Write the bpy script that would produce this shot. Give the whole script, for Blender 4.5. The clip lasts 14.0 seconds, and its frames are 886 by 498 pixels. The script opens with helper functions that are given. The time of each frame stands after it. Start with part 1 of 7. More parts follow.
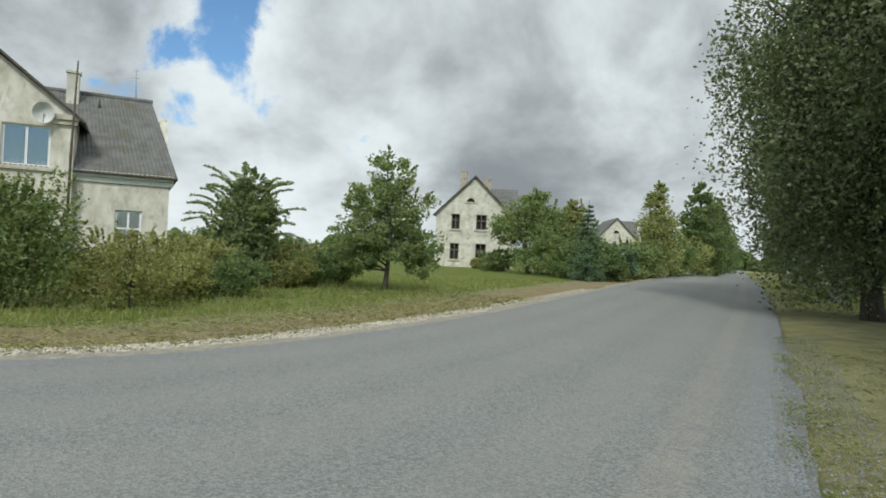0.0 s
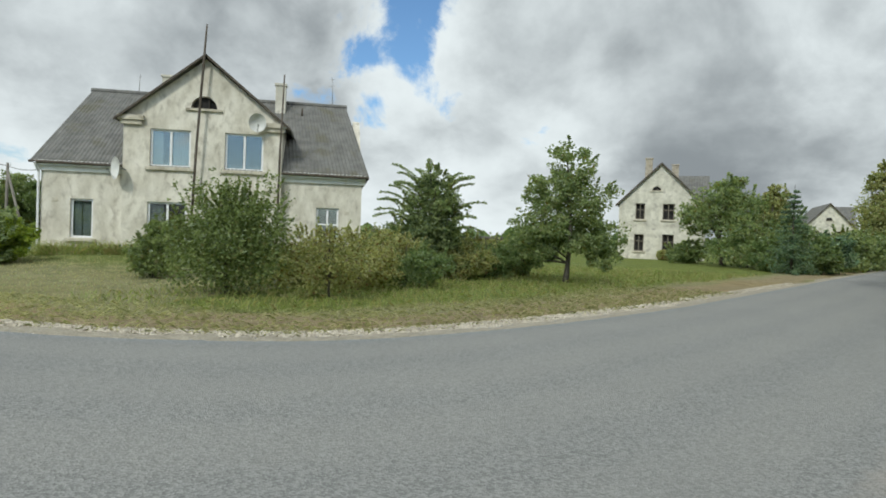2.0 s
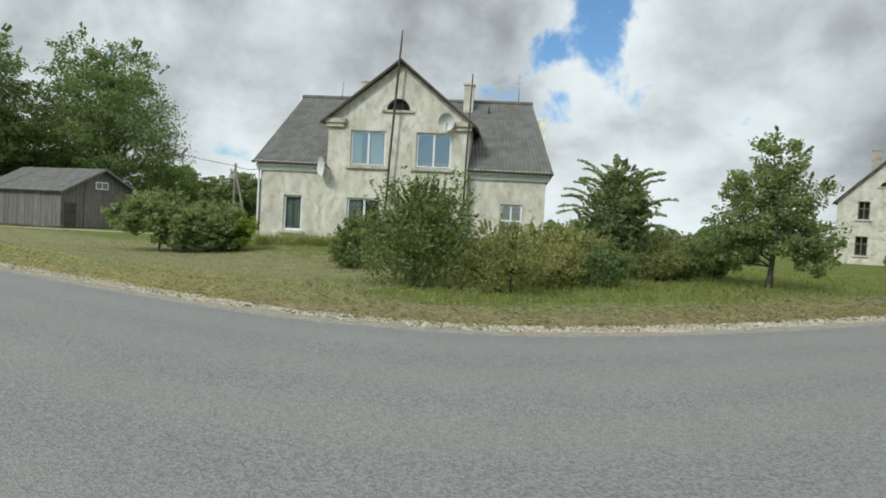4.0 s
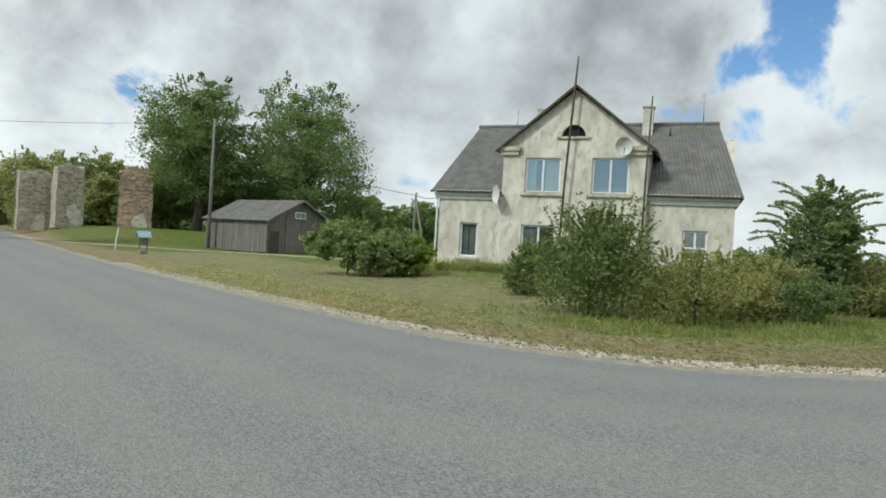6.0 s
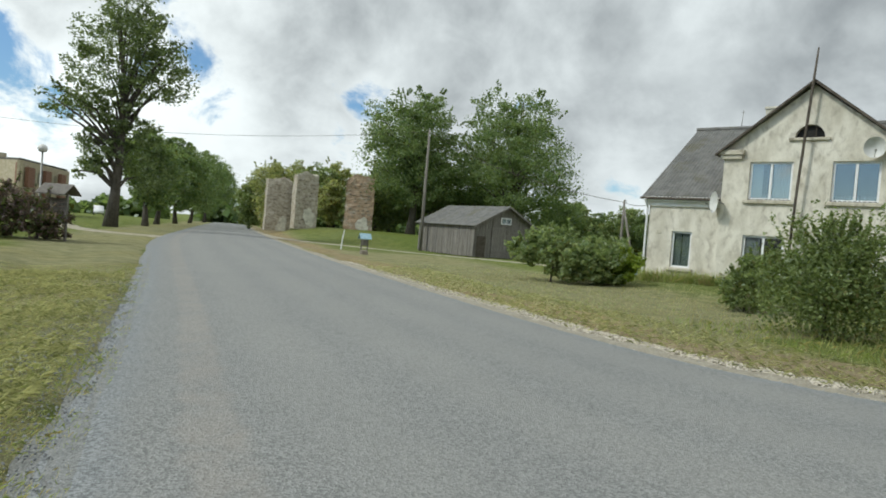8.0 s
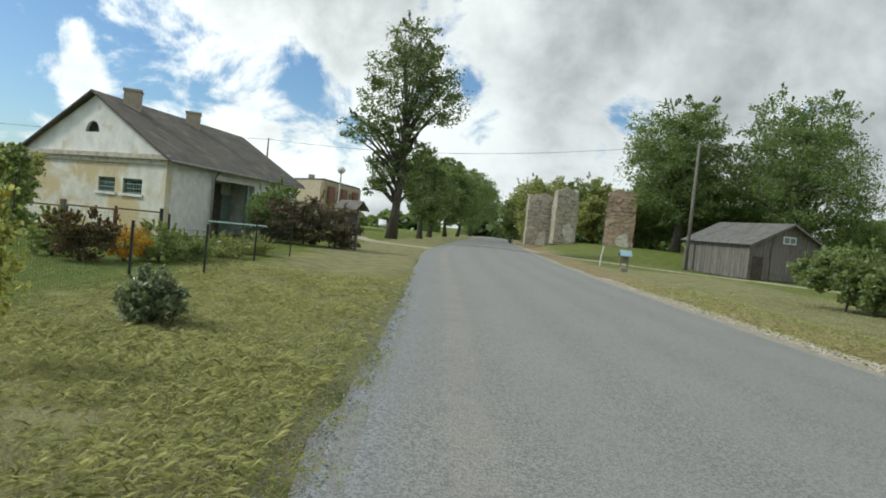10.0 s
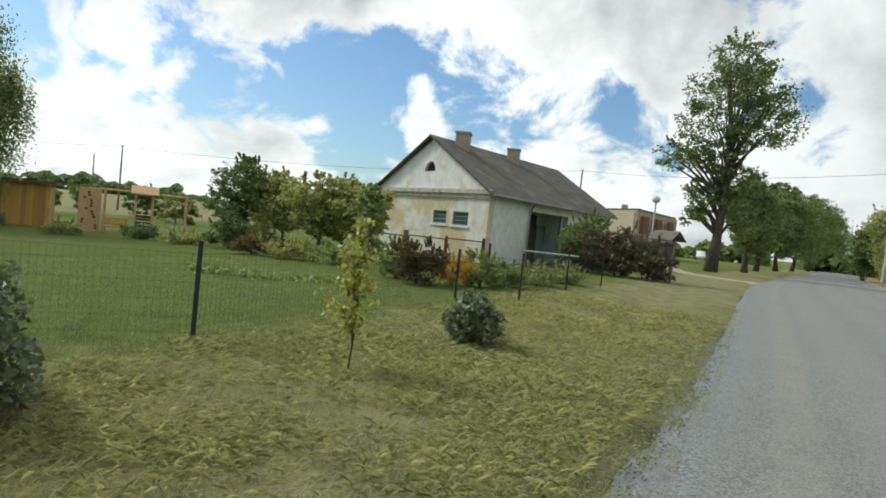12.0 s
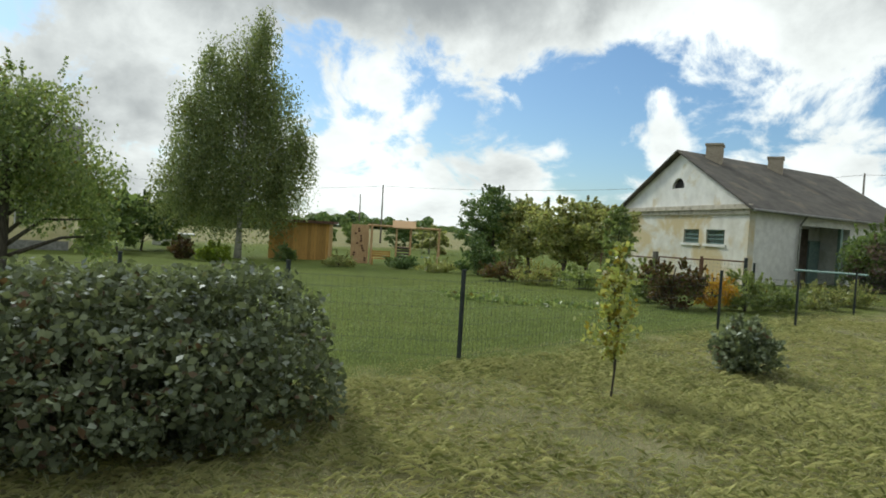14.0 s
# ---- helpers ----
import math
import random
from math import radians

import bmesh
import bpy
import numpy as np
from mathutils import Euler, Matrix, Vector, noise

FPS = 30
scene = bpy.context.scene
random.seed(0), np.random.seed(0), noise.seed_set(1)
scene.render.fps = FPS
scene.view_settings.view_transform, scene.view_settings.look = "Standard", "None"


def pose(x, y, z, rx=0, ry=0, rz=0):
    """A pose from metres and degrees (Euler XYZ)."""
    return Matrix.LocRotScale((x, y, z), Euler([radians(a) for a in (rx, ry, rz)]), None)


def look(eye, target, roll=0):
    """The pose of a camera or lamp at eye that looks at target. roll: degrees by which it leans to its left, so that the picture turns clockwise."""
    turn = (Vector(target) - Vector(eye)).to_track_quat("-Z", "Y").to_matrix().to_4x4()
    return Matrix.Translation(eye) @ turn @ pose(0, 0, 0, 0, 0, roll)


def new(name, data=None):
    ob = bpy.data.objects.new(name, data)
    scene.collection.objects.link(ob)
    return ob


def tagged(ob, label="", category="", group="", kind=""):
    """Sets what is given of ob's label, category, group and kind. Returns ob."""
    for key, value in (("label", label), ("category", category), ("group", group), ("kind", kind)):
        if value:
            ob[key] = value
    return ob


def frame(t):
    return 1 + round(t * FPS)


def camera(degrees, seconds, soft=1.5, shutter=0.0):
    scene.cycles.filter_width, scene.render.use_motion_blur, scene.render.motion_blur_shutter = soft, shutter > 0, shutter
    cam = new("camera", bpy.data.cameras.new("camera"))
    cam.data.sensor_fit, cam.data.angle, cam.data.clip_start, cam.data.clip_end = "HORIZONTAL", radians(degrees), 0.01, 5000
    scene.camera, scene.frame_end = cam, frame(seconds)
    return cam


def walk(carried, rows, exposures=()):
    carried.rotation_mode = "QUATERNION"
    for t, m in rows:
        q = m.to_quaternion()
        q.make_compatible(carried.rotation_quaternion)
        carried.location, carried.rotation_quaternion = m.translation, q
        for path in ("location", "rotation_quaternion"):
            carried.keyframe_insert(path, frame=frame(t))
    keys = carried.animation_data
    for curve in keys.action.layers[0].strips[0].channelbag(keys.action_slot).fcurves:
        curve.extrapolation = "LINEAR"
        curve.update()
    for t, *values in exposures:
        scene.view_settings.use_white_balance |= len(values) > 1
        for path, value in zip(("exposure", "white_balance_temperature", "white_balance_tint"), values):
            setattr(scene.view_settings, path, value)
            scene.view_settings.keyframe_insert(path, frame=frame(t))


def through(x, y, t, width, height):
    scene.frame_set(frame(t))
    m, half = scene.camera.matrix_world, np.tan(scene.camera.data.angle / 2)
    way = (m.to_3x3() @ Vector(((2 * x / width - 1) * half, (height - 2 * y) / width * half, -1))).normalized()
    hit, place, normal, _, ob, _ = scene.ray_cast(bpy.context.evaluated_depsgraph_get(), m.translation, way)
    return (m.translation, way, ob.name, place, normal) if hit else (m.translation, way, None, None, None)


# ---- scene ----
cam = camera(68.57, 14.0, soft=1.8)


def aim(x, y, z, az, pitch, roll):
    a, p = radians(az), radians(pitch)
    way = Vector((math.cos(p) * math.sin(a), math.cos(p) * math.cos(a), math.sin(p)))
    return look((x, y, z), Vector((x, y, z)) + way, roll)


# seconds, place, heading clockwise from north, pitch, roll
PATH = (
    (0.0, 0.000, -0.000, 1.600, -0.00, 0.19, 2.68),
    (0.5, 0.000, -0.000, 1.600, -2.38, 0.17, 3.14),
    (1.0, 0.000, -0.000, 1.600, -5.80, -0.34, 2.95),
    (1.5, 0.000, -0.000, 1.600, -10.53, -0.56, 2.24),
    (2.0, 0.000, -0.000, 1.600, -15.74, -1.15, 2.08),
    (2.5, 0.000, -0.000, 1.600, -20.41, -1.26, 2.38),
    (3.0, 0.000, -0.000, 1.600, -24.40, -1.48, 2.82),
    (5.5, 0.000, -0.000, 1.600, -42.94, -1.42, 2.87),
    (6.0, 0.000, -0.000, 1.600, -47.04, -0.61, 3.15),
    (6.5, 0.000, -0.000, 1.600, -50.98, -0.75, 3.33),
    (7.0, 0.000, -0.000, 1.600, -55.33, -0.98, 3.51),
    (7.5, 0.000, -0.000, 1.600, -60.05, -1.31, 4.00),
    (7.7, 0.000, -0.000, 1.600, -61.95, -1.28, 4.28),
    (9.8, 0.000, -0.000, 1.600, -84.93, -1.94, 5.55),
    (10.0, 0.000, -0.000, 1.600, -87.42, -1.96, 5.72),
    (10.5, 0.000, -0.000, 1.600, -94.16, -1.93, 6.77),
    (11.0, 0.000, -0.000, 1.600, -99.92, -1.69, 6.42),
    (11.5, 0.000, -0.000, 1.600, -107.15, -2.41, 5.64),
    (12.0, 0.000, -0.000, 1.600, -114.51, -2.11, 6.05),
    (12.5, 0.030, -0.030, 1.600, -120.77, -1.95, 5.64),
    (13.0, 0.060, -0.060, 1.600, -126.41, -1.84, 2.63),
    (13.5, 0.090, -0.090, 1.600, -131.07, -1.80, 3.24),
    (14.0, 0.120, -0.120, 1.600, -135.64, -1.71, 3.43),
)
walk(cam, [(t, aim(*p)) for t, *p in PATH], exposures=[(0.0, 0.1, 6300, 3), (7.7, 0.1, 6300, 3), (11.0, 0.0, 6400, 3), (12.5, 0.0, 6450, 3), (14.0, -0.05, 6450, 3)])

from mathutils import kdtree

# ---------------------------------------------------------------- light
SUN_AZ, SUN_EL = 182.0, 42.0
sun = new("sun", bpy.data.lights.new("sun", "SUN"))
sun.data.energy, sun.data.angle, sun.data.color = 1.9, radians(9), (1.0, 0.95, 0.86)
sun.matrix_world = look((-40 * math.sin(radians(SUN_AZ)) * -1, 40 * math.cos(radians(SUN_AZ)), 40 * math.tan(radians(SUN_EL))), (0, 0, 0))


class Nodes:
    """Short hand for building node trees."""

    def __init__(self, tree):
        self.t = tree

    def add(self, kind, **props):
        n = self.t.nodes.new(kind)
        for k, v in props.items():
            if k == "blend":
                n.blend_type = v
            elif k == "data":
                n.data_type = v
            elif k == "op":
                n.operation = v
            elif k == "sky":
                n.sky_type = v
            elif k == "interp":
                n.interpolation_type = v
        return n

    def put(self, sock, value):
        if isinstance(value, bpy.types.NodeSocket):
            self.t.links.new(value, sock)
        else:
            sock.default_value = value

    def math(self, op, a, b=0.0, clamp=False):
        n = self.add("ShaderNodeMath", op=op)
        n.use_clamp = clamp
        self.put(n.inputs[0], a), self.put(n.inputs[1], b)
        return n.outputs[0]

    def vmath(self, op, a, b=(0, 0, 0)):
        n = self.add("ShaderNodeVectorMath", op=op)
        self.put(n.inputs[0], a), self.put(n.inputs[1], b)
        return n.outputs["Value"] if op in ("DOT_PRODUCT", "LENGTH", "DISTANCE") else n.outputs[0]

    def mix(self, f, a, b, blend="MIX"):
        n = self.add("ShaderNodeMix", data="RGBA", blend=blend)
        self.put(n.inputs[0], f), self.put(n.inputs[6], a), self.put(n.inputs[7], b)
        return n.outputs[2]

    def noise(self, vec, scale, detail=4.0, rough=0.55, dist=0.0):
        n = self.add("ShaderNodeTexNoise")
        self.put(n.inputs["Vector"], vec)
        n.inputs["Scale"].default_value, n.inputs["Detail"].default_value = scale, detail
        n.inputs["Roughness"].default_value, n.inputs["Distortion"].default_value = rough, dist
        return n.outputs["Fac"]

    def ramp(self, f, lo, hi, a=0.0, b=1.0):
        n = self.add("ShaderNodeMapRange", interp="SMOOTHSTEP")
        self.put(n.inputs[0], f)
        for i, v in enumerate((lo, hi, a, b)):
            self.put(n.inputs[i + 1], v)
        return n.outputs[0]

    def scale(self, vec, s):
        n = self.add("ShaderNodeMapping")
        self.put(n.inputs["Vector"], vec)
        n.inputs["Scale"].default_value = s
        return n.outputs[0]


def direction(az, el):
    a, e = radians(az), radians(el)
    return (math.cos(e) * math.sin(a), math.cos(e) * math.cos(a), math.sin(e))


def build_world():
    w = bpy.data.worlds.new("sky")
    scene.world = w
    w.use_nodes = True
    n = Nodes(w.node_tree)
    w.node_tree.nodes.clear()
    sky = n.add("ShaderNodeTexSky", sky="NISHITA")
    sky.sun_disc, sky.sun_elevation, sky.sun_rotation = False, radians(SUN_EL), radians(SUN_AZ)
    coord = n.add("ShaderNodeTexCoord").outputs["Generated"]
    sep = n.add("ShaderNodeSeparateXYZ")
    n.put(sep.inputs[0], coord)
    z = n.math("MAXIMUM", sep.outputs[2], 0.0)
    # clouds flatten towards the horizon
    flat = n.math("DIVIDE", 1.15, n.math("ADD", z, 0.45))
    comb = n.add("ShaderNodeCombineXYZ")
    n.put(comb.inputs[0], sep.outputs[0]), n.put(comb.inputs[1], sep.outputs[1])
    n.put(comb.inputs[2], n.math("MULTIPLY", z, flat))
    puff = comb.outputs[0]
    big = n.noise(puff, 3.0, 3.0, 0.5)
    fine = n.noise(puff, 9.0, 10.0, 0.6, 0.3)
    cover = n.math("ADD", n.math("MULTIPLY", big, 0.42), n.math("MULTIPLY", fine, 0.58))

    def lobe(az, el, width, strength):
        d = n.vmath("DOT_PRODUCT", coord, direction(az, el))
        return n.ramp(d, math.cos(radians(width)), 1.0, 0.0, strength)

    # thin places in the cloud deck, and the thicker parts
    for spot in SKY_GAPS:
        cover = n.math("SUBTRACT", cover, lobe(*spot))
    for spot in SKY_BANKS:
        cover = n.math("ADD", cover, lobe(*spot))
    cloud = n.ramp(cover, 0.37, 0.46)
    # thick cloud is grey below, thin edges are bright
    up = n.vmath("ADD", puff, (0.3, 0.1, 0.09))
    body = n.noise(up, 5.5, 6.0, 0.54, 0.15)
    soft = n.noise(up, 1.9, 3.0, 0.5)
    grey = n.math("ADD", n.math("MULTIPLY", body, 0.62), n.math("MULTIPLY", soft, 0.44))
    grey = n.math("ADD", grey, n.math("MULTIPLY", n.math("SUBTRACT", n.math("MINIMUM", cover, 0.62), 0.5), 0.5))
    for spot in SKY_DARKS:
        grey = n.math("ADD", grey, lobe(*spot))
    shade = n.ramp(grey, 0.40, 0.86)
    bright = n.mix(shade, (0.80, 0.82, 0.84, 1), (0.26, 0.275, 0.295, 1))
    glow = lobe(218, 32, 78, 1.0)
    bright = n.mix(glow, bright, n.mix(1.0, bright, (1.5, 1.48, 1.45, 1), "MULTIPLY"))
    blue = n.mix(1.0, sky.outputs[0], (0.085, 0.105, 0.125, 1), "MULTIPLY")
    low = n.ramp(z, 0.0, 0.09, 0.42, 0.0)
    blue = n.mix(low, blue, (0.55, 0.66, 0.76, 1))
    col = n.mix(cloud, blue, bright)
    ground = n.ramp(sep.outputs[2], -0.06, -0.01)
    col = n.mix(ground, (0.10, 0.11, 0.08, 1), col)
    bg = n.add("ShaderNodeBackground")
    n.put(bg.inputs[0], col)
    bg.inputs[1].default_value = 1.0
    out = n.add("ShaderNodeOutputWorld")
    w.node_tree.links.new(bg.outputs[0], out.inputs[0])


SKY_GAPS = ((-21, 18, 6, 0.062), (-20.5, 13, 5, 0.062), (-19, 23, 7, 0.06), (-8, 9, 4, 0.05), (-23, 9, 6, 0.05), (-87.5, 10.5, 6, 0.075), (-116, 13, 9, 0.065), (-149, 16, 7, 0.05),
            (-105, 12, 8, 0.06), (-125, 11, 8, 0.055), (-139, 11, 9, 0.075), (-147, 13, 7, 0.06), (-132, 12, 7, 0.05), (165, 12, 30, 0.24), (-98, 8, 6, 0.06), (-72, 11, 3, 0.15), (-102, 11, 5, 0.03), (-95.5, 6, 4, 0.06), (-124, 8, 7, 0.05))
SKY_BANKS = ((10, 20, 28, 0.10), (-48, 20, 22, 0.10), (-74, 18, 14, 0.08), (-128, 23, 8, 0.10), (-106, 22, 8, 0.08), (-118, 21, 7, 0.08), (-3, 8, 14, 0.06), (20, 50, 50, 0.08), (-150, 24, 10, 0.10))
SKY_DARKS = ((6, 8.0, 12, 0.13), (14, 14, 16, 0.03), (-160, 14, 18, 0.14), (-141, 23, 9, 0.14), (-30, 21, 14, 0.05), (-70, 23, 17, 0.12), (-96, 22, 10, 0.05), (-127, 22, 8, 0.08), (-152, 20, 10, 0.12), (-134, 19, 7, 0.1), (-66, 9, 12, -0.05), (-92, 8, 10, -0.03), (-10, 20, 9, 0.06))
build_world()

# ---------------------------------------------------------------- materials


def material(name, low, high, scale=6.0, rough=0.8, bump=0.2, bump_scale=40.0, grit=0.35, metal=0.0, stain=None, stain_scale=0.7,
             stretch=(1, 1, 1), per="", spec=0.5, stain_at=(0.52, 0.68)):
    """A rough surface: two colours mixed at a coarse and a fine scale, stains, and fine relief."""
    m = bpy.data.materials.new(name)
    m.use_nodes = True
    n = Nodes(m.node_tree)
    b = m.node_tree.nodes["Principled BSDF"]
    vec = n.add("ShaderNodeTexCoord").outputs["Object"]
    if stretch != (1, 1, 1):
        vec = n.scale(vec, stretch)
    a = n.noise(vec, scale, 5.0, 0.6)
    f = n.noise(vec, bump_scale, 3.0, 0.6)
    t = n.math("ADD", n.math("MULTIPLY", a, 1.0 - grit), n.math("MULTIPLY", f, grit))
    col = n.mix(n.ramp(t, 0.34, 0.66), (*low, 1), (*high, 1))
    if stain:
        s = n.noise(vec, stain_scale, 6.0, 0.62, 0.4)
        col = n.mix(n.ramp(s, *stain_at), col, (*stain, 1))
    if per == "island":
        r = n.add("ShaderNodeNewGeometry").outputs["Random Per Island"]
        col = n.mix(n.math("MULTIPLY", r, 0.8), col, n.mix(1.0, col, (0.55, 0.55, 0.55, 1), "MULTIPLY"))
    elif per == "object":
        r = n.add("ShaderNodeObjectInfo").outputs["Random"]
        col = n.mix(n.math("MULTIPLY", r, 0.8), col, n.mix(1.0, col, (0.6, 0.6, 0.6, 1), "MULTIPLY"))
    n.put(b.inputs["Base Color"], col)
    b.inputs["Roughness"].default_value, b.inputs["Metallic"].default_value = rough, metal
    b.inputs["Specular IOR Level"].default_value = spec
    if bump:
        bn = n.add("ShaderNodeBump")
        bn.inputs["Strength"].default_value, bn.inputs["Distance"].default_value = bump, 0.02
        n.put(bn.inputs["Height"], f)
        n.put(b.inputs["Normal"], bn.outputs[0])
    return m


def leaf_material(name, dark, light, autumn=None, share=0.0, through=0.45, gloss=0.10):
    """Leaves: each its own shade, some turned, letting part of the light through."""
    m = bpy.data.materials.new(name)
    m.use_nodes = True
    dark = tuple(min(1.3 * c, 0.9 * l) for c, l in zip(dark, light))
    n = Nodes(m.node_tree)
    m.node_tree.nodes.clear()
    r = n.add("ShaderNodeNewGeometry").outputs["Random Per Island"]
    vec = n.add("ShaderNodeTexCoord").outputs["Object"]
    patch = n.noise(vec, 0.8, 3.0)
    t = n.math("ADD", n.math("MULTIPLY", r, 0.6), n.math("MULTIPLY", patch, 0.4))
    col = n.mix(n.ramp(t, 0.2, 0.72), (*dark, 1), (*light, 1))
    if autumn:
        turn = n.math("ADD", n.math("FRACT", n.math("MULTIPLY", r, 7.31)), n.math("MULTIPLY", patch, 0.5))
        col = n.mix(n.ramp(turn, 1.22 - share, 1.3 - share), col, (*autumn, 1))
    d, tr, gl = n.add("ShaderNodeBsdfDiffuse"), n.add("ShaderNodeBsdfTranslucent"), n.add("ShaderNodeBsdfGlossy")
    n.put(d.inputs[0], col), n.put(tr.inputs[0], n.mix(1.0, col, (1.2, 1.25, 0.7, 1), "MULTIPLY"))
    gl.inputs["Roughness"].default_value = 0.45
    gl.inputs[0].default_value = (0.8, 0.85, 0.9, 1)
    m1, m2 = n.add("ShaderNodeMixShader"), n.add("ShaderNodeMixShader")
    m1.inputs[0].default_value = min(through + 0.1, 0.6)
    n.put(m1.inputs[1], d.outputs[0]), n.put(m1.inputs[2], tr.outputs[0])
    fr = n.add("ShaderNodeFresnel")
    fr.inputs[0].default_value = 1.4
    n.put(m2.inputs[0], n.math("MULTIPLY", fr.outputs[0], gloss))
    n.put(m2.inputs[1], m1.outputs[0]), n.put(m2.inputs[2], gl.outputs[0])
    out = n.add("ShaderNodeOutputMaterial")
    n.put(out.inputs[0], m2.outputs[0])
    return m


def glass_material(name, tint=(0.72, 0.78, 0.80), rough=0.02):
    m = bpy.data.materials.new(name)
    m.use_nodes = True
    n = Nodes(m.node_tree)
    m.node_tree.nodes.clear()
    clear, gloss, mix = n.add("ShaderNodeBsdfTransparent"), n.add("ShaderNodeBsdfGlossy"), n.add("ShaderNodeMixShader")
    clear.inputs[0].default_value = (*tint, 1)
    gloss.inputs["Roughness"].default_value = rough
    mix.inputs[0].default_value = 0.2
    n.put(mix.inputs[1], clear.outputs[0]), n.put(mix.inputs[2], gloss.outputs[0])
    out = n.add("ShaderNodeOutputMaterial")
    n.put(out.inputs[0], mix.outputs[0])
    return m


# ---------------------------------------------------------------- mesh helpers


def mesh_np(name, verts, faces, mat, smooth=False):
    """A mesh from an array of points and an array of equal-sided faces."""
    verts, faces = np.asarray(verts, np.float32), np.asarray(faces, np.int32)
    me = bpy.data.meshes.new(name)
    k = faces.shape[1]
    me.vertices.add(len(verts)), me.loops.add(faces.size), me.polygons.add(len(faces))
    me.vertices.foreach_set("co", verts.ravel())
    me.loops.foreach_set("vertex_index", faces.ravel())
    me.polygons.foreach_set("loop_start", np.arange(0, faces.size, k, dtype=np.int32))
    me.update(calc_edges=True)
    me.materials.append(mat)
    if smooth:
        me.polygons.foreach_set("use_smooth", np.ones(len(faces), bool))
    return me


def finish(name, bm, mat, parent=None, smooth=False):
    me = bpy.data.meshes.new(name)
    bmesh.ops.recalc_face_normals(bm, faces=bm.faces)
    if smooth:
        for f in bm.faces:
            f.smooth = True
    bm.to_mesh(me)
    bm.free()
    for m in (mat if isinstance(mat, (list, tuple)) else [mat]):
        me.materials.append(m)
    ob = new(name, me)
    if parent:
        ob.parent = parent
    return ob


def part(name, bm, mat, parent, label="", smooth=False):
    ob = finish(name, bm, mat, parent, smooth)
    if label:
        ob["label"] = label
    return ob


def empty(name, m, label, category, group="", kind=""):
    ob = new(name)
    ob.empty_display_size = 0.2
    ob.matrix_world = m
    return tagged(ob, label, category, group, kind)


def box(bm, x0, x1, y0, y1, z0, z1, bevel=0.0, turn=None):
    """Adds a box between the given bounds."""
    r = bmesh.ops.create_cube(bm, size=1.0)
    vs = r["verts"]
    for v in vs:
        v.co = Vector((x0 + (v.co.x + 0.5) * (x1 - x0), y0 + (v.co.y + 0.5) * (y1 - y0), z0 + (v.co.z + 0.5) * (z1 - z0)))
        if turn:
            v.co = turn @ v.co
    if bevel:
        es = {e for v in vs for e in v.link_edges}
        bmesh.ops.bevel(bm, geom=list(es), offset=bevel, segments=1, affect="EDGES")
    return vs


def new_box(x0, x1, y0, y1, z0, z1, bevel=0.0, turn=None):
    bm = bmesh.new()
    box(bm, x0, x1, y0, y1, z0, z1, bevel, turn)
    return bm


def tube(bm, pts, radii, sides=8):
    """A tapered tube along a line of points."""
    rings = []
    for i, p in enumerate(pts):
        p = Vector(p)
        d = (Vector(pts[min(i + 1, len(pts) - 1)]) - Vector(pts[max(i - 1, 0)])).normalized()
        a = d.cross(Vector((0.3, 0.9, 0.1)))
        if a.length < 1e-3:
            a = d.cross(Vector((1, 0, 0)))
        a.normalize()
        b = d.cross(a)
        rings.append([bm.verts.new(p + (a * math.cos(2 * math.pi * k / sides) + b * math.sin(2 * math.pi * k / sides)) * radii[i]) for k in range(sides)])
    for r0, r1 in zip(rings, rings[1:]):
        for k in range(sides):
            bm.faces.new((r0[k], r0[(k + 1) % sides], r1[(k + 1) % sides], r1[k]))
    bm.faces.new(rings[0][::-1]), bm.faces.new(rings[-1])


def prism(bm, pts, depth, axis):
    """An outline (list of points) drawn out along axis by depth."""
    a = [bm.verts.new(Vector(p)) for p in pts]
    b = [bm.verts.new(Vector(p) + Vector(axis) * depth) for p in pts]
    n = len(pts)
    bm.faces.new(a), bm.faces.new(b[::-1])
    for i in range(n):
        bm.faces.new((a[i], b[i], b[(i + 1) % n], a[(i + 1) % n]))


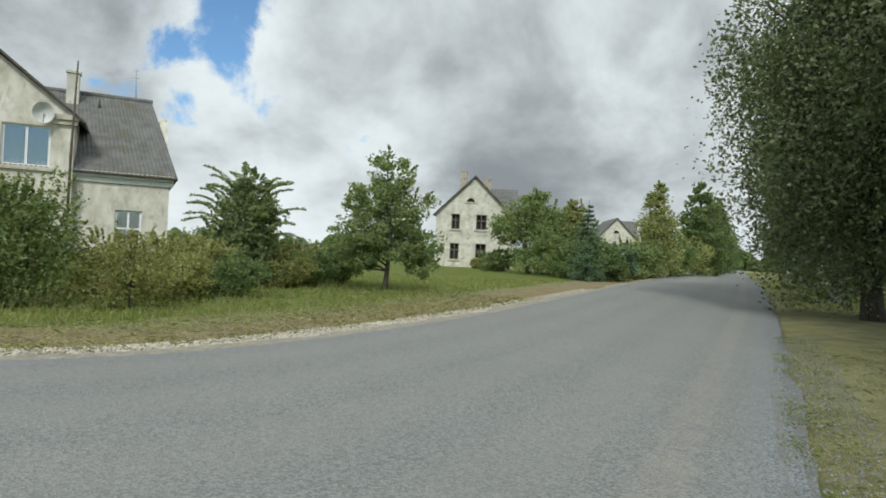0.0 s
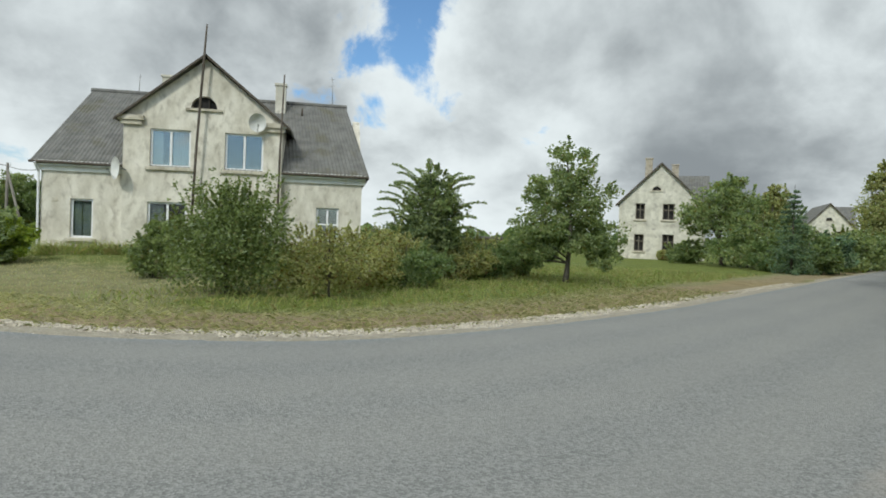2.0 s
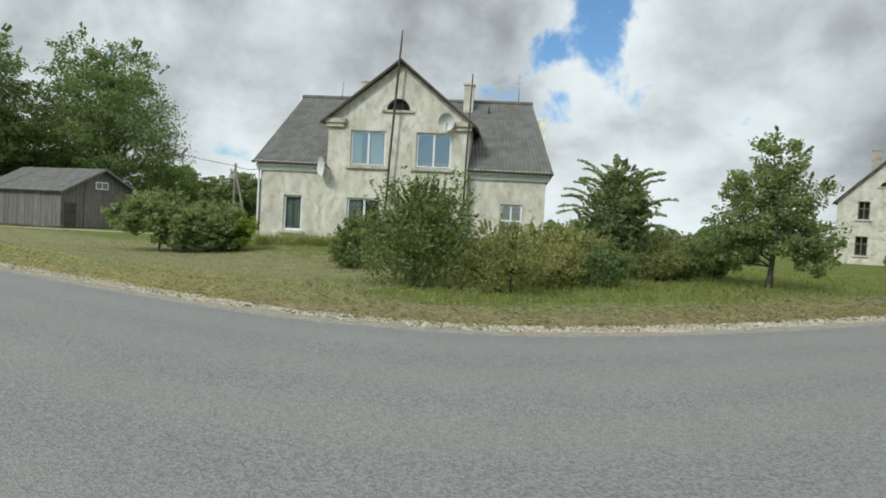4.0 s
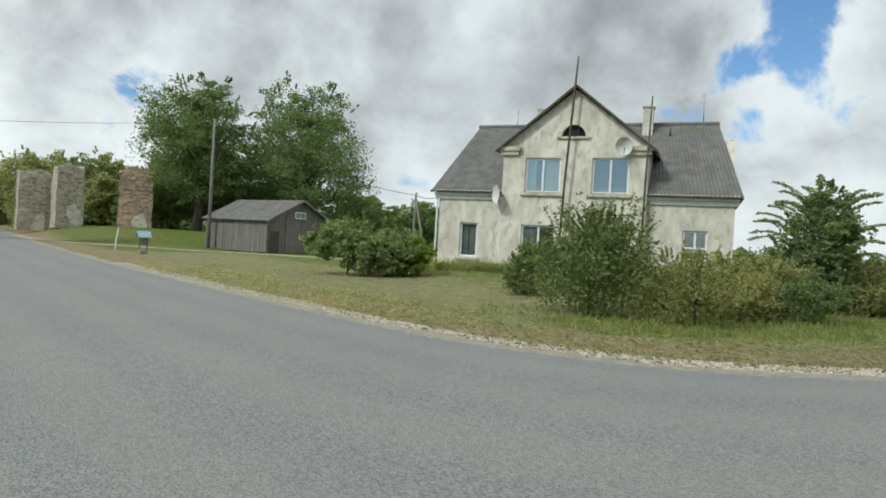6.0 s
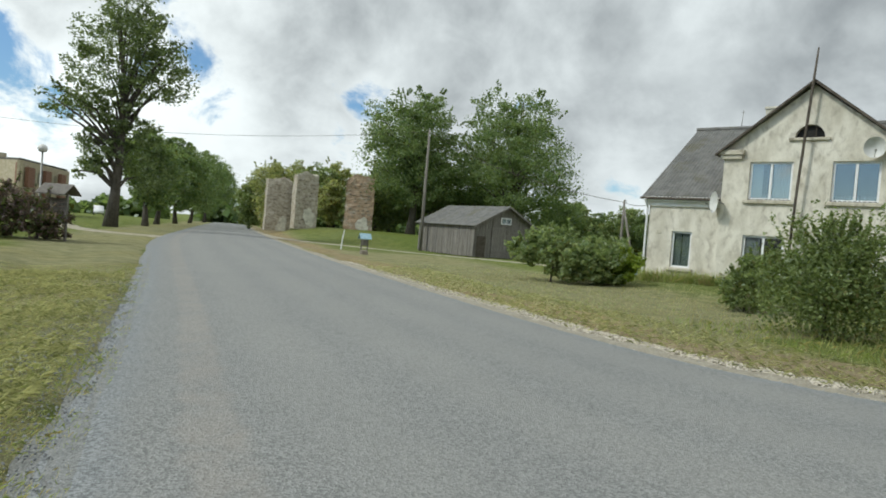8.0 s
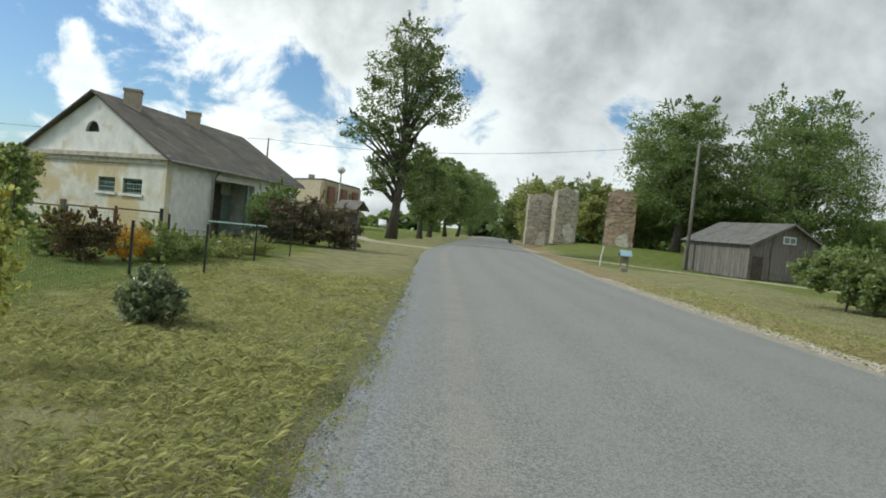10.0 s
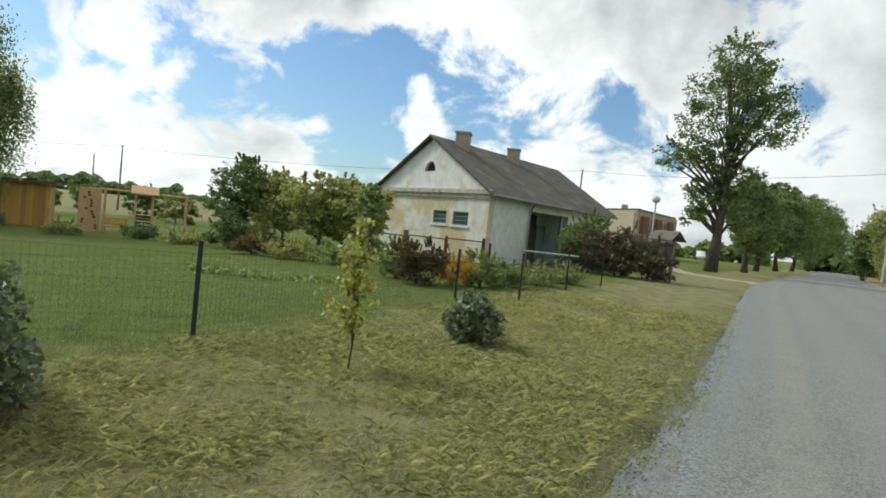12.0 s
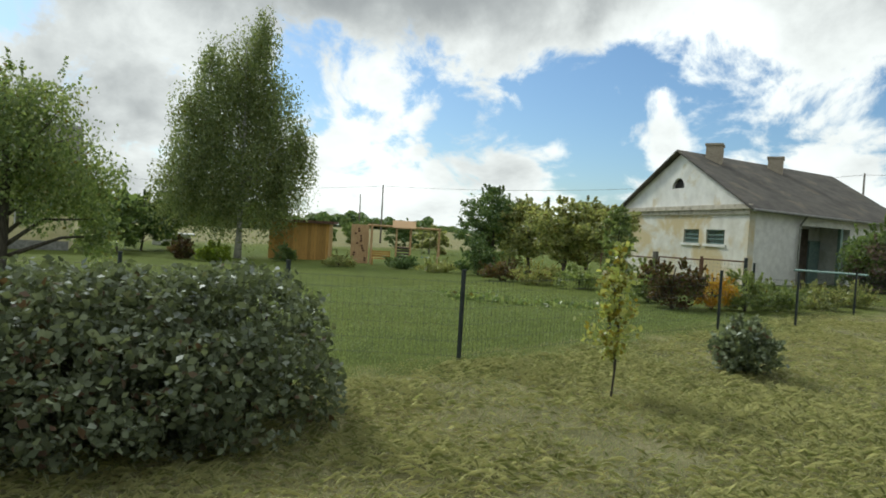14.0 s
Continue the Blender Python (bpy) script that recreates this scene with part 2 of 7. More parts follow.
def wall_with_holes(bm, u0, u1, z0, z1, holes, y0, y1):
    """A thick wall in x (u) and z between y0 and y1, with rectangular openings through it."""
    us = sorted({u0, u1, *[h[0] for h in holes], *[h[1] for h in holes]})
    zs = sorted({z0, z1, *[h[2] for h in holes], *[h[3] for h in holes]})
    us, zs = [u for u in us if u0 <= u <= u1], [z for z in zs if z0 <= z <= z1]
    cache = {}

    def vert(u, y, z):
        k = (round(u, 4), round(y, 4), round(z, 4))
        if k not in cache:
            cache[k] = bm.verts.new((u, y, z))
        return cache[k]

    def solid(i, j):
        if not (0 <= i < len(us) - 1 and 0 <= j < len(zs) - 1):
            return False
        cu, cz = (us[i] + us[i + 1]) / 2, (zs[j] + zs[j + 1]) / 2
        return not any(h[0] < cu < h[1] and h[2] < cz < h[3] for h in holes)

    for i in range(len(us) - 1):
        for j in range(len(zs) - 1):
            if not solid(i, j):
                continue
            a, b, c, d = us[i], us[i + 1], zs[j], zs[j + 1]
            bm.faces.new((vert(a, y0, c), vert(b, y0, c), vert(b, y0, d), vert(a, y0, d)))
            bm.faces.new((vert(a, y1, d), vert(b, y1, d), vert(b, y1, c), vert(a, y1, c)))
            if not solid(i - 1, j):
                bm.faces.new((vert(a, y0, d), vert(a, y1, d), vert(a, y1, c), vert(a, y0, c)))
            if not solid(i + 1, j):
                bm.faces.new((vert(b, y0, c), vert(b, y1, c), vert(b, y1, d), vert(b, y0, d)))
            if not solid(i, j - 1):
                bm.faces.new((vert(a, y0, c), vert(a, y1, c), vert(b, y1, c), vert(b, y0, c)))
            if not solid(i, j + 1):
                bm.faces.new((vert(b, y0, d), vert(b, y1, d), vert(a, y1, d), vert(a, y0, d)))


def smooth_line(pts, step):
    """Points along a smooth curve through pts."""
    p = np.array(pts, float)
    out = []
    for i in range(len(p) - 1):
        p0, p1, p2, p3 = p[max(i - 1, 0)], p[i], p[i + 1], p[min(i + 2, len(p) - 1)]
        n = max(2, int(np.linalg.norm(p2 - p1) / step))
        n = min(n, 9)
        for k in range(n):
            t = k / n
            m1, m2 = (p2 - p0) / 2 * 0.8, (p3 - p1) / 2 * 0.8
            L = np.linalg.norm(p2 - p1)
            m1 *= min(1, L / (np.linalg.norm(m1) + 1e-9))
            m2 *= min(1, L / (np.linalg.norm(m2) + 1e-9))
            out.append((2 * t**3 - 3 * t**2 + 1) * p1 + (t**3 - 2 * t**2 + t) * m1 + (-2 * t**3 + 3 * t**2) * p2 + (t**3 - t**2) * m2)
    out.append(p[-1])
    return np.array(out)


# ---------------------------------------------------------------- plan: road edges
FAR_EDGE = smooth_line([(-900, 113), (-500, 65), (-120, 17.8), (-60, 10.9), (-30, 8.2), (-20, 7.6), (-13, 7.3), (-8, 7.35), (-5.3, 8.1), (-3.8, 9.1),
                        (-2.4, 10.8), (-0.9, 13.2), (1.3, 17.5), (5.2, 26.6), (11.8, 42), (33, 90), (100, 240), (400, 912)], 0.5)
NEAR_EDGE = smooth_line([(-900, 107), (-500, 57.5), (-120, 10.2), (-60, 2.8), (-42, 0.9), (-28, 0.3), (-13, -0.08), (-7, -0.35), (-4.2, -0.5), (-1.8, -0.4),
                         (0.4, 0.6), (1.7, 2.6), (2.8, 4.8), (4.4, 8.1), (6.6, 12.5), (10.8, 21), (30.5, 63), (106, 232), (408, 903)], 0.5)


def signed_distance(line, P):
    """Distance of points from a line, positive to its left as it runs."""
    a, b = line[:-1], line[1:]
    best = np.full(len(P), 1e9)
    sign = np.ones(len(P))
    for p, q in zip(a, b):
        d = q - p
        t = np.clip(((P - p) @ d) / (d @ d), 0, 1)
        v = P - (p + t[:, None] * d)
        r = np.hypot(v[:, 0], v[:, 1])
        s = np.sign(d[0] * v[:, 1] - d[1] * v[:, 0])
        m = r < best
        best[m], sign[m] = r[m], s[m]
    return best * np.where(sign == 0, 1, sign)


def bump_at(x, y, cx, cy, rx, ry, h):
    q = np.clip(1 - ((x - cx) / rx) ** 2 - ((y - cy) / ry) ** 2, 0, 1)
    return h * q * q * (3 - 2 * q)


def height(x, y):
    """The lie of the land, without the road."""
    x, y = np.asarray(x, float), np.asarray(y, float)
    h = bump_at(x, y, -18, 27, 16, 12, 0.32)
    h = h + bump_at(x, y, -80, 27, 30, 16, 1.35)
    h = h - 0.026 * np.clip(-y - 7.5, 0, 30)
    h = h - bump_at(x, y, -19, -2.0, 15, 1.3, 0.16)
    h = h + 0.03 * np.sin(x * 0.31 + 1.1) * np.cos(y * 0.27) + 0.015 * np.sin(x * 1.3) * np.sin(y * 1.1 + 0.5)
    return h


def gz(x, y):
    return float(height(x, y))

# ---------------------------------------------------------------- ground and road
def ground_material():
    m = bpy.data.materials.new("grass_ground")
    m.use_nodes = True
    n = Nodes(m.node_tree)
    b = m.node_tree.nodes["Principled BSDF"]
    vec = n.add("ShaderNodeTexCoord").outputs["Object"]
    at = n.add("ShaderNodeAttribute")
    at.attribute_name = "mown"
    sep = n.add("ShaderNodeSeparateColor")
    n.put(sep.inputs[0], at.outputs["Color"])
    big, mid, fine = n.noise(vec, 0.18, 5.0), n.noise(vec, 1.6, 6.0, 0.65, 0.6), n.noise(n.scale(vec, (1, 1, 0.2)), 26.0, 4.0, 0.7)
    t = n.math("ADD", n.math("MULTIPLY", mid, 0.55), n.math("MULTIPLY", fine, 0.45))
    lush = n.mix(n.ramp(t, 0.32, 0.7), (0.085, 0.11, 0.026, 1), (0.20, 0.24, 0.065, 1))
    dull = n.mix(n.ramp(t, 0.32, 0.7), (0.15, 0.15, 0.072, 1), (0.345, 0.33, 0.18, 1))
    straw = n.mix(n.ramp(t, 0.3, 0.68), (0.16, 0.13, 0.07, 1), (0.36, 0.30, 0.185, 1))
    lawn = n.mix(n.ramp(t, 0.3, 0.7), (0.075, 0.105, 0.022, 1), (0.15, 0.195, 0.045, 1))
    patch = n.math("ADD", sep.outputs[0], n.math("MULTIPLY", n.math("SUBTRACT", mid, 0.5), 1.0))
    col = n.mix(n.ramp(patch, 0.15, 0.75), lush, dull)
    dry = n.math("ADD", sep.outputs[1], n.math("MULTIPLY", n.math("SUBTRACT", mid, 0.5), 0.9))
    col = n.mix(n.ramp(dry, 0.3, 0.75), col, straw)
    col = n.mix(sep.outputs[2], col, lawn)
    col = n.mix(n.ramp(big, 0.4, 0.65, 0.0, 0.35), col, n.mix(1.0, col, (1.15, 1.05, 0.7, 1), "MULTIPLY"))
    n.put(b.inputs["Base Color"], col)
    b.inputs["Roughness"].default_value = 0.95
    b.inputs["Specular IOR Level"].default_value = 0.15
    bn = n.add("ShaderNodeBump")
    bn.inputs["Strength"].default_value, bn.inputs["Distance"].default_value = 0.9, 0.06
    n.put(bn.inputs["Height"], n.math("ADD", fine, n.math("MULTIPLY", mid, 1.5)))
    n.put(b.inputs["Normal"], bn.outputs[0])
    return m


def axis_steps(lo, hi, fine_lo, fine_hi, fine, grow):
    a = list(np.arange(fine_lo, fine_hi + 1e-6, fine))
    s = fine
    while a[-1] < hi:
        s = min(s * grow, 220)
        a.append(a[-1] + s)
    s = fine
    while a[0] > lo:
        s = min(s * grow, 220)
        a.insert(0, a[0] - s)
    return np.array(a)


def zones(P):
    """How mown, dry and lawn-like the ground is at each point: three values from 0 to 1."""
    df, dn = signed_distance(FAR_EDGE, P), -signed_distance(NEAR_EDGE, P)
    x, y = P[:, 0], P[:, 1]
    mown = np.zeros(len(P))
    dry = np.zeros(len(P))
    wob = 0.35 * np.sin(x * 0.9 + y * 0.4) + 0.2 * np.sin(x * 2.3 - y)
    north = df > 0
    dry[north] = np.clip(1.15 - np.abs(df[north] - 1.5 + wob[north]) / 1.5, 0, 1)
    mown[north] = np.clip((4.2 - df[north] + wob[north]) / 1.5, 0, 1)
    west = north & (x < -9)
    mown[west] = np.maximum(mown[west], np.clip((14 - df[west]) / 5, 0, 1) * 0.75)
    south = dn > 0
    mown[south] = np.clip((5.6 - dn[south] + wob[south]) / 2.0, 0, 1) * 0.9
    dry[south] = 0.16 + 0.18 * np.sin(x[south] * 1.1 + y[south] * 2.1)
    lawn = np.clip((-y - 5.4) / 0.8, 0, 1) * (x < 4) * (x > -60)
    lawn *= y > -52
    field = np.clip((-y - 52) / 8, 0, 1)
    mown, dry = np.maximum(mown, field), np.maximum(dry, field * 0.28 * (0.6 + 0.4 * np.sin(y * 0.05)))
    lawn = np.maximum(lawn, np.clip(((df - 2.2) / 1.5), 0, 1) * (x < -42) * (df < 25) * 0.8)
    return np.stack([mown, np.clip(dry, 0, 1), np.clip(lawn, 0, 1) * 0.95, np.ones(len(P))], 1)


def build_ground():
    xs = axis_steps(-2600, 2600, -32, 12, 0.4, 1.13)
    ys = axis_steps(-2600, 2600, -12, 26, 0.4, 1.13)
    X, Y = np.meshgrid(xs, ys)
    P = np.stack([X.ravel(), Y.ravel()], 1)
    df, dn = signed_distance(FAR_EDGE, P), -signed_distance(NEAR_EDGE, P)
    off = np.maximum(df, dn)  # positive outside the road
    z = height(P[:, 0], P[:, 1])
    blend = np.clip(off / 4.0, 0, 1)
    z = z * blend - 0.12 * np.clip(0.5 - off, 0, 0.5) / 0.5
    nx, ny = len(xs), len(ys)
    i = np.arange(nx * ny).reshape(ny, nx)
    faces = np.stack([i[:-1, :-1].ravel(), i[:-1, 1:].ravel(), i[1:, 1:].ravel(), i[1:, :-1].ravel()], 1)
    me = mesh_np("ground", np.column_stack([P, z]), faces, ground_material(), True)
    at = me.color_attributes.new("mown", "FLOAT_COLOR", "POINT")
    at.data.foreach_set("color", zones(P).astype(np.float32).ravel())
    return tagged(new("ground", me), "grassy verge, mown strips, lawn and fields", "ground", kind="structure")


build_ground()


def resample(line, n, lo, hi):
    """The stretch of a line between two marks along it, as n points, closer near the middle."""
    seg = np.concatenate([[0], np.cumsum(np.hypot(*np.diff(line, axis=0).T))])
    mid = seg[np.argmin(np.hypot(line[:, 0] + 2, line[:, 1] - 3))]
    u = np.linspace(-1, 1, n)
    s = mid + np.sign(u) * (np.abs(u) ** 2.6) * np.where(u < 0, lo, hi)
    s = np.clip(s, 0, seg[-1])
    return np.stack([np.interp(s, seg, line[:, 0]), np.interp(s, seg, line[:, 1])], 1)


def road_material():
    m = bpy.data.materials.new("worn_asphalt")
    m.use_nodes = True
    n = Nodes(m.node_tree)
    b = m.node_tree.nodes["Principled BSDF"]
    vec = n.add("ShaderNodeTexCoord").outputs["Object"]
    at = n.add("ShaderNodeAttribute")
    at.attribute_name = "lane"
    sep = n.add("ShaderNodeSeparateColor")
    n.put(sep.inputs[0], at.outputs["Color"])
    v = n.add("ShaderNodeTexVoronoi")
    n.put(v.inputs["Vector"], vec)
    v.inputs["Scale"].default_value = 62.0
    stone = n.add("ShaderNodeSeparateColor")
    n.put(stone.inputs[0], v.outputs["Color"])
    grit = n.noise(vec, 120.0, 3.0, 0.7)
    mid, big = n.noise(vec, 2.2, 6.0, 0.6, 0.5), n.noise(vec, 0.35, 4.0)
    t = n.math("ADD", n.math("MULTIPLY", stone.outputs[0], 0.45), n.math("MULTIPLY", grit, 0.55))
    col = n.mix(n.ramp(t, 0.22, 0.78), (0.155, 0.158, 0.155, 1), (0.325, 0.327, 0.316, 1))
    # the wheel tracks are worn paler, the middle and the sides keep loose grey-blue chippings
    worn = n.math("ADD", sep.outputs[0], n.math("MULTIPLY", n.math("SUBTRACT", mid, 0.5), 0.7))
    col = n.mix(n.ramp(worn, 0.25, 0.95, 0.0, 0.26), col, (0.31, 0.305, 0.285, 1))
    loose = n.math("ADD", sep.outputs[1], n.math("MULTIPLY", n.math("SUBTRACT", mid, 0.5), 0.6))
    chips = n.mix(n.ramp(stone.outputs[1], 0.2, 0.8), (0.12, 0.132, 0.142, 1), (0.33, 0.35, 0.365, 1))
    col = n.mix(n.ramp(loose, 0.3, 0.9, 0.0, 0.7), col, chips)
    warm = n.math("ADD", sep.outputs[2], n.math("MULTIPLY", n.math("SUBTRACT", mid, 0.5), 0.9))
    col = n.mix(n.ramp(warm, 0.45, 0.95, 0.0, 0.4), col, (0.36, 0.315, 0.27, 1))
    col = n.mix(n.ramp(big, 0.35, 0.68, 0.0, 0.2), col, (0.19, 0.195, 0.195, 1))
    n.put(b.inputs["Base Color"], col)
    b.inputs["Roughness"].default_value = 0.9
    b.inputs["Specular IOR Level"].default_value = 0.25
    bn = n.add("ShaderNodeBump")
    bn.inputs["Strength"].default_value, bn.inputs["Distance"].default_value = 0.7, 0.012
    n.put(bn.inputs["Height"], n.math("ADD", v.outputs["Distance"], n.math("MULTIPLY", grit, 0.7)))
    n.put(b.inputs["Normal"], bn.outputs[0])
    return m


def build_road():
    n, k = 260, 27
    a, b = resample(FAR_EDGE, n, 900, 900), resample(NEAR_EDGE, n, 900, 900)
    rng = np.random.default_rng(3)
    wob = np.convolve(rng.normal(0, 1, n + 8), np.ones(5) / 5, "same")[4:-4]
    V, C = [], []
    for j in range(k):
        f = j / (k - 1)
        p = b * (1 - f) + a * f
        edge = (j == 0) * 1.0
        if j in (0, k - 1):
            side = (b - a) / np.linalg.norm(b - a, axis=1)[:, None]
            p = p + side * (0.10 * wob[:, None]) * (1 if j == 0 else -1)
        crown = 0.03 + 0.10 * (1 - (2 * f - 1) ** 2)
        if j in (0, k - 1):
            crown = 0.012
        V.append(np.column_stack([p, np.full(n, crown)]))
        track = max(math.exp(-((f - c) / 0.075) ** 2) for c in (0.26, 0.46, 0.64, 0.84))
        loose = max(math.exp(-(f / 0.075) ** 2), math.exp(-((1 - f) / 0.085) ** 2) * 0.95, 0.35 * math.exp(-((f - 0.55) / 0.05) ** 2))
        warm = math.exp(-((f - 0.135) / 0.035) ** 2)
        C.append(np.tile([track, loose, warm, 1.0], (n, 1)))
    V, C = np.concatenate(V), np.concatenate(C)
    i = np.arange(n * k).reshape(k, n)
    faces = np.stack([i[:-1, :-1].ravel(), i[1:, :-1].ravel(), i[1:, 1:].ravel(), i[:-1, 1:].ravel()], 1)[:, ::-1]
    me = mesh_np("road", V, faces, road_material(), True)
    at = me.color_attributes.new("lane", "FLOAT_COLOR", "POINT")
    at.data.foreach_set("color", C.astype(np.float32).ravel())
    return tagged(new("road", me), "worn grey asphalt road with loose chippings along its edges", "road", kind="structure")


build_road()


def shoulder(name, line, inner, outer, mat, label, z=0.02, seed=1, n=420):
    """A ragged strip beside a road edge, from inner to outer metres out."""
    rng = np.random.default_rng(seed)
    p = resample(line, n, 160, 160)
    d = np.gradient(p, axis=0)
    d /= np.linalg.norm(d, axis=1)[:, None] + 1e-9
    nrm = np.stack([-d[:, 1], d[:, 0]], 1)
    rag = np.convolve(rng.normal(0, 1, n + 8), np.ones(3) / 3, "same")[4:-4]
    rows = []
    for j, f in enumerate((0, 0.3, 0.65, 1.0)):
        o = inner + (outer - inner) * f + (rag * min(0.3, abs(outer) * 0.55) * f if j else 0)
        q = p + nrm * (o[:, None] if np.ndim(o) else o)
        zz = np.full(n, (z - 0.012, z + 0.024, z + 0.015, -0.05)[j])
        hz = height(q[:, 0], q[:, 1]) * np.clip(abs(inner + (outer - inner) * f) / 4.0, 0, 1)
        rows.append(np.column_stack([q, zz + hz]))
    V = np.concatenate(rows)
    i = np.arange(4 * n).reshape(4, n)
    faces = np.stack([i[:-1, :-1].ravel(), i[:-1, 1:].ravel(), i[1:, 1:].ravel(), i[1:, :-1].ravel()], 1)
    return tagged(new(name, mesh_np(name, V, faces, mat, True)), label, "gravel", kind="structure")


pale_gravel = material("pale_gravel", (0.20, 0.18, 0.135), (0.43, 0.39, 0.31), 9, 0.95, 0.9, 60, 0.6)
grey_gravel = material("grey_gravel", (0.115, 0.12, 0.118), (0.31, 0.315, 0.305), 8, 0.95, 0.9, 70, 0.75)
dirt = material("sandy_track", (0.26, 0.23, 0.17), (0.44, 0.40, 0.32), 3, 0.95, 0.5, 40, 0.4, stain=(0.19, 0.19, 0.09), stain_scale=0.9)
shoulder("shoulder_north", FAR_EDGE, -0.5, 0.55, pale_gravel, "strip of pale gravel along the road edge", 0.02, 1)
shoulder("shoulder_south", NEAR_EDGE, 0.6, -0.10, grey_gravel, "strip of loose grey gravel along the road edge", 0.02, 2)


def ribbon(name, pts, width, mat, label, z=0.02):
    p = smooth_line(pts, 0.6)
    d = np.gradient(p, axis=0)
    d /= np.linalg.norm(d, axis=1)[:, None]
    nrm = np.stack([-d[:, 1], d[:, 0]], 1)
    rng = np.random.default_rng(len(pts))
    n = len(p)
    rows = []
    for f in (-0.5, -0.3, 0, 0.3, 0.5):
        q = p + nrm * (f * width + rng.normal(0, 0.06, n))[:, None]
        df, dn = signed_distance(FAR_EDGE, q), -signed_distance(NEAR_EDGE, q)
        k = np.clip(np.maximum(df, dn) / 4.0, 0, 1)
        rows.append(np.column_stack([q, height(q[:, 0], q[:, 1]) * k + (z if abs(f) < 0.5 else -0.04)]))
    i = np.arange(5 * n).reshape(5, n)
    faces = np.stack([i[:-1, :-1].ravel(), i[:-1, 1:].ravel(), i[1:, 1:].ravel(), i[1:, :-1].ravel()], 1)
    return tagged(new(name, mesh_np(name, np.concatenate(rows), faces, mat, True)), label, "track", kind="structure")


ribbon("driveway", [(-76, 12.4), (-66, 11.9), (-57, 13.5), (-50, 17.2), (-45.5, 20.6), (-40, 24.6), (-33, 30), (-28, 36)], 2.2, dirt, "sandy driveway to the wooden barn")
ribbon("side_track", [(-46, 1.6), (-46.5, -0.2), (-49, -2.6), (-54, -4.6), (-62, -6.2), (-75, -8)], 2.6, dirt, "sandy side track off the road")

# ---------------------------------------------------------------- trees and shrubs
bark = material("bark_grey", (0.045, 0.038, 0.03), (0.13, 0.115, 0.095), 5, 0.95, 0.8, 24, 0.5, stretch=(1, 1, 0.25))
birch_bark = material("bark_birch", (0.30, 0.29, 0.27), (0.62, 0.60, 0.56), 6, 0.9, 0.4, 20, 0.4, stain=(0.04, 0.04, 0.04), stain_scale=3.0, stretch=(1, 1, 2.0))
leaf_oak = leaf_material("leaves_oak", (0.095, 0.145, 0.066), (0.250, 0.315, 0.138), (0.12, 0.12, 0.03), 0.05)
leaf_lime = leaf_material("leaves_bright", (0.15, 0.20, 0.085), (0.36, 0.41, 0.19), (0.20, 0.17, 0.05), 0.06)
leaf_mid = leaf_material("leaves_green", (0.130, 0.180, 0.085), (0.340, 0.395, 0.190), (0.20, 0.17, 0.05), 0.06)
leaf_birch = leaf_material("leaves_birch", (0.130, 0.170, 0.088), (0.325, 0.365, 0.195), (0.17, 0.16, 0.05), 0.06)
leaf_dark = leaf_material("leaves_dark", (0.068, 0.120, 0.054), (0.191, 0.254, 0.104), None, 0, 0.25)
leaf_olive = leaf_material("leaves_olive", (0.195, 0.22, 0.09), (0.45, 0.44, 0.205), (0.19, 0.125, 0.05), 0.14)
leaf_fir = leaf_material("needles", (0.074, 0.129, 0.079), (0.193, 0.270, 0.146), None, 0, 0.15)
leaf_purple = leaf_material("leaves_purple", (0.105, 0.078, 0.085), (0.265, 0.195, 0.195), (0.12, 0.15, 0.06), 0.35)
leaf_hedge = leaf_material("leaves_hedge", (0.083, 0.101, 0.061), (0.231, 0.264, 0.171), (0.14, 0.09, 0.06), 0.04, 0.2, 0.12)
leaf_apple = leaf_material("leaves_apple", (0.183, 0.220, 0.101), (0.482, 0.476, 0.231), (0.17, 0.13, 0.04), 0.10)
leaf_row = leaf_material("leaves_row", (0.07, 0.09, 0.046), (0.235, 0.262, 0.150), (0.12, 0.115, 0.05), 0.05, 0.25)
leaf_plum = leaf_material("leaves_plum", (0.085, 0.120, 0.058), (0.275, 0.325, 0.150), None, 0, 0.35)
leaf_lilac = leaf_material("leaves_lilac", (0.093, 0.128, 0.048), (0.264, 0.320, 0.136), (0.20, 0.19, 0.08), 0.08, 0.38)
leaf_ash = leaf_material("leaves_ash", (0.085, 0.115, 0.055), (0.235, 0.285, 0.135), None, 0, 0.38)
leaf_young = leaf_material("leaves_young", (0.24, 0.285, 0.11), (0.56, 0.55, 0.23), (0.27, 0.22, 0.05), 0.3)


def leaf_quads(rng, centres, size, flat=0.35, droop=0.0, slim=0.55):
    """One bent leaf at each centre, turned at random; flat: how much it lies level; droop: how much it hangs."""
    n = len(centres)
    a = rng.normal(0, 1, (n, 3))
    a[:, 2] = a[:, 2] * (1 - flat) - droop * 1.6
    a /= np.linalg.norm(a, axis=1)[:, None]
    r = rng.normal(0, 1, (n, 3))
    r[:, 2] *= 1 - flat
    b = np.cross(a, r)
    b /= np.linalg.norm(b, axis=1)[:, None] + 1e-9
    s = size * rng.uniform(0.6, 1.25, (n, 1))
    c = np.asarray(centres)
    nrm = np.cross(a, b) * s * 0.12
    v = np.stack([c - a * s * 0.5, c + b * s * slim * 0.5 + nrm, c + a * s * 0.5, c - b * s * slim * 0.5 + nrm], 1).reshape(-1, 3)
    f = np.arange(4 * n).reshape(n, 4)
    return v, f


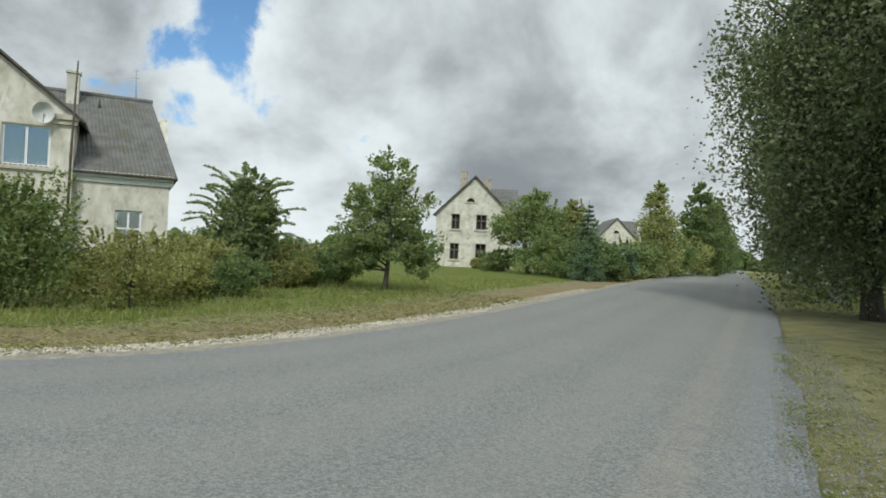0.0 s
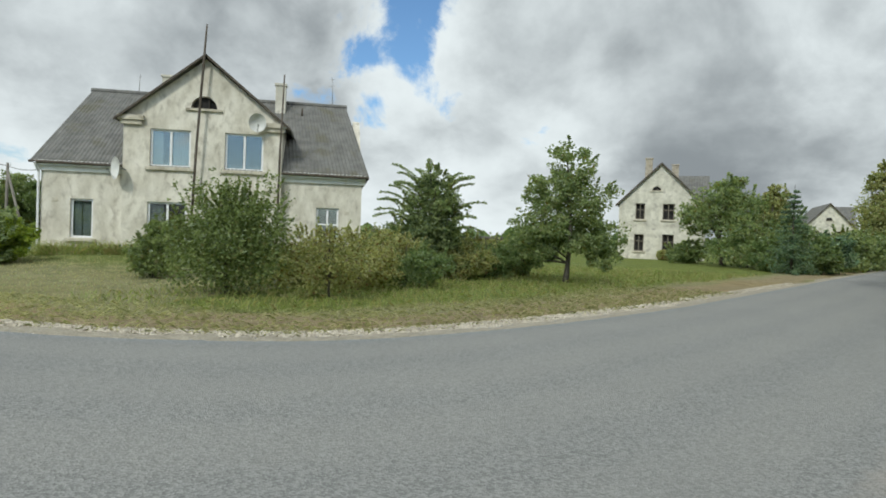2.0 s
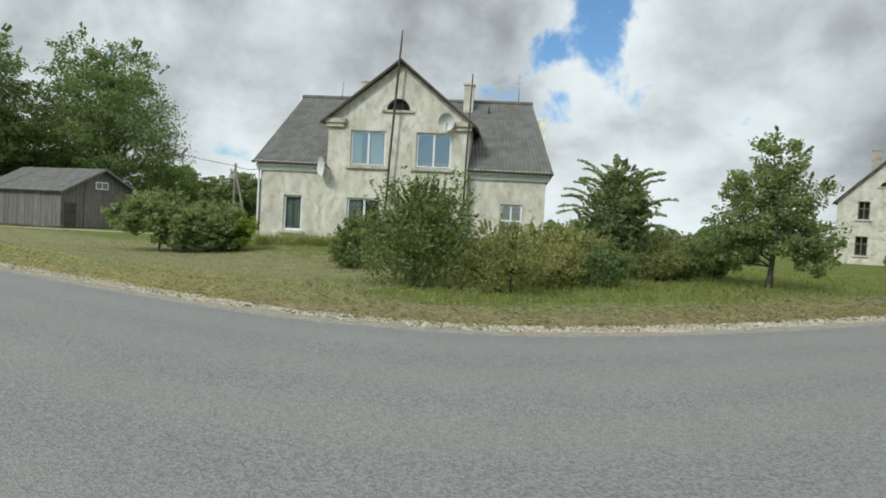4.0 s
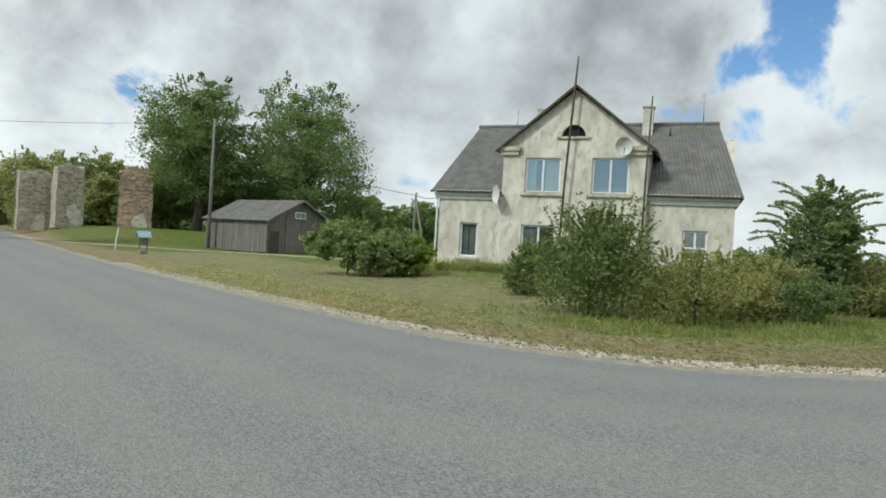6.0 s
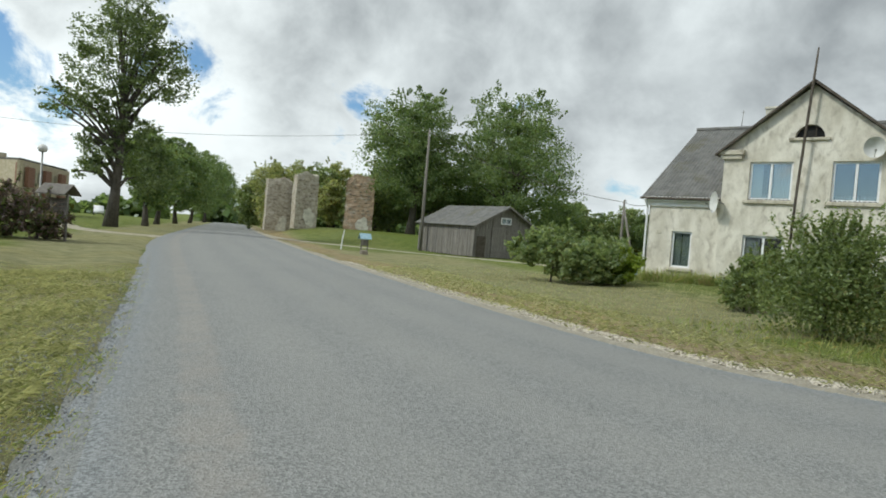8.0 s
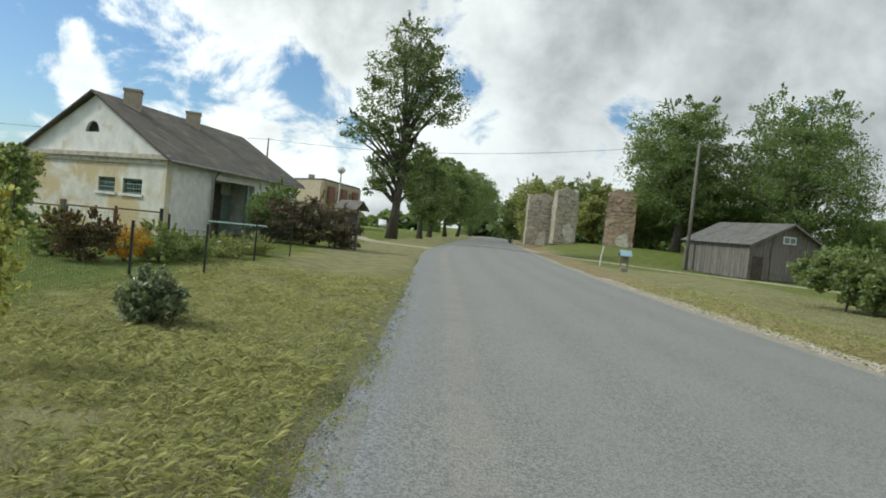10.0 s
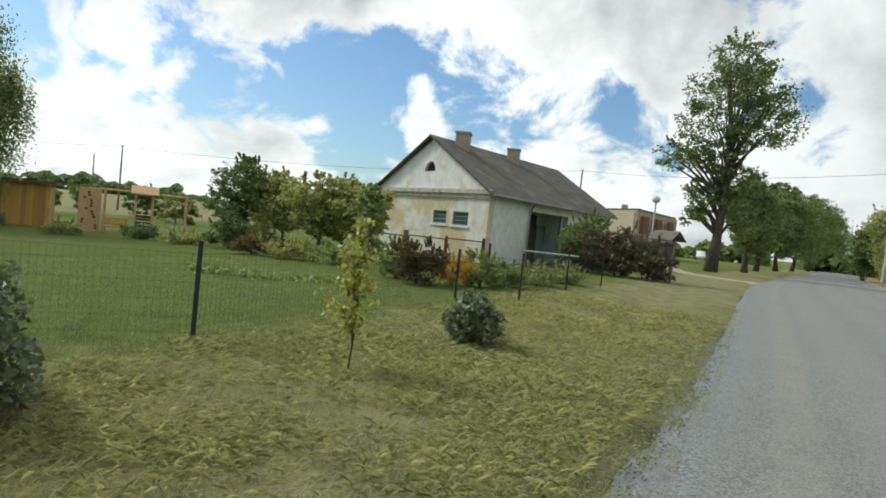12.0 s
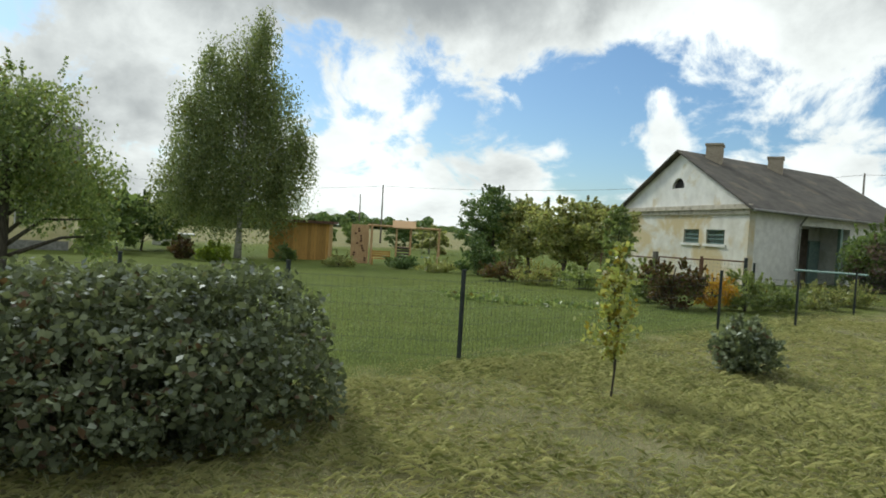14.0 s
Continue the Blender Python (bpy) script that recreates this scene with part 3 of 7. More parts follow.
def crown_points(rng, lobes, n, clump=0.16, shell=0.55, per=60, tall=0.6):
    """Leaf places: clumps in and near the skin of several ellipsoid lobes (x, y, z, rx, ry, rz)."""
    lobes = np.array(lobes, float)
    w = (lobes[:, 3] * lobes[:, 4] * lobes[:, 5]) ** (2 / 3)
    m = max(8, n // per)
    k = rng.choice(len(lobes), m, p=w / w.sum())
    d = rng.normal(0, 1, (m, 3))
    d /= np.linalg.norm(d, axis=1)[:, None]
    r = shell + (1.06 - shell) * rng.uniform(0, 1, (m, 1)) ** 0.7
    centre = lobes[k, :3] + d * lobes[k, 3:] * r
    scale = lobes[k, 3:].mean(1) * clump * 1.05 * rng.uniform(0.55, 1.4, m)
    g = np.clip(rng.normal(0, 1, (m, per, 3)), -1.7, 1.7)
    pts = centre[:, None, :] + g * scale[:, None, None] * np.array([1, 1, tall])
    return pts.reshape(-1, 3), centre


def limbs(bm, rng, base, top, r0, ends, bend=0.12):
    """A tapered trunk from base to top and limbs that rise from it to each end."""
    base, top = Vector(base), Vector(top)
    L = (top - base).length
    k = 7
    side = Vector((rng.normal(0, bend), rng.normal(0, bend), 0)) * L * 0.25
    spine = [base + (top - base) * (i / k) + side * math.sin(math.pi * i / k) for i in range(k + 1)]
    radii = [r0 * (1.35 if i == 0 else 1.0) * (1 - 0.9 * (i / k) ** 0.9) + min(0.01, r0 * 0.25) for i in range(k + 1)]
    tube(bm, spine, radii, 9)
    for e in ends:
        e = Vector(e)
        h = min(max((e.z - base.z) / max(L, 0.1) * 0.62, 0.18), 0.9)
        i = h * k
        j = min(int(i), k - 1)
        s = spine[j].lerp(spine[j + 1], i - j)
        r = max(r0 * (1 - 0.9 * h) * 0.5, min(0.012, r0 * 0.3))
        mid = s.lerp(e, 0.5) + Vector((0, 0, (e - s).length * 0.12)) + Vector(rng.normal(0, 0.04, 3)) * (e - s).length
        tube(bm, [s, s.lerp(mid, 0.55), mid, e], [r, r * 0.8, r * 0.55, r * 0.15], 6)


def tree(name, x, y, lobes, h, r0, leaves, size, mat, label, category="tree", group="", seed=1, droop=0.0, clump=0.16, shell=0.55,
         wood=None, n_limbs=14, flat=0.3, trunk_top=0.9, z=None, slim=0.55, sprays=0, per=60, shoot=(0.2, 0.55), tall=0.6):
    """A tree or shrub: trunk with limbs, and a crown of single leaves in clumps. Lobes are relative to its foot."""
    rng = np.random.default_rng(seed)
    z = gz(x, y) if z is None else z
    root = empty(name, Matrix.Translation((x, y, z)), label, category, group)
    pts, centres = crown_points(rng, lobes, int(leaves * 1.7), clump, shell * 0.8, per, tall)
    size *= 1.15
    if sprays:
        # upright shoots that stick out of the crown
        lob = np.array(lobes)
        k = rng.choice(len(lob), sprays)
        d = rng.normal(0, 1, (sprays, 3))
        d[:, 2] = np.abs(d[:, 2]) * 1.4 + 0.2
        d /= np.linalg.norm(d, axis=1)[:, None]
        s0 = lob[k, :3] + d * lob[k, 3:] * 0.9
        ln = lob[k, 3:].mean(1) * rng.uniform(*shoot, sprays)
        t = rng.uniform(0, 1, (sprays, 34, 1))
        out = d * 0.8 + np.array([0, 0, 0.5])
        sp = s0[:, None, :] + out[:, None, :] * t * ln[:, None, None] + rng.normal(0, 0.035, (sprays, 34, 3)) * ln[:, None, None] * 1.2
        pts = np.concatenate([pts, sp.reshape(-1, 3)])
    if droop:
        pts[:, 2] -= droop * rng.uniform(0, 1, len(pts)) ** 2 * h * 0.12
    pts = pts[pts[:, 2] > 0.05]
    v, f = leaf_quads(rng, pts, size, flat, droop, slim)
    cr = new("crown", mesh_np("crown", v, f, mat))
    cr.parent = root
    bm = bmesh.new()
    ends = centres[rng.choice(len(centres), min(n_limbs, len(centres)), replace=False)]
    ends = ends[ends[:, 2] > h * 0.12]
    limbs(bm, rng, (0, 0, -0.15), (rng.normal(0, 0.02) * h, rng.normal(0, 0.02) * h, h * trunk_top), r0, ends)
    part("trunk", bm, wood or bark, root, smooth=True)
    return root


def round_crown(rng, h, base, r, k=9, squash=1.0):
    """Lobes that make up an uneven, roughly egg-shaped crown."""
    out = []
    for i in range(k):
        t = (i + 0.5) / k
        zz = base + (h - base) * (0.12 + 0.76 * t)
        prof = math.sin(math.pi * min(max(0.18 + 0.72 * t, 0), 1)) ** 0.7
        a = i * 2.399 + rng.uniform(-0.5, 0.5)
        off = r * prof * rng.uniform(0.25, 0.6)
        rr = r * prof * rng.uniform(0.42, 0.68)
        out.append((math.cos(a) * off, math.sin(a) * off, zz, rr, rr, rr * 0.8 * squash))
    return out


def polar(az, d):
    return d * math.sin(radians(az)), d * math.cos(radians(az))


def spruce(name, x, y, h, r, leaves, size, label, seed=1, mat=None):
    """A conifer: a straight stem with tiers of sloping boughs."""
    rng = np.random.default_rng(seed)
    root = empty(name, Matrix.Translation((x, y, gz(x, y))), label, "tree")
    bm = bmesh.new()
    tube(bm, [(0, 0, -0.1), (0, 0, h * 0.5), (0, 0, h)], [h * 0.018, h * 0.01, 0.01], 8)
    pts = []
    tiers = int(h / 0.32)
    for i in range(tiers):
        z0 = h * (0.06 + 0.92 * i / tiers)
        rr = r * (1 - i / tiers) ** 0.8 * rng.uniform(0.8, 1.15) + 0.05
        for b in range(7):
            a = rng.uniform(0, 2 * math.pi)
            t = rng.uniform(0.1, 1, (max(4, leaves // (tiers * 7)), 1))
            p = np.concatenate([np.cos(a) * t * rr, np.sin(a) * t * rr, z0 - t * rr * 0.25 + t**2 * rr * 0.15], 1)
            pts.append(p + rng.normal(0, 0.05, p.shape) * (0.4 + rr))
            if b < 3:
                tube(bm, [(0, 0, z0), (math.cos(a) * rr * 0.9, math.sin(a) * rr * 0.9, z0 - rr * 0.1)], [0.015, 0.004], 4)
    v, f = leaf_quads(rng, np.concatenate(pts), size, 0.5, 0, 0.3)
    cr = new("crown", mesh_np("crown", v, f, mat or leaf_fir))
    cr.parent = root
    part("trunk", bm, bark, root, smooth=True)
    return root


def feathered_shoots(root, mat, count, seed):
    """Long arching shoots, leafy along both sides, that stand out of the top of a bushy tree."""
    rng = np.random.default_rng(seed)
    for i in range(count):
        pts = []
        a = i * 2.399 + rng.uniform(-0.3, 0.3)
        z0 = rng.uniform(1.6, 3.4)
        tilt = rng.uniform(0.1, 0.6) + (3.4 - z0) * 0.25
        ln = rng.uniform(1.0, 1.7)
        r0 = 0.35 + (3.4 - z0) * 0.35
        q = []
        for k in range(25):
            f = k / 24
            out = r0 + ln * f * math.sin(tilt + 0.5 * f)
            up = z0 + ln * f * math.cos(tilt + 0.6 * f)
            q.append(Vector((math.cos(a) * out, math.sin(a) * out, up)))
        side = Vector((-math.sin(a), math.cos(a), 0))
        for k, c in enumerate(q[3:]):
            w = 0.13 * math.sin(math.pi * min(1.0, 0.25 + 0.75 * k / 21)) + 0.02
            for sgn in (-1, 1):
                for f in (0.35, 0.75, 1.0):
                    pts.append(c + side * (sgn * w * f) + Vector(rng.normal(0, 0.02, 3)))
        v, f = leaf_quads(rng, np.array(pts), 0.12, 0.5, 0.05, 0.5)
        ob = new("shoot", mesh_np("shoot", v, f, mat))
        ob.parent = root
        bm = bmesh.new()
        tube(bm, [q[0], q[8], q[16], q[24]], [0.014, 0.011, 0.008, 0.003], 5)
        part("twig", bm, bark, ob, smooth=True)


# the row beside the road to the north-east
# the first two stand at or past the view's edge, added to shade the verge
row = [(13.4, 12.0, 15.5, 4.6), (10.6, 3.6, 13, 4.4), (14.0, 21.0, 16.5, 5.7), (19.2, 31.5, 17.0, 5.7), (25.2, 41, 15.5, 5.0), (31.2, 53, 15.0, 4.8), (37.4, 66, 14.5, 4.8), (45.0, 81, 14, 4.8), (54.0, 99, 13.5, 4.8), (66, 124, 13, 5), (84, 160, 13, 5.2), (109, 212, 13, 6)]
for i, (tx, ty, th, tr) in enumerate(row):
    rng = np.random.default_rng(50 + i)
    lob = round_crown(rng, th, 0.4, tr, 16, 1.4)
    # the crowns draw in towards the ground
    lob = [(a * k, b * k, c, p * k, q * k, r) for a, b, c, p, q, r in lob for k in (0.76 + 0.24 * min(1.0, c / 6.0),)]
    tree("birch_tree", tx, ty, lob, th, 0.28, (40000, 8000, 76000, 50000, 24000, 11000, 8000, 6000, 5000, 4000, 3500, 3500)[i], (0.155, 0.24, 0.15, 0.165, 0.2, 0.26, 0.3, 0.36, 0.42, 0.5, 0.6, 0.7)[i],
         leaf_row, "tall dense roadside tree with drooping grey-green leaves", group="roadside row of trees", seed=60 + i, droop=0.3, clump=0.10, shell=0.3, n_limbs=22, per=36, tall=1.2, wood=birch_bark if i % 2 else bark)

# along the other side of that road
x, y = polar(-16.9, 24.2)
rng = np.random.default_rng(5)
lob = [(0, 0, 0.75, 1.65, 1.5, 0.8), (-0.2, 0.1, 1.5, 1.45, 1.3, 0.8), (0.1, 0, 2.3, 1.15, 1.1, 0.75), (0, 0, 3.0, 0.85, 0.85, 0.7), (0.1, 0, 3.5, 0.5, 0.5, 0.5)]
plum = tree("plum_tree", x, y, lob, 3.9, 0.09, 9500, 0.13, leaf_plum, "dark green bushy tree with long upright shoots", seed=5, sprays=40, clump=0.16, shell=0.3, flat=0.3, shoot=(0.2, 0.5))
feathered_shoots(plum, leaf_mid, 34, 5)
x, y = polar(-5.0, 25.0)
lob = [(0.1, 0, 4.4, 0.85, 0.8, 0.9), (-0.5, 0.2, 3.4, 1.15, 1.1, 0.8), (0.6, 0, 3.0, 1.2, 1.1, 0.8), (-0.9, -0.2, 2.1, 1.15, 1.1, 0.75), (0.9, 0.2, 1.8, 1.2, 1.1, 0.7), (0, 0, 1.7, 1.4, 1.4, 0.7), (-1.2, 0, 1.1, 0.8, 0.8, 0.5), (1.35, 0, 0.9, 0.75, 0.7, 0.5)]
tree("cherry_tree", x, y, lob, 5.3, 0.10, 11500, 0.125, leaf_mid, "young broadleaf tree with green layered foliage", seed=6, clump=0.17, shell=0.35, sprays=50, flat=0.45, z=gz(x, y))
x, y = polar(-8.6, 27.5)
tree("shrub", x, y, [(0, 0, 0.9, 0.9, 0.9, 0.8), (0.4, 0, 1.5, 0.6, 0.6, 0.6)], 2.1, 0.04, 2600, 0.13, leaf_oak, "dense green shrub beside a young tree", "shrub", seed=7, sprays=10)
x, y = polar(-34.0, 16.4)
lob = [(0, 0, 0.85, 1.35, 1.2, 0.8), (-0.5, 0, 1.45, 0.9, 0.9, 0.65), (0.5, 0.1, 1.55, 0.85, 0.8, 0.65), (0.1, 0, 1.95, 0.6, 0.6, 0.4)]
tree("lilac_bush", x, y, lob, 2.6, 0.05, 9000, 0.085, leaf_lilac, "large leafy green bush in front of the house", "shrub", seed=8, sprays=120, clump=0.22, shell=0.3, per=34, shoot=(0.4, 1.0))
x, y = polar(-39.7, 21.5)
tree("lilac_bush", x, y, [(0, 0, 0.7, 0.75, 0.7, 0.7), (0.3, 0, 1.2, 0.5, 0.5, 0.5)], 1.9, 0.04, 3200, 0.105, leaf_lilac, "smaller leafy green bush beside a large one", "shrub", seed=9, sprays=18, per=26)
x, y = polar(-25.6, 16.0)
tree("dry_shrub", x, y, [(0, 0, 0.75, 1.0, 0.8, 0.75), (-0.5, 0, 1.1, 0.6, 0.6, 0.5), (0.5, 0, 0.9, 0.7, 0.6, 0.6)], 1.95, 0.03, 3800, 0.075, leaf_olive, "thin olive-brown shrub with bare twigs", "shrub", seed=10, sprays=46, shell=0.1, clump=0.3, n_limbs=46)
for az, d, s, sd in ((-21.0, 22, 1.0, 21), (-19.0, 20, 0.75, 22), (-14.5, 24, 0.8, 23), (-12.0, 25, 0.9, 24), (-10.5, 28, 1.0, 25), (-23.2, 18.5, 0.9, 127), (-28.6, 18.8, 0.7, 133), (-20.0, 24.5, 1.3, 28), (-13.4, 26.5, 1.0, 29), (-22.0, 21.0, 1.1, 131)):
    x, y = polar(az, d)
    tree("bramble_bush", x, y, [(0, 0, 0.6 * s, 1.1, 1.0, 0.7 * s), (0.6, 0.1, 0.9 * s, 0.8, 0.8, 0.6 * s)], 1.9 * s, 0.03, 3600, 0.085, leaf_olive if sd % 2 else leaf_oak, "low brown-green bramble bush beside the verge", "shrub", "bramble bushes", seed=sd, sprays=22)
# before the second house and on towards the horizon
x, y = polar(7.6, 57)
tree("apple_tree", x, y, [(0, 0, 4.6, 2.4, 2.2, 1.7), (-2.0, 0, 3.6, 1.7, 1.6, 1.3), (1.7, 0, 4.0, 2.0, 1.9, 1.7), (0.4, 0, 6.0, 1.4, 1.4, 1.1), (2.4, 0, 2.3, 1.3, 1.3, 1.3)], 7.4, 0.22, 8000, 0.26, leaf_mid, "spreading fruit tree in front of the empty house", seed=31, clump=0.2, sprays=16)
x, y = polar(11.2, 54)
tree("larch_tree", x, y, [(0, 0, 1.6, 1.5, 1.5, 1.4), (0, 0, 3.4, 1.2, 1.2, 1.2), (0.1, 0, 5.0, 0.7, 0.7, 1.1)], 6.6, 0.12, 5000, 0.22, leaf_apple, "feathery pale green larch", seed=32, clump=0.24, sprays=30)
x, y = polar(12.5, 46)
spruce("spruce_tree", x, y, 5.6, 1.5, 7000, 0.2, "young dark green spruce with a bare tip", 33)
for az, d, hh, m, sd in ((14.3, 50, 2.6, leaf_fir, 34), (15.4, 56, 3.0, leaf_mid, 35), (16.4, 60, 3.1, leaf_mid, 36), (17.2, 64, 3.0, leaf_oak, 37), (13.6, 48, 2.3, leaf_oak, 38), (4.6, 60, 2.0, leaf_mid, 141), (9.4, 55, 5.0, leaf_oak, 142), (10.4, 53, 4.6, leaf_mid, 143), (11.8, 50, 3.0, leaf_oak, 144), (19.4, 72, 3.8, leaf_oak, 145), (20.4, 78, 4.2, leaf_apple, 146), (3.4, 66, 1.2, leaf_olive, 147)):
    x, y = polar(az, d)
    tree("garden_shrub", x, y, [(0, 0, hh * 0.4, hh * 0.75, hh * 0.6, hh * 0.42), (0.7, 0, hh * 0.62, hh * 0.5, hh * 0.5, hh * 0.36)], hh, 0.05, 2600, 0.24, m, "dense green roadside shrub", "shrub", "roadside shrubs", seed=sd, sprays=10)
x, y = polar(18.1, 66)
tree("larch_tree", x, y, [(0, 0, 2.2, 2.0, 2.0, 1.9), (0.1, 0, 4.6, 1.6, 1.6, 1.6), (0, 0, 6.8, 1.0, 1.0, 1.4), (0.2, 0, 8.2, 0.5, 0.5, 0.9)], 9.4, 0.16, 6500, 0.26, leaf_apple, "tall open feathery larch beside the road", seed=39, clump=0.28, sprays=40)
for az, d, hh, rr, sd in ((21.6, 84, 11.2, 2.7, 40), (22.6, 98, 10.6, 2.8, 41), (23.1, 118, 10, 3, 42)):
    x, y = polar(az, d)
    lob = [(0, 0, hh * t, rr * w, rr * w, hh * 0.13) for t, w in ((0.12, 0.95), (0.28, 1.0), (0.44, 0.95), (0.6, 0.78), (0.75, 0.58), (0.88, 0.32))]
    tree("poplar_tree", x, y, lob, hh, 0.25, 7000, 0.34, leaf_oak, "tall dense column-shaped tree beside the road", group="column trees", seed=sd, clump=0.2, sprays=24, shell=0.6)

# behind the barn and the ruin
for az, d, hh, rr, sd in ((-67.9, 80, 18.4, 7.4, 71), (-58.8, 78, 20.0, 8.6, 72)):
    x, y = polar(az, d)
    rng = np.random.default_rng(sd)
    tree("oak_tree", x, y, round_crown(rng, hh, 2.5, rr, 17, 1.0), hh, 0.5, 24000, 0.27, leaf_oak, "large old oak with a broad dark crown behind the barn", group="oaks behind the barn", seed=sd, clump=0.15, shell=0.4, n_limbs=34, sprays=60, shoot=(0.15, 0.4))
for az, d, hh, rr, sd in ((-63.6, 86, 13, 5.5, 73), (-61.4, 90, 9.5, 4.5, 171), (-66.2, 85, 7.5, 3.8, 172), (-69.8, 90, 8.5, 3.6, 173), (-71.0, 84, 8, 4.0, 74), (-55.5, 90, 8.5, 4.5, 75), (-53.6, 96, 8.6, 3.4, 76), (-51.6, 100, 7.2, 3.2, 77), (-49.4, 92, 7.4, 3.4, 78), (-47, 90, 7, 3, 79)):
    x, y = polar(az, d)
    rng = np.random.default_rng(sd)
    tree("ash_tree", x, y, round_crown(rng, hh, 0.3, rr, 10), hh, 0.22, 8000, 0.30, leaf_oak if sd % 2 else leaf_mid, "leafy tree in the dense growth behind the barn", group="trees behind the barn", seed=sd, clump=0.22)
for az, d, hh, rr, sd in ((-79.8, 98, 10.5, 4.0, 81), (-76.2, 94, 9.6, 3.6, 82), (-74.6, 96, 10.2, 3.6, 83), (-81.6, 108, 8, 3.0, 84), (-77.8, 104, 11, 3.5, 85), (-72.4, 92, 8.0, 3.0, 86), (-75.0, 87, 6.5, 2.6, 87), (-70.6, 88, 8.5, 3.4, 88)):
    x, y = polar(az, d)
    rng = np.random.default_rng(sd)
    tree("maple_tree", x, y, round_crown(rng, hh, 0.4, rr, 11, 1.2), hh, 0.2, 8500, 0.30, leaf_apple if sd % 2 else leaf_mid, "green tree growing behind the ruin", group="trees behind the ruin", seed=sd, clump=0.22, sprays=20)

# beside the road to the west
x, y = polar(-92.1, 60)
lob = [(-3.0, -1.4, 9.6, 2.6, 2.4, 1.3), (3.0, 1, 12.6, 3.2, 3.0, 2.0), (-0.3, 0, 15.4, 3.4, 3.2, 2.2), (0.7, 0, 18.2, 2.6, 2.6, 1.7), (-1.6, 0.5, 12.5, 2.6, 2.6, 1.9), (2.0, 0, 15.4, 2.8, 2.6, 1.9), (-1.0, -0.5, 6.2, 2.0, 2.0, 1.5), (1.5, 0.4, 7.8, 2.0, 2.0, 1.2), (2.4, 0, 4.8, 2.2, 2.0, 1.6), (-1.6, 0, 4.4, 1.5, 1.5, 0.9), (0.6, 0, 10.0, 2.0, 2.0, 1.4), (-0.6, 0, 8.2, 1.8, 1.8, 1.2), (0.2, 0, 5.6, 1.6, 1.6, 1.2)]
lob = [(a, b + c_ * 0, c_, d_, e_, f_) for a, b, c_, d_, e_, f_ in [(0, l[0], l[2], l[3], l[4], l[5]) for l in lob]]
tree("ash_tree", x, y, lob, 20.0, 0.46, 12000, 0.25, leaf_ash, "tall old roadside ash with bare forked limbs showing", seed=91, clump=0.15, shell=0.45, n_limbs=46, per=44, sprays=70, shoot=(0.15, 0.4))
for az, d, hh, rr, sd in ((-89.6, 74, 10.5, 3.2, 92), (-88.8, 88, 12.0, 4.0, 93), (-87.4, 104, 13.2, 4.5, 94), (-86.3, 124, 14.0, 5.2, 95), (-85.2, 150, 15.5, 6.0, 96), (-84.4, 180, 16, 6.5, 97), (-83.9, 220, 16, 7, 98)):
    x, y = polar(az, d)
    rng = np.random.default_rng(sd)
    tree("lime_tree", x, y, round_crown(rng, hh, 1.8, rr, 12, 1.2), hh, 0.3, 9000, 0.32, leaf_oak, "full dark crown in the roadside row of limes", group="western row of trees", seed=sd, clump=0.2)

# by the workshop and in the garden
x, y = polar(-99.6, 33)
tree("barberry_bush", x, y, [(0, 1.2, 0.9, 1.4, 1.3, 0.9), (0, -1.0, 1.1, 1.3, 1.3, 1.0), (0.2, 0.2, 1.5, 1.1, 1.2, 0.8), (0, 2.0, 0.7, 0.9, 0.9, 0.7)], 2.5, 0.05, 6500, 0.14, leaf_purple, "wide purple-brown bush beside the workshop", "shrub", seed=101, sprays=30, shell=0.4)
x, y = polar(-102.4, 34)
tree("lilac_bush", x, y, [(0, 0, 1.3, 1.3, 1.2, 1.2), (0, 0.4, 2.2, 0.8, 0.8, 0.7)], 3.0, 0.05, 4200, 0.15, leaf_oak, "green bush against the workshop wall", "shrub", seed=102, sprays=18)
for az, d, hh, rr, sd, m in ((-131.8, 34, 4.6, 1.9, 111, leaf_dark), (-128.4, 33, 3.7, 1.9, 112, leaf_apple), (-125.6, 30, 3.6, 1.7, 113, leaf_apple), (-123.4, 33, 3.9, 1.7, 114, leaf_apple), (-121.4, 29, 3.4, 1.4, 115, leaf_apple), (-130.0, 44, 4.4, 2.2, 116, leaf_oak)):
    x, y = polar(az, d)
    rng = np.random.default_rng(sd)
    tree("apple_tree", x, y, round_crown(rng, hh, 0.7, rr, 9), hh, 0.10, 4200, 0.16, m, "low garden fruit tree on the lawn", group="orchard trees", seed=sd, clump=0.2, sprays=26)
x, y = polar(-153.4, 39)
shape = ((0.9, 13.0, 0.9, 1.3), (0.4, 11.6, 1.4, 1.5), (-1.9, 11.0, 0.7, 1.3), (-0.9, 10.0, 1.8, 1.6), (1.2, 9.5, 1.7, 1.6), (-1.7, 8.0, 2.0, 1.7), (1.7, 7.6, 1.9, 1.7), (-2.4, 6.0, 1.9, 1.6),
         (2.2, 5.6, 2.0, 1.7), (0, 5.5, 2.4, 1.8), (-3.0, 4.0, 1.8, 1.5), (2.0, 3.8, 1.6, 1.4), (-0.6, 3.4, 2.2, 1.3), (3.1, 6.7, 0.9, 1.2), (-2.9, 8.4, 0.8, 1.2))
lob = [(-0.894 * u, 0.448 * u, zz, rr, rr, rz) for u, zz, rr, rz in shape]
tree("weeping_birch", x, y, lob, 13.8, 0.17, 44000, 0.145, leaf_birch, "tall weeping birch with trailing branches on the lawn", seed=121, wood=birch_bark, droop=0.9, clump=0.12, shell=0.12, n_limbs=14, flat=0.0, per=46, tall=2.6)
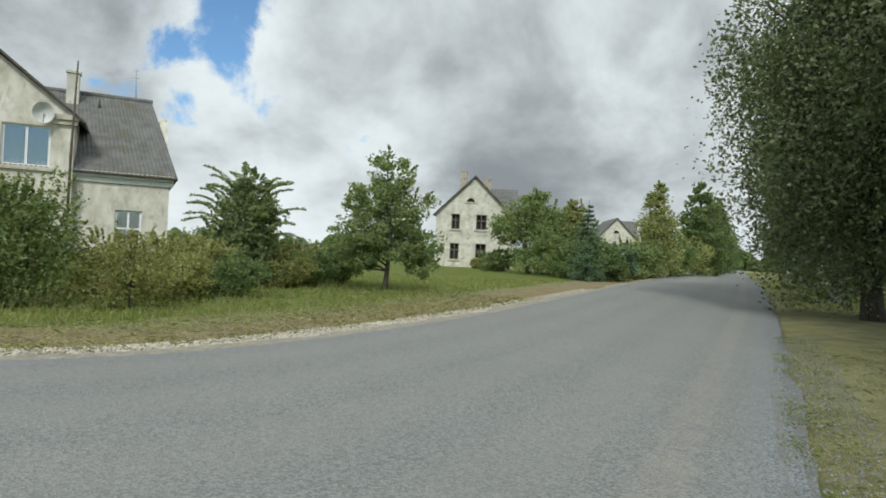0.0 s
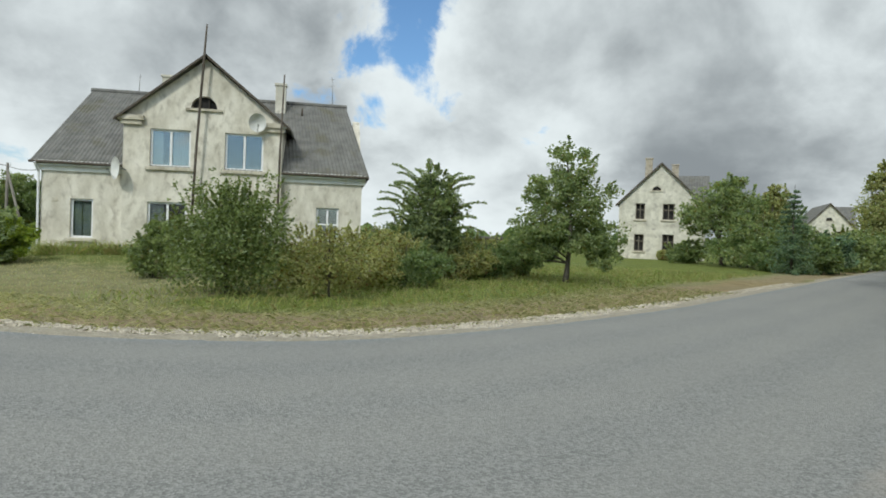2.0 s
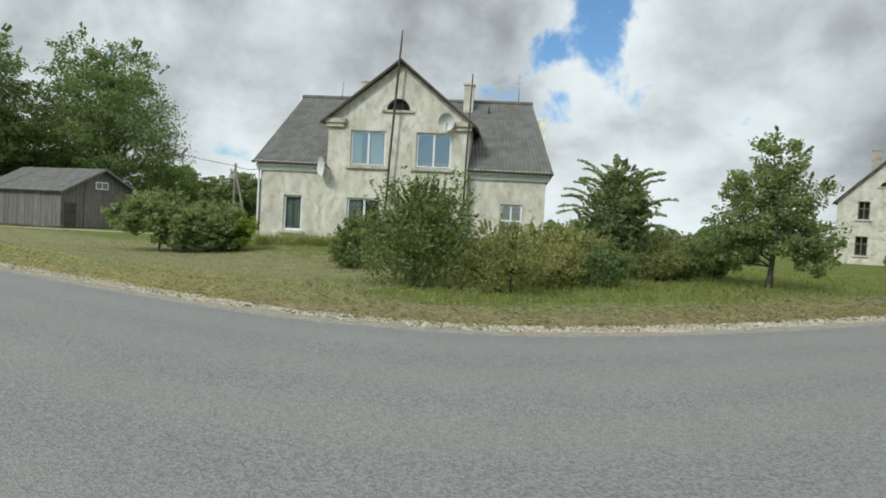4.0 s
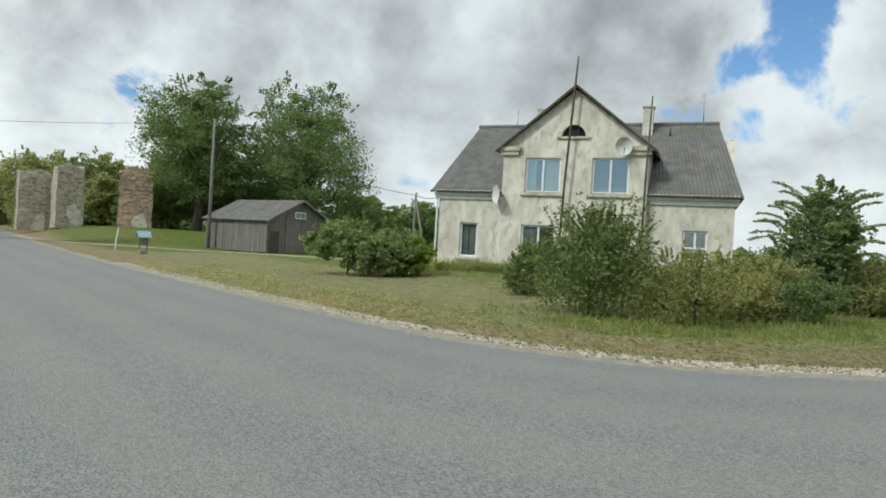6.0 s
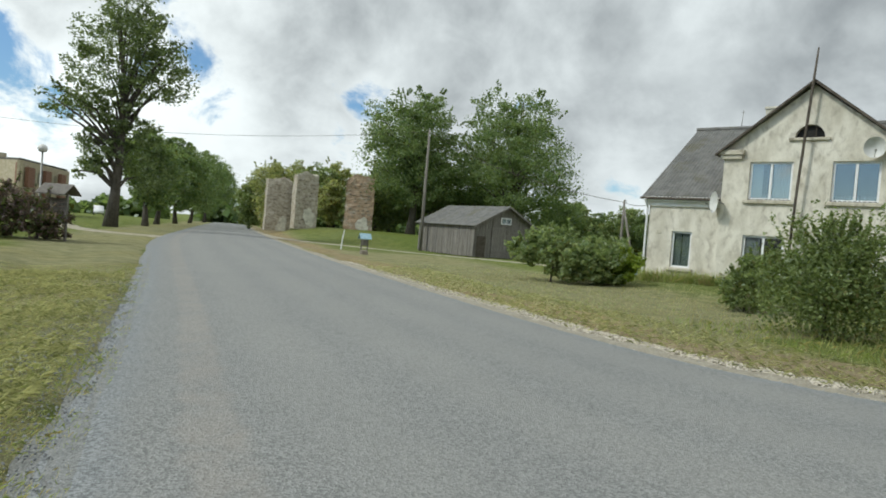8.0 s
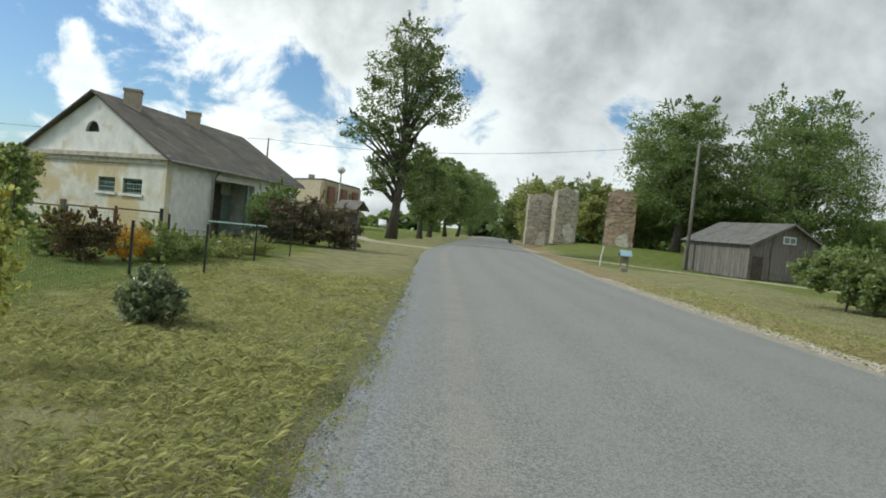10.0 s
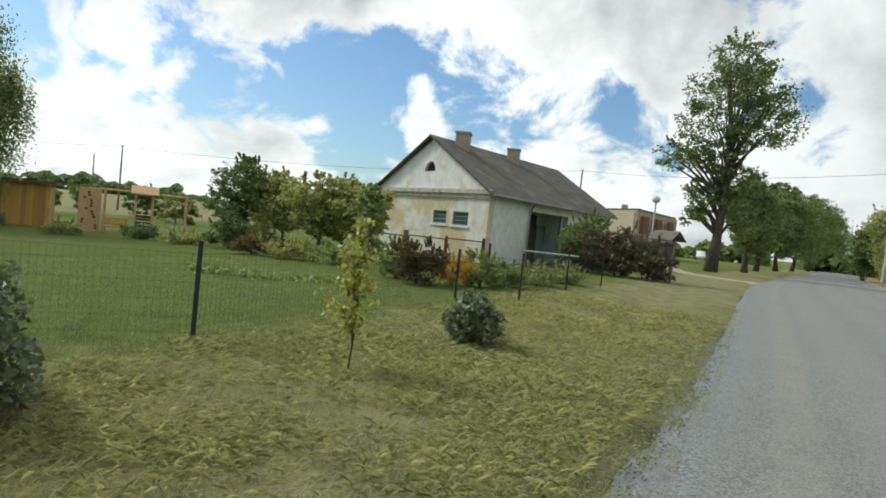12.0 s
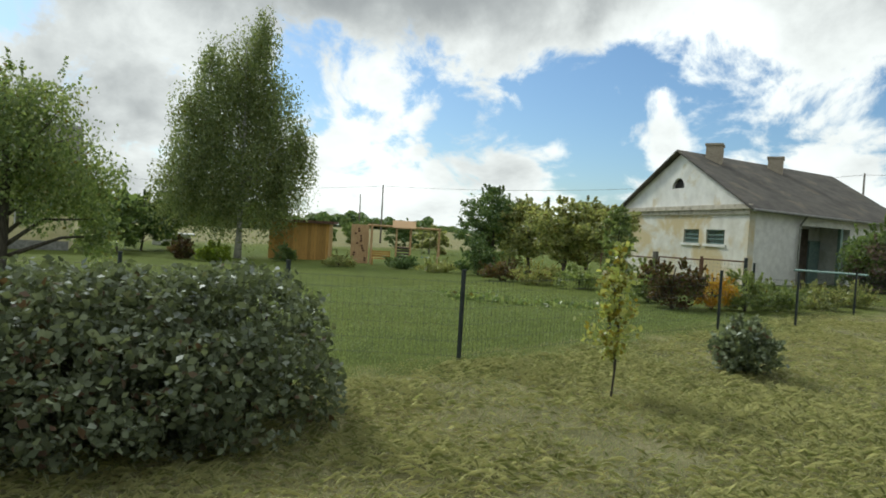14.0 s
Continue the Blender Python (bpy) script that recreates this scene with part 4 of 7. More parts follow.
x, y = polar(-170.6, 15.5)
lob = [(0, 0, 3.0, 1.5, 1.5, 1.0), (-1.0, 0.2, 2.3, 1.1, 1.0, 0.9), (0.9, 0, 3.5, 1.2, 1.2, 0.8), (-0.4, 0, 3.9, 0.9, 0.9, 0.6), (-1.7, 0.2, 1.5, 0.4, 0.5, 0.7), (1.4, 0, 2.7, 1.0, 1.0, 0.8)]
tree("apple_tree", x, y, lob, 4.6, 0.13, 15000, 0.085, leaf_mid, "old apple tree with hanging leafy branches", seed=122, clump=0.2, shell=0.35, droop=0.6, sprays=22, z=-0.2)
for az, d, hh, rr, sd, m in ((-158.2, 46, 5.2, 2.2, 131, leaf_oak), (-160.8, 44, 3.6, 1.9, 132, leaf_dark), (-162.6, 40, 3.6, 1.6, 133, leaf_oak), (-146.6, 60, 2.2, 1.5, 134, leaf_oak), (-139.2, 70, 3.2, 2.2, 135, leaf_dark), (-137.0, 62, 2.4, 2.0, 136, leaf_apple), (-143.6, 80, 3.4, 2.2, 137, leaf_oak)):
    x, y = polar(az, d)
    rng = np.random.default_rng(sd)
    tree("garden_shrub", x, y, round_crown(rng, hh, 0.1, rr, 7), hh, 0.06, 2800, 0.22, m, "rounded green shrub at the far side of the garden", "shrub", "far garden shrubs", seed=sd, sprays=12)

# ---------------------------------------------------------------- houses
plaster = material("weathered_plaster", (0.51, 0.475, 0.395), (0.74, 0.705, 0.62), 1.6, 0.92, 0.35, 55, 0.3, stain=(0.34, 0.305, 0.245), stain_scale=3.4, stretch=(1, 1, 0.6), stain_at=(0.46, 0.80))
plaster_old = material("old_plaster", (0.46, 0.44, 0.37), (0.72, 0.69, 0.60), 1.3, 0.95, 0.5, 40, 0.35, stain=(0.40, 0.375, 0.325), stain_scale=1.6)
whitewash = material("whitewash", (0.66, 0.66, 0.63), (0.84, 0.84, 0.81), 1.2, 0.92, 0.3, 50, 0.25, stain=(0.62, 0.56, 0.42), stain_scale=0.5, stain_at=(0.58, 0.68))
cornice_mat = material("cornice_plaster", (0.42, 0.38, 0.30), (0.60, 0.56, 0.47), 3, 0.92, 0.3, 50, 0.3, stain=(0.28, 0.25, 0.19), stain_scale=1.8)
slate = material("fibre_cement_sheet", (0.10, 0.10, 0.094), (0.185, 0.182, 0.172), 2.2, 0.9, 0.3, 60, 0.4, stain=(0.12, 0.115, 0.085), stain_scale=0.9)
tar = material("tar_paper_roof", (0.06, 0.056, 0.05), (0.125, 0.115, 0.10), 1.4, 0.95, 0.3, 60, 0.4, stain=(0.15, 0.13, 0.10), stain_scale=0.8)
pvc = material("white_frame", (0.70, 0.71, 0.72), (0.82, 0.82, 0.83), 8, 0.45, 0.05, 60, 0.2)
old_wood = material("grey_boards", (0.12, 0.108, 0.094), (0.30, 0.28, 0.255), 3, 0.9, 0.6, 30, 0.5, stretch=(6, 6, 0.5), per="object")
dark_wood = material("dark_timber", (0.05, 0.04, 0.03), (0.12, 0.10, 0.08), 4, 0.9, 0.5, 30, 0.4)
brick_mat = material("chimney_brick", (0.30, 0.26, 0.20), (0.48, 0.43, 0.35), 5, 0.92, 0.6, 30, 0.5, stain=(0.2, 0.17, 0.13), stain_scale=2)
glass = glass_material("window_glass")
# near-black that paints in the dark behind openings; also van windows and tyres
near_black = material("near_black_surface", (0.012, 0.012, 0.012), (0.03, 0.028, 0.026), 2, 0.9, 0.0)
curtain_mat = material("pale_curtain", (0.30, 0.33, 0.32), (0.46, 0.48, 0.46), 9, 0.9, 0.2, 20, 0.3, stretch=(8, 8, 0.3))
old_frame = material("weathered_frame", (0.10, 0.085, 0.065), (0.24, 0.21, 0.17), 8, 0.9, 0.3, 40, 0.3)
metal_grey = material("galvanised_metal", (0.20, 0.20, 0.19), (0.36, 0.36, 0.34), 6, 0.5, 0.1, 60, 0.3, metal=0.6)
dish_mat = material("dish_paint", (0.56, 0.56, 0.54), (0.68, 0.68, 0.66), 5, 0.5, 0.05)


def place(ob, m):
    ob.matrix_world = m
    return ob


def glazed_window(parent, u0, u1, z0, z1, y, cols=2, transom=0.0, sill=True, frame_mat=None, curtain=(), open_dark=False, depth=0.1):
    """A window set into an opening of a wall whose face is the plane y; the room is towards +y."""
    w = empty("window", Matrix.Identity(4), "", "")
    for k in list(w.keys()):
        del w[k]
    w.parent = parent
    fm = frame_mat or pvc
    t = 0.085
    yy = y + depth
    bm = bmesh.new()
    box(bm, u0, u0 + t, yy, yy + 0.06, z0, z1), box(bm, u1 - t, u1, yy, yy + 0.06, z0, z1)
    box(bm, u0 + t, u1 - t, yy, yy + 0.06, z0, z0 + t), box(bm, u0 + t, u1 - t, yy, yy + 0.06, z1 - t, z1)
    for c in range(1, cols):
        uc = u0 + (u1 - u0) * c / cols
        box(bm, uc - 0.045, uc + 0.045, yy - 0.002, yy + 0.058, z0 + t, z1 - t)
    if transom:
        zt = z0 + (z1 - z0) * transom
        box(bm, u0 + t, u1 - t, yy - 0.004, yy + 0.056, zt - 0.035, zt + 0.035)
    part("window_frame", bm, fm, w)
    for c in range(cols):
        a, b = u0 + (u1 - u0) * c / cols + t * 0.7, u0 + (u1 - u0) * (c + 1) / cols - t * 0.7
        if not open_dark:
            p = part("pane", new_box(a, b, yy + 0.025, yy + 0.037, z0 + t * 0.7, z1 - t * 0.7), glass, w)
            p.visible_shadow = False
    if sill:
        part("sill", new_box(u0 - 0.16, u1 + 0.16, y - 0.12, y + depth, z0 - 0.16, z0 - 0.02, 0.015), cornice_mat, w)
    for a, b in curtain:
        bm = bmesh.new()
        k = 14
        vs = [[bm.verts.new((u0 + (u1 - u0) * (a + (b - a) * i / k), yy + 0.10 + 0.025 * (i % 2), zz)) for i in range(k + 1)] for zz in (z0 + 0.05, z1 - 0.05)]
        for i in range(k):
            bm.faces.new((vs[0][i], vs[0][i + 1], vs[1][i + 1], vs[1][i]))
        part("curtain", bm, curtain_mat, w)
    # a near-black panel stands in for the shade of the unlit room
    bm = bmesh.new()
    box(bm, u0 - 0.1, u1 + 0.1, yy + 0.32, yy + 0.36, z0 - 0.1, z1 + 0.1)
    part("dark_room", bm, near_black, w)
    return w


def corrugated(bm, a, b, c, d, waves, amp=0.035, rows=1, thick=0.03):
    """A roof sheet over the quad a-b (eave) to d-c (ridge), with waves running from eave to ridge."""
    a, b, c, d = (Vector(p) for p in (a, b, c, d))
    n = (b - a).cross(d - a).normalized()
    if n.z < 0:
        n = -n
    k = waves * 2
    top, low = [], []
    for j in range(rows + 1):
        f = j / rows
        l, r = a.lerp(d, f), b.lerp(c, f)
        top.append([bm.verts.new(l.lerp(r, i / k) + n * (amp * (0.5 if i % 2 else -0.5) + thick)) for i in range(k + 1)])
        low.append([bm.verts.new(l.lerp(r, i / k) + n * -0.03) for i in (0, k)])
    for j in range(rows):
        for i in range(k):
            bm.faces.new((top[j][i], top[j][i + 1], top[j + 1][i + 1], top[j + 1][i]))
    bm.faces.new((low[0][0], low[0][1], low[-1][1], low[-1][0]))
    bm.faces.new((*top[0], low[0][1], low[0][0]))
    bm.faces.new((*[top[j][0] for j in range(rows + 1)], *[low[j][0] for j in range(rows, -1, -1)]))
    bm.faces.new((*[top[j][-1] for j in range(rows + 1)], *[low[j][1] for j in range(rows, -1, -1)]))
    bm.faces.new((*top[-1], low[-1][1], low[-1][0]))


def arch_points(cx, z, r, k=12):
    return [(cx + r * math.cos(math.pi * i / k), z + r * math.sin(math.pi * i / k)) for i in range(k + 1)]


def gable_face(bm, u0, u1, z0, apex_u, apex_z, y0, y1, arch=None, drop=0.0):
    """The triangular top of a wall, with a half-round opening cut right through it."""
    if not arch:
        prism(bm, [(u0, y0, z0), (u1, y0, z0), (apex_u, y0, apex_z)], y1 - y0, (0, 1, 0))
        return
    cx, cz, r = arch
    pts = arch_points(cx, cz, r)
    k = len(pts) - 1
    for (ya, flip) in ((y0, False), (y1, True)):
        ap = [bm.verts.new((u, ya, z)) for u, z in pts]
        l, rr, top = bm.verts.new((u0, ya, z0)), bm.verts.new((u1, ya, z0)), bm.verts.new((apex_u, ya, apex_z))
        half = k // 2
        fs = [(l, rr, ap[0], ap[-1])]
        fs.append((rr, top, *[ap[i] for i in range(half, -1, -1)]))
        fs.append((top, l, *[ap[i] for i in range(k, half - 1, -1)]))
        for f in fs:
            bm.faces.new(f if not flip else f[::-1])
        if not flip:
            first = (ap, l, rr, top)
    a0, l0, r0, t0 = first
    for i in range(k):
        bm.faces.new((a0[i], a0[i + 1], ap[i + 1], ap[i]))
    bm.faces.new((a0[k], a0[0], ap[0], ap[k]))
    for p, q, s, t in ((l0, t0, top, l), (t0, r0, rr, top), (r0, l0, l, rr)):
        bm.faces.new((p, q, s, t))


def arch_glass(parent, cx, cz, r, y, bars=2, mat=None):
    w = empty("attic_window", Matrix.Identity(4), "", "")
    for k in list(w.keys()):
        del w[k]
    w.parent = parent
    # opaque near-black pane by default, with the attic's darkness put into its colour
    bm = bmesh.new()
    prism(bm, [(u, y + 0.2, z) for u, z in arch_points(cx, cz, r - 0.02)], 0.02, (0, 1, 0))
    part("pane", bm, mat or near_black, w)
    bm = bmesh.new()
    for i in range(1, bars + 1):
        u = cx - r + 2 * r * i / (bars + 1)
        hgt = math.sqrt(max(r * r - (u - cx) ** 2, 0.01))
        box(bm, u - 0.02, u + 0.02, y + 0.16, y + 0.2, cz, cz + hgt)
    box(bm, cx - r, cx + r, y + 0.15, y + 0.2, cz, cz + 0.05)
    part("window_frame", bm, dark_wood, w)
    part("sill", new_box(cx - r - 0.2, cx + r + 0.2, y - 0.1, y + 0.15, cz - 0.11, cz - 0.004, 0.01), cornice_mat, w)


def dish(parent_m, label, radius=0.42):
    root = empty("satellite_dish", parent_m, label, "satellite dish", "satellite dishes")
    bm = bmesh.new()
    rings = []
    for j in range(6):
        r = radius * j / 5
        z = 0.16 * (j / 5) ** 2
        rings.append([bm.verts.new((r * math.cos(2 * math.pi * i / 20), -z + 0.0, r * math.sin(2 * math.pi * i / 20) * 1.08)) for i in range(20)] if j else [bm.verts.new((0, 0, 0))])
    for i in range(20):
        bm.faces.new((rings[0][0], rings[1][i], rings[1][(i + 1) % 20]))
    for a, b in zip(rings[1:], rings[2:]):
        for i in range(20):
            bm.faces.new((a[i], b[i], b[(i + 1) % 20], a[(i + 1) % 20]))
    part("reflector", bm, dish_mat, root, smooth=True)
    bm = bmesh.new()
    tube(bm, [(0, -0.14, -radius), (0, -0.3, -radius * 0.7), (0, -0.42, -0.1)], [0.012] * 3, 6)
    box(bm, -0.03, 0.03, -0.5, -0.4, -0.13, -0.05)
    part("feed_arm", bm, metal_grey, root)
    bm = bmesh.new()
    tube(bm, [(0, 0.0, 0), (0, 0.16, 0), (0, 0.30, -0.05)], [0.025] * 3, 6)
    part("bracket", bm, metal_grey, root)
    return root


def mast(pts, r, label, name="aerial_mast", arms=()):
    root = empty(name, Matrix.Translation(pts[0]), label, "mast")
    o = Vector(pts[0])
    bm = bmesh.new()
    tube(bm, [Vector(p) - o for p in pts], [r] * (len(pts) - 1) + [r * 0.6], 7)
    part("pole", bm, metal_grey if r < 0.03 else dark_wood, root, smooth=True)
    for z, l in arms:
        p = Vector(pts[-1]) - o + Vector((0, 0, -z))
        bm = bmesh.new()
        tube(bm, [p - Vector((l, 0, 0)), p + Vector((l, 0, 0))], [0.008, 0.008], 5)
        part("crossbar", bm, metal_grey, root)
    return root


def chimney(m, w, d, h, label, mat=None):
    root = empty("chimney", m, label, "chimney", "house chimneys")
    part("shaft", new_box(-w / 2, w / 2, -d / 2, d / 2, -1.6, h - 0.12, 0.012), mat or brick_mat, root)
    part("cap", new_box(-w / 2 - 0.05, w / 2 + 0.05, -d / 2 - 0.05, d / 2 + 0.05, h - 0.12, h, 0.01), mat or brick_mat, root)
    return root


# the lived-in house: u runs along the front, y into the house
H1 = Matrix.Translation((-17.75, 24.5, 0.22)) @ Matrix.Rotation(radians(25.5), 4, "Z")
house = empty("house", H1, "two-storey house of stained white plaster with a central gable", "house")
HL, HR = -6.6, 6.75  # ends of the front
GL, GR = -3.32, 3.2  # the gabled middle
EAVE, RIDGE_Z, RIDGE_Y, DEPTH = 3.95, 7.95, 5.2, 10.4
GY = -0.35
part_front = bmesh.new()
wall_with_holes(part_front, HL, GL, -0.4, EAVE, [(-5.45, -4.55, 0.75, 2.4)], 0, 0.45)
part("wall", part_front, plaster, house)
bm = bmesh.new()
wall_with_holes(bm, GR, HR, -0.4, EAVE, [(4.75, 5.75, 0.95, 2.45)], 0, 0.45)
part("wall", bm, plaster, house)
bm = bmesh.new()
wall_with_holes(bm, GL, GR, -0.4, 6.02, [(-2.3, -0.7, 0.85, 2.4), (0.85, 2.45, 0.85, 2.4), (-2.25, -0.6, 3.9, 5.5), (0.8, 2.42, 3.9, 5.5)], GY, 0.1)
part("gable_wall", bm, plaster, house)
bm = bmesh.new()
gable_face(bm, GL, GR, 6.022, -0.05, 8.58, GY, 0.1, (-0.1, 6.46, 0.54))
part("gable_wall", bm, plaster, house)
for w in ((HL, HL + 0.4, 0.451, DEPTH, -0.4, EAVE), (HR - 0.4, HR, 0.451, DEPTH, -0.4, EAVE), (HL + 0.401, HR - 0.401, DEPTH - 0.4, DEPTH, -0.4, EAVE),
          (GL, GL + 0.3, 0.101, 4.0, EAVE + 0.01, 6.0), (GR - 0.3, GR, 0.101, 4.0, EAVE + 0.01, 6.0)):
    part("wall", new_box(*w), plaster, house)
for sx in (HL + 0.02, HR - 0.37):
    bm = bmesh.new()
    prism(bm, [(sx, 0.2, EAVE), (sx, DEPTH - 0.2, EAVE), (sx, RIDGE_Y, RIDGE_Z - 0.7)], 0.35, (1, 0, 0))
    part("gable_wall", bm, plaster, house)
part("upper_floor", new_box(HL + 0.41, HR - 0.41, 0.46, DEPTH - 0.41, 3.0, 3.2), dark_wood, house)
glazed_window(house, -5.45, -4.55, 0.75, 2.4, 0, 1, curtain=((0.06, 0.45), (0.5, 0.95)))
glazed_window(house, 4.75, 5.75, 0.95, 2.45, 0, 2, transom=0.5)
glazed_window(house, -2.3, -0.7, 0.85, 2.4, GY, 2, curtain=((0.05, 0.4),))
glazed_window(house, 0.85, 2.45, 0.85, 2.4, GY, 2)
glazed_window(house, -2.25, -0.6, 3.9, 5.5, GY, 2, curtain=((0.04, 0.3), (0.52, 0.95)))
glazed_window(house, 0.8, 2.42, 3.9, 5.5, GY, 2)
arch_glass(house, -0.1, 6.46, 0.54, GY)
# eaves cornice and the stepped cornice blocks of the gable
for a, b in ((HL - 0.15, GL - 0.003), (GR + 0.003, HR + 0.15)):
    bm = bmesh.new()
    box(bm, a, b, -0.10, -0.003, EAVE - 0.42, EAVE - 0.22), box(bm, a, b, -0.26, -0.003, EAVE - 0.218, EAVE)
    part("cornice", bm, whitewash, house)
for a, b in ((GL - 0.12, GL + 0.75), (GR - 0.75, GR + 0.12)):
    bm = bmesh.new()
    box(bm, a, b, GY - 0.14, GY - 0.003, 5.62, 5.8), box(bm, a - 0.08, b + 0.08, GY - 0.22, GY - 0.003, 5.802, 6.0)
    part("cornice_block", bm, cornice_mat, house)
# main roof, cut off a little at both ends, and the cross roof over the gable
RL, RR = -6.95, 7.05
bm = bmesh.new()
corrugated(bm, (RL, -0.27, EAVE - 0.06), (RR, -0.27, EAVE - 0.06), (RR - 1.05, RIDGE_Y, RIDGE_Z), (RL + 0.5, RIDGE_Y, RIDGE_Z), 84)
part("roof", bm, slate, house)
bm = bmesh.new()
corrugated(bm, (RR, DEPTH + 0.38, EAVE - 0.08), (RL, DEPTH + 0.38, EAVE - 0.08), (RL + 0.5, RIDGE_Y, RIDGE_Z), (RR - 1.05, RIDGE_Y, RIDGE_Z), 50)
part("roof", bm, slate, house)
for pts in (((RL, -0.27), (RL, DEPTH + 0.38), (RL + 0.5, RIDGE_Y)), ((RR, -0.27), (RR, DEPTH + 0.38), (RR - 1.05, RIDGE_Y))):
    zs = (EAVE - 0.1, EAVE - 0.1, RIDGE_Z - 0.02)
    bm = bmesh.new()
    prism(bm, [(p[0], p[1], z) for p, z in zip(pts, zs)], 0.02, (1, 0, 0))
    part("roof_end", bm, slate, house)
bm = bmesh.new()
tube(bm, [(RL + 0.45, RIDGE_Y, RIDGE_Z + 0.03), (RR - 1.0, RIDGE_Y, RIDGE_Z + 0.03)], [0.12, 0.12], 8)
part("ridge_cap", bm, slate, house)
AP = (-0.05, 8.72)
for a, s in ((GL - 0.32, -1), (GR + 0.36, 1)):
    bm = bmesh.new()
    e0, e1 = (a, GY - 0.32, 5.78), (a, 5.4, 5.78)
    r0, r1 = (AP[0], GY - 0.32, AP[1]), (AP[0], 5.4, AP[1])
    if s < 0:
        corrugated(bm, e1, e0, r0, r1, 30)
    else:
        corrugated(bm, e0, e1, r1, r0, 30)
    part("gable_roof", bm, slate, house)
    # dark barge board along the rake
    bm = bmesh.new()
    prism(bm, [(e0[0], GY - 0.34, e0[2] - 0.07), (AP[0], GY - 0.34, AP[1] - 0.08), (AP[0], GY - 0.34, AP[1] + 0.03), (e0[0], GY - 0.34, e0[2] + 0.03)], 0.035, (0, 1, 0))
    part("barge_board", bm, dark_wood, house)
for a, b in ((RL, GL - 0.01), (GR + 0.01, RR)):
    bm = bmesh.new()
    tube(bm, [(a, -0.34, EAVE - 0.08), (b, -0.34, EAVE - 0.10)], [0.055, 0.055], 8)
    part("gutter", bm, dark_wood, house)
bm = bmesh.new()
tube(bm, [(HL - 0.1, -0.4, EAVE - 0.12), (HL - 0.06, -0.1, EAVE - 0.5), (HL - 0.06, -0.1, -0.2)], [0.05] * 3, 8)
part("downpipe", bm, pvc, house)
for u0, u1, y in ((HL, GL, -0.05), (GL, GR, GY - 0.05), (GR, HR, -0.05)):
    part("plinth", new_box(u0 + 0.003, u1 - 0.003, y, y + 0.047, -0.4, 0.35), plaster_old, house)
# narrow groove lines down the front near the gable
bm = bmesh.new()
tube(bm, [(GL - 0.06, -0.05, EAVE - 0.4), (GL - 0.06, -0.05, 0)], [0.03, 0.03], 6)
part("cable_duct", bm, plaster, house)
# small vents
for u, z in ((HL + 0.45, 2.25), (HR - 0.75, 2.15)):
    part("vent", new_box(u, u + 0.22, -0.02, 0.02, z, z + 0.16, 0.005), cornice_mat, house)
chimney(H1 @ Matrix.Translation((-3.0, RIDGE_Y + 0.4, RIDGE_Z - 0.2)), 0.5, 0.5, 1.3, "pale plastered chimney behind the gable", plaster_old)
chimney(H1 @ Matrix.Translation((2.7, RIDGE_Y - 0.7, RIDGE_Z - 0.45)), 0.5, 0.5, 1.3, "pale plastered chimney on the grey roof", plaster_old)
dish(H1 @ Matrix.Translation((2.15, GY - 0.30, 5.98)) @ Matrix.Rotation(radians(12), 4, "X") @ Matrix.Rotation(radians(12), 4, "Z"), "pale satellite dish on the gable of the house", 0.37)
dish(H1 @ Matrix.Translation((GL - 0.05, GY - 0.3, 3.72)) @ Matrix.Rotation(radians(-52), 4, "Z"), "white satellite dish at the corner of the gable", 0.44)


def hp(u, y, z):
    return tuple(H1 @ Vector((u, y, z)))


mast([hp(-0.5, GY - 0.25, 0), hp(-0.3, GY - 0.42, 4.5), hp(-0.08, GY - 0.44, 8.4), hp(0.0, GY - 0.42, 9.95)], 0.055, "long leaning aerial mast against the gable")
mast([hp(3.1, GY - 0.3, 0), hp(3.15, GY - 0.35, 4.5), hp(3.25, GY - 0.4, 8.1)], 0.05, "tall thin mast at the edge of the gable")
mast([hp(5.3, RIDGE_Y, RIDGE_Z), hp(5.25, RIDGE_Y, RIDGE_Z + 1.55)], 0.02, "thin television aerial on the roof ridge", arms=((0.1, 0.14), (0.45, 0.2)))
mast([hp(-4.3, RIDGE_Y, RIDGE_Z), hp(-4.25, RIDGE_Y, RIDGE_Z + 0.95)], 0.02, "short rusty aerial on the roof ridge", arms=((0.1, 0.1),))
mast([hp(3.8, RIDGE_Y - 1, RIDGE_Z - 0.8), hp(3.8, RIDGE_Y - 1, RIDGE_Z - 0.35)], 0.06, "short vent pipe on the roof", "vent_pipe")


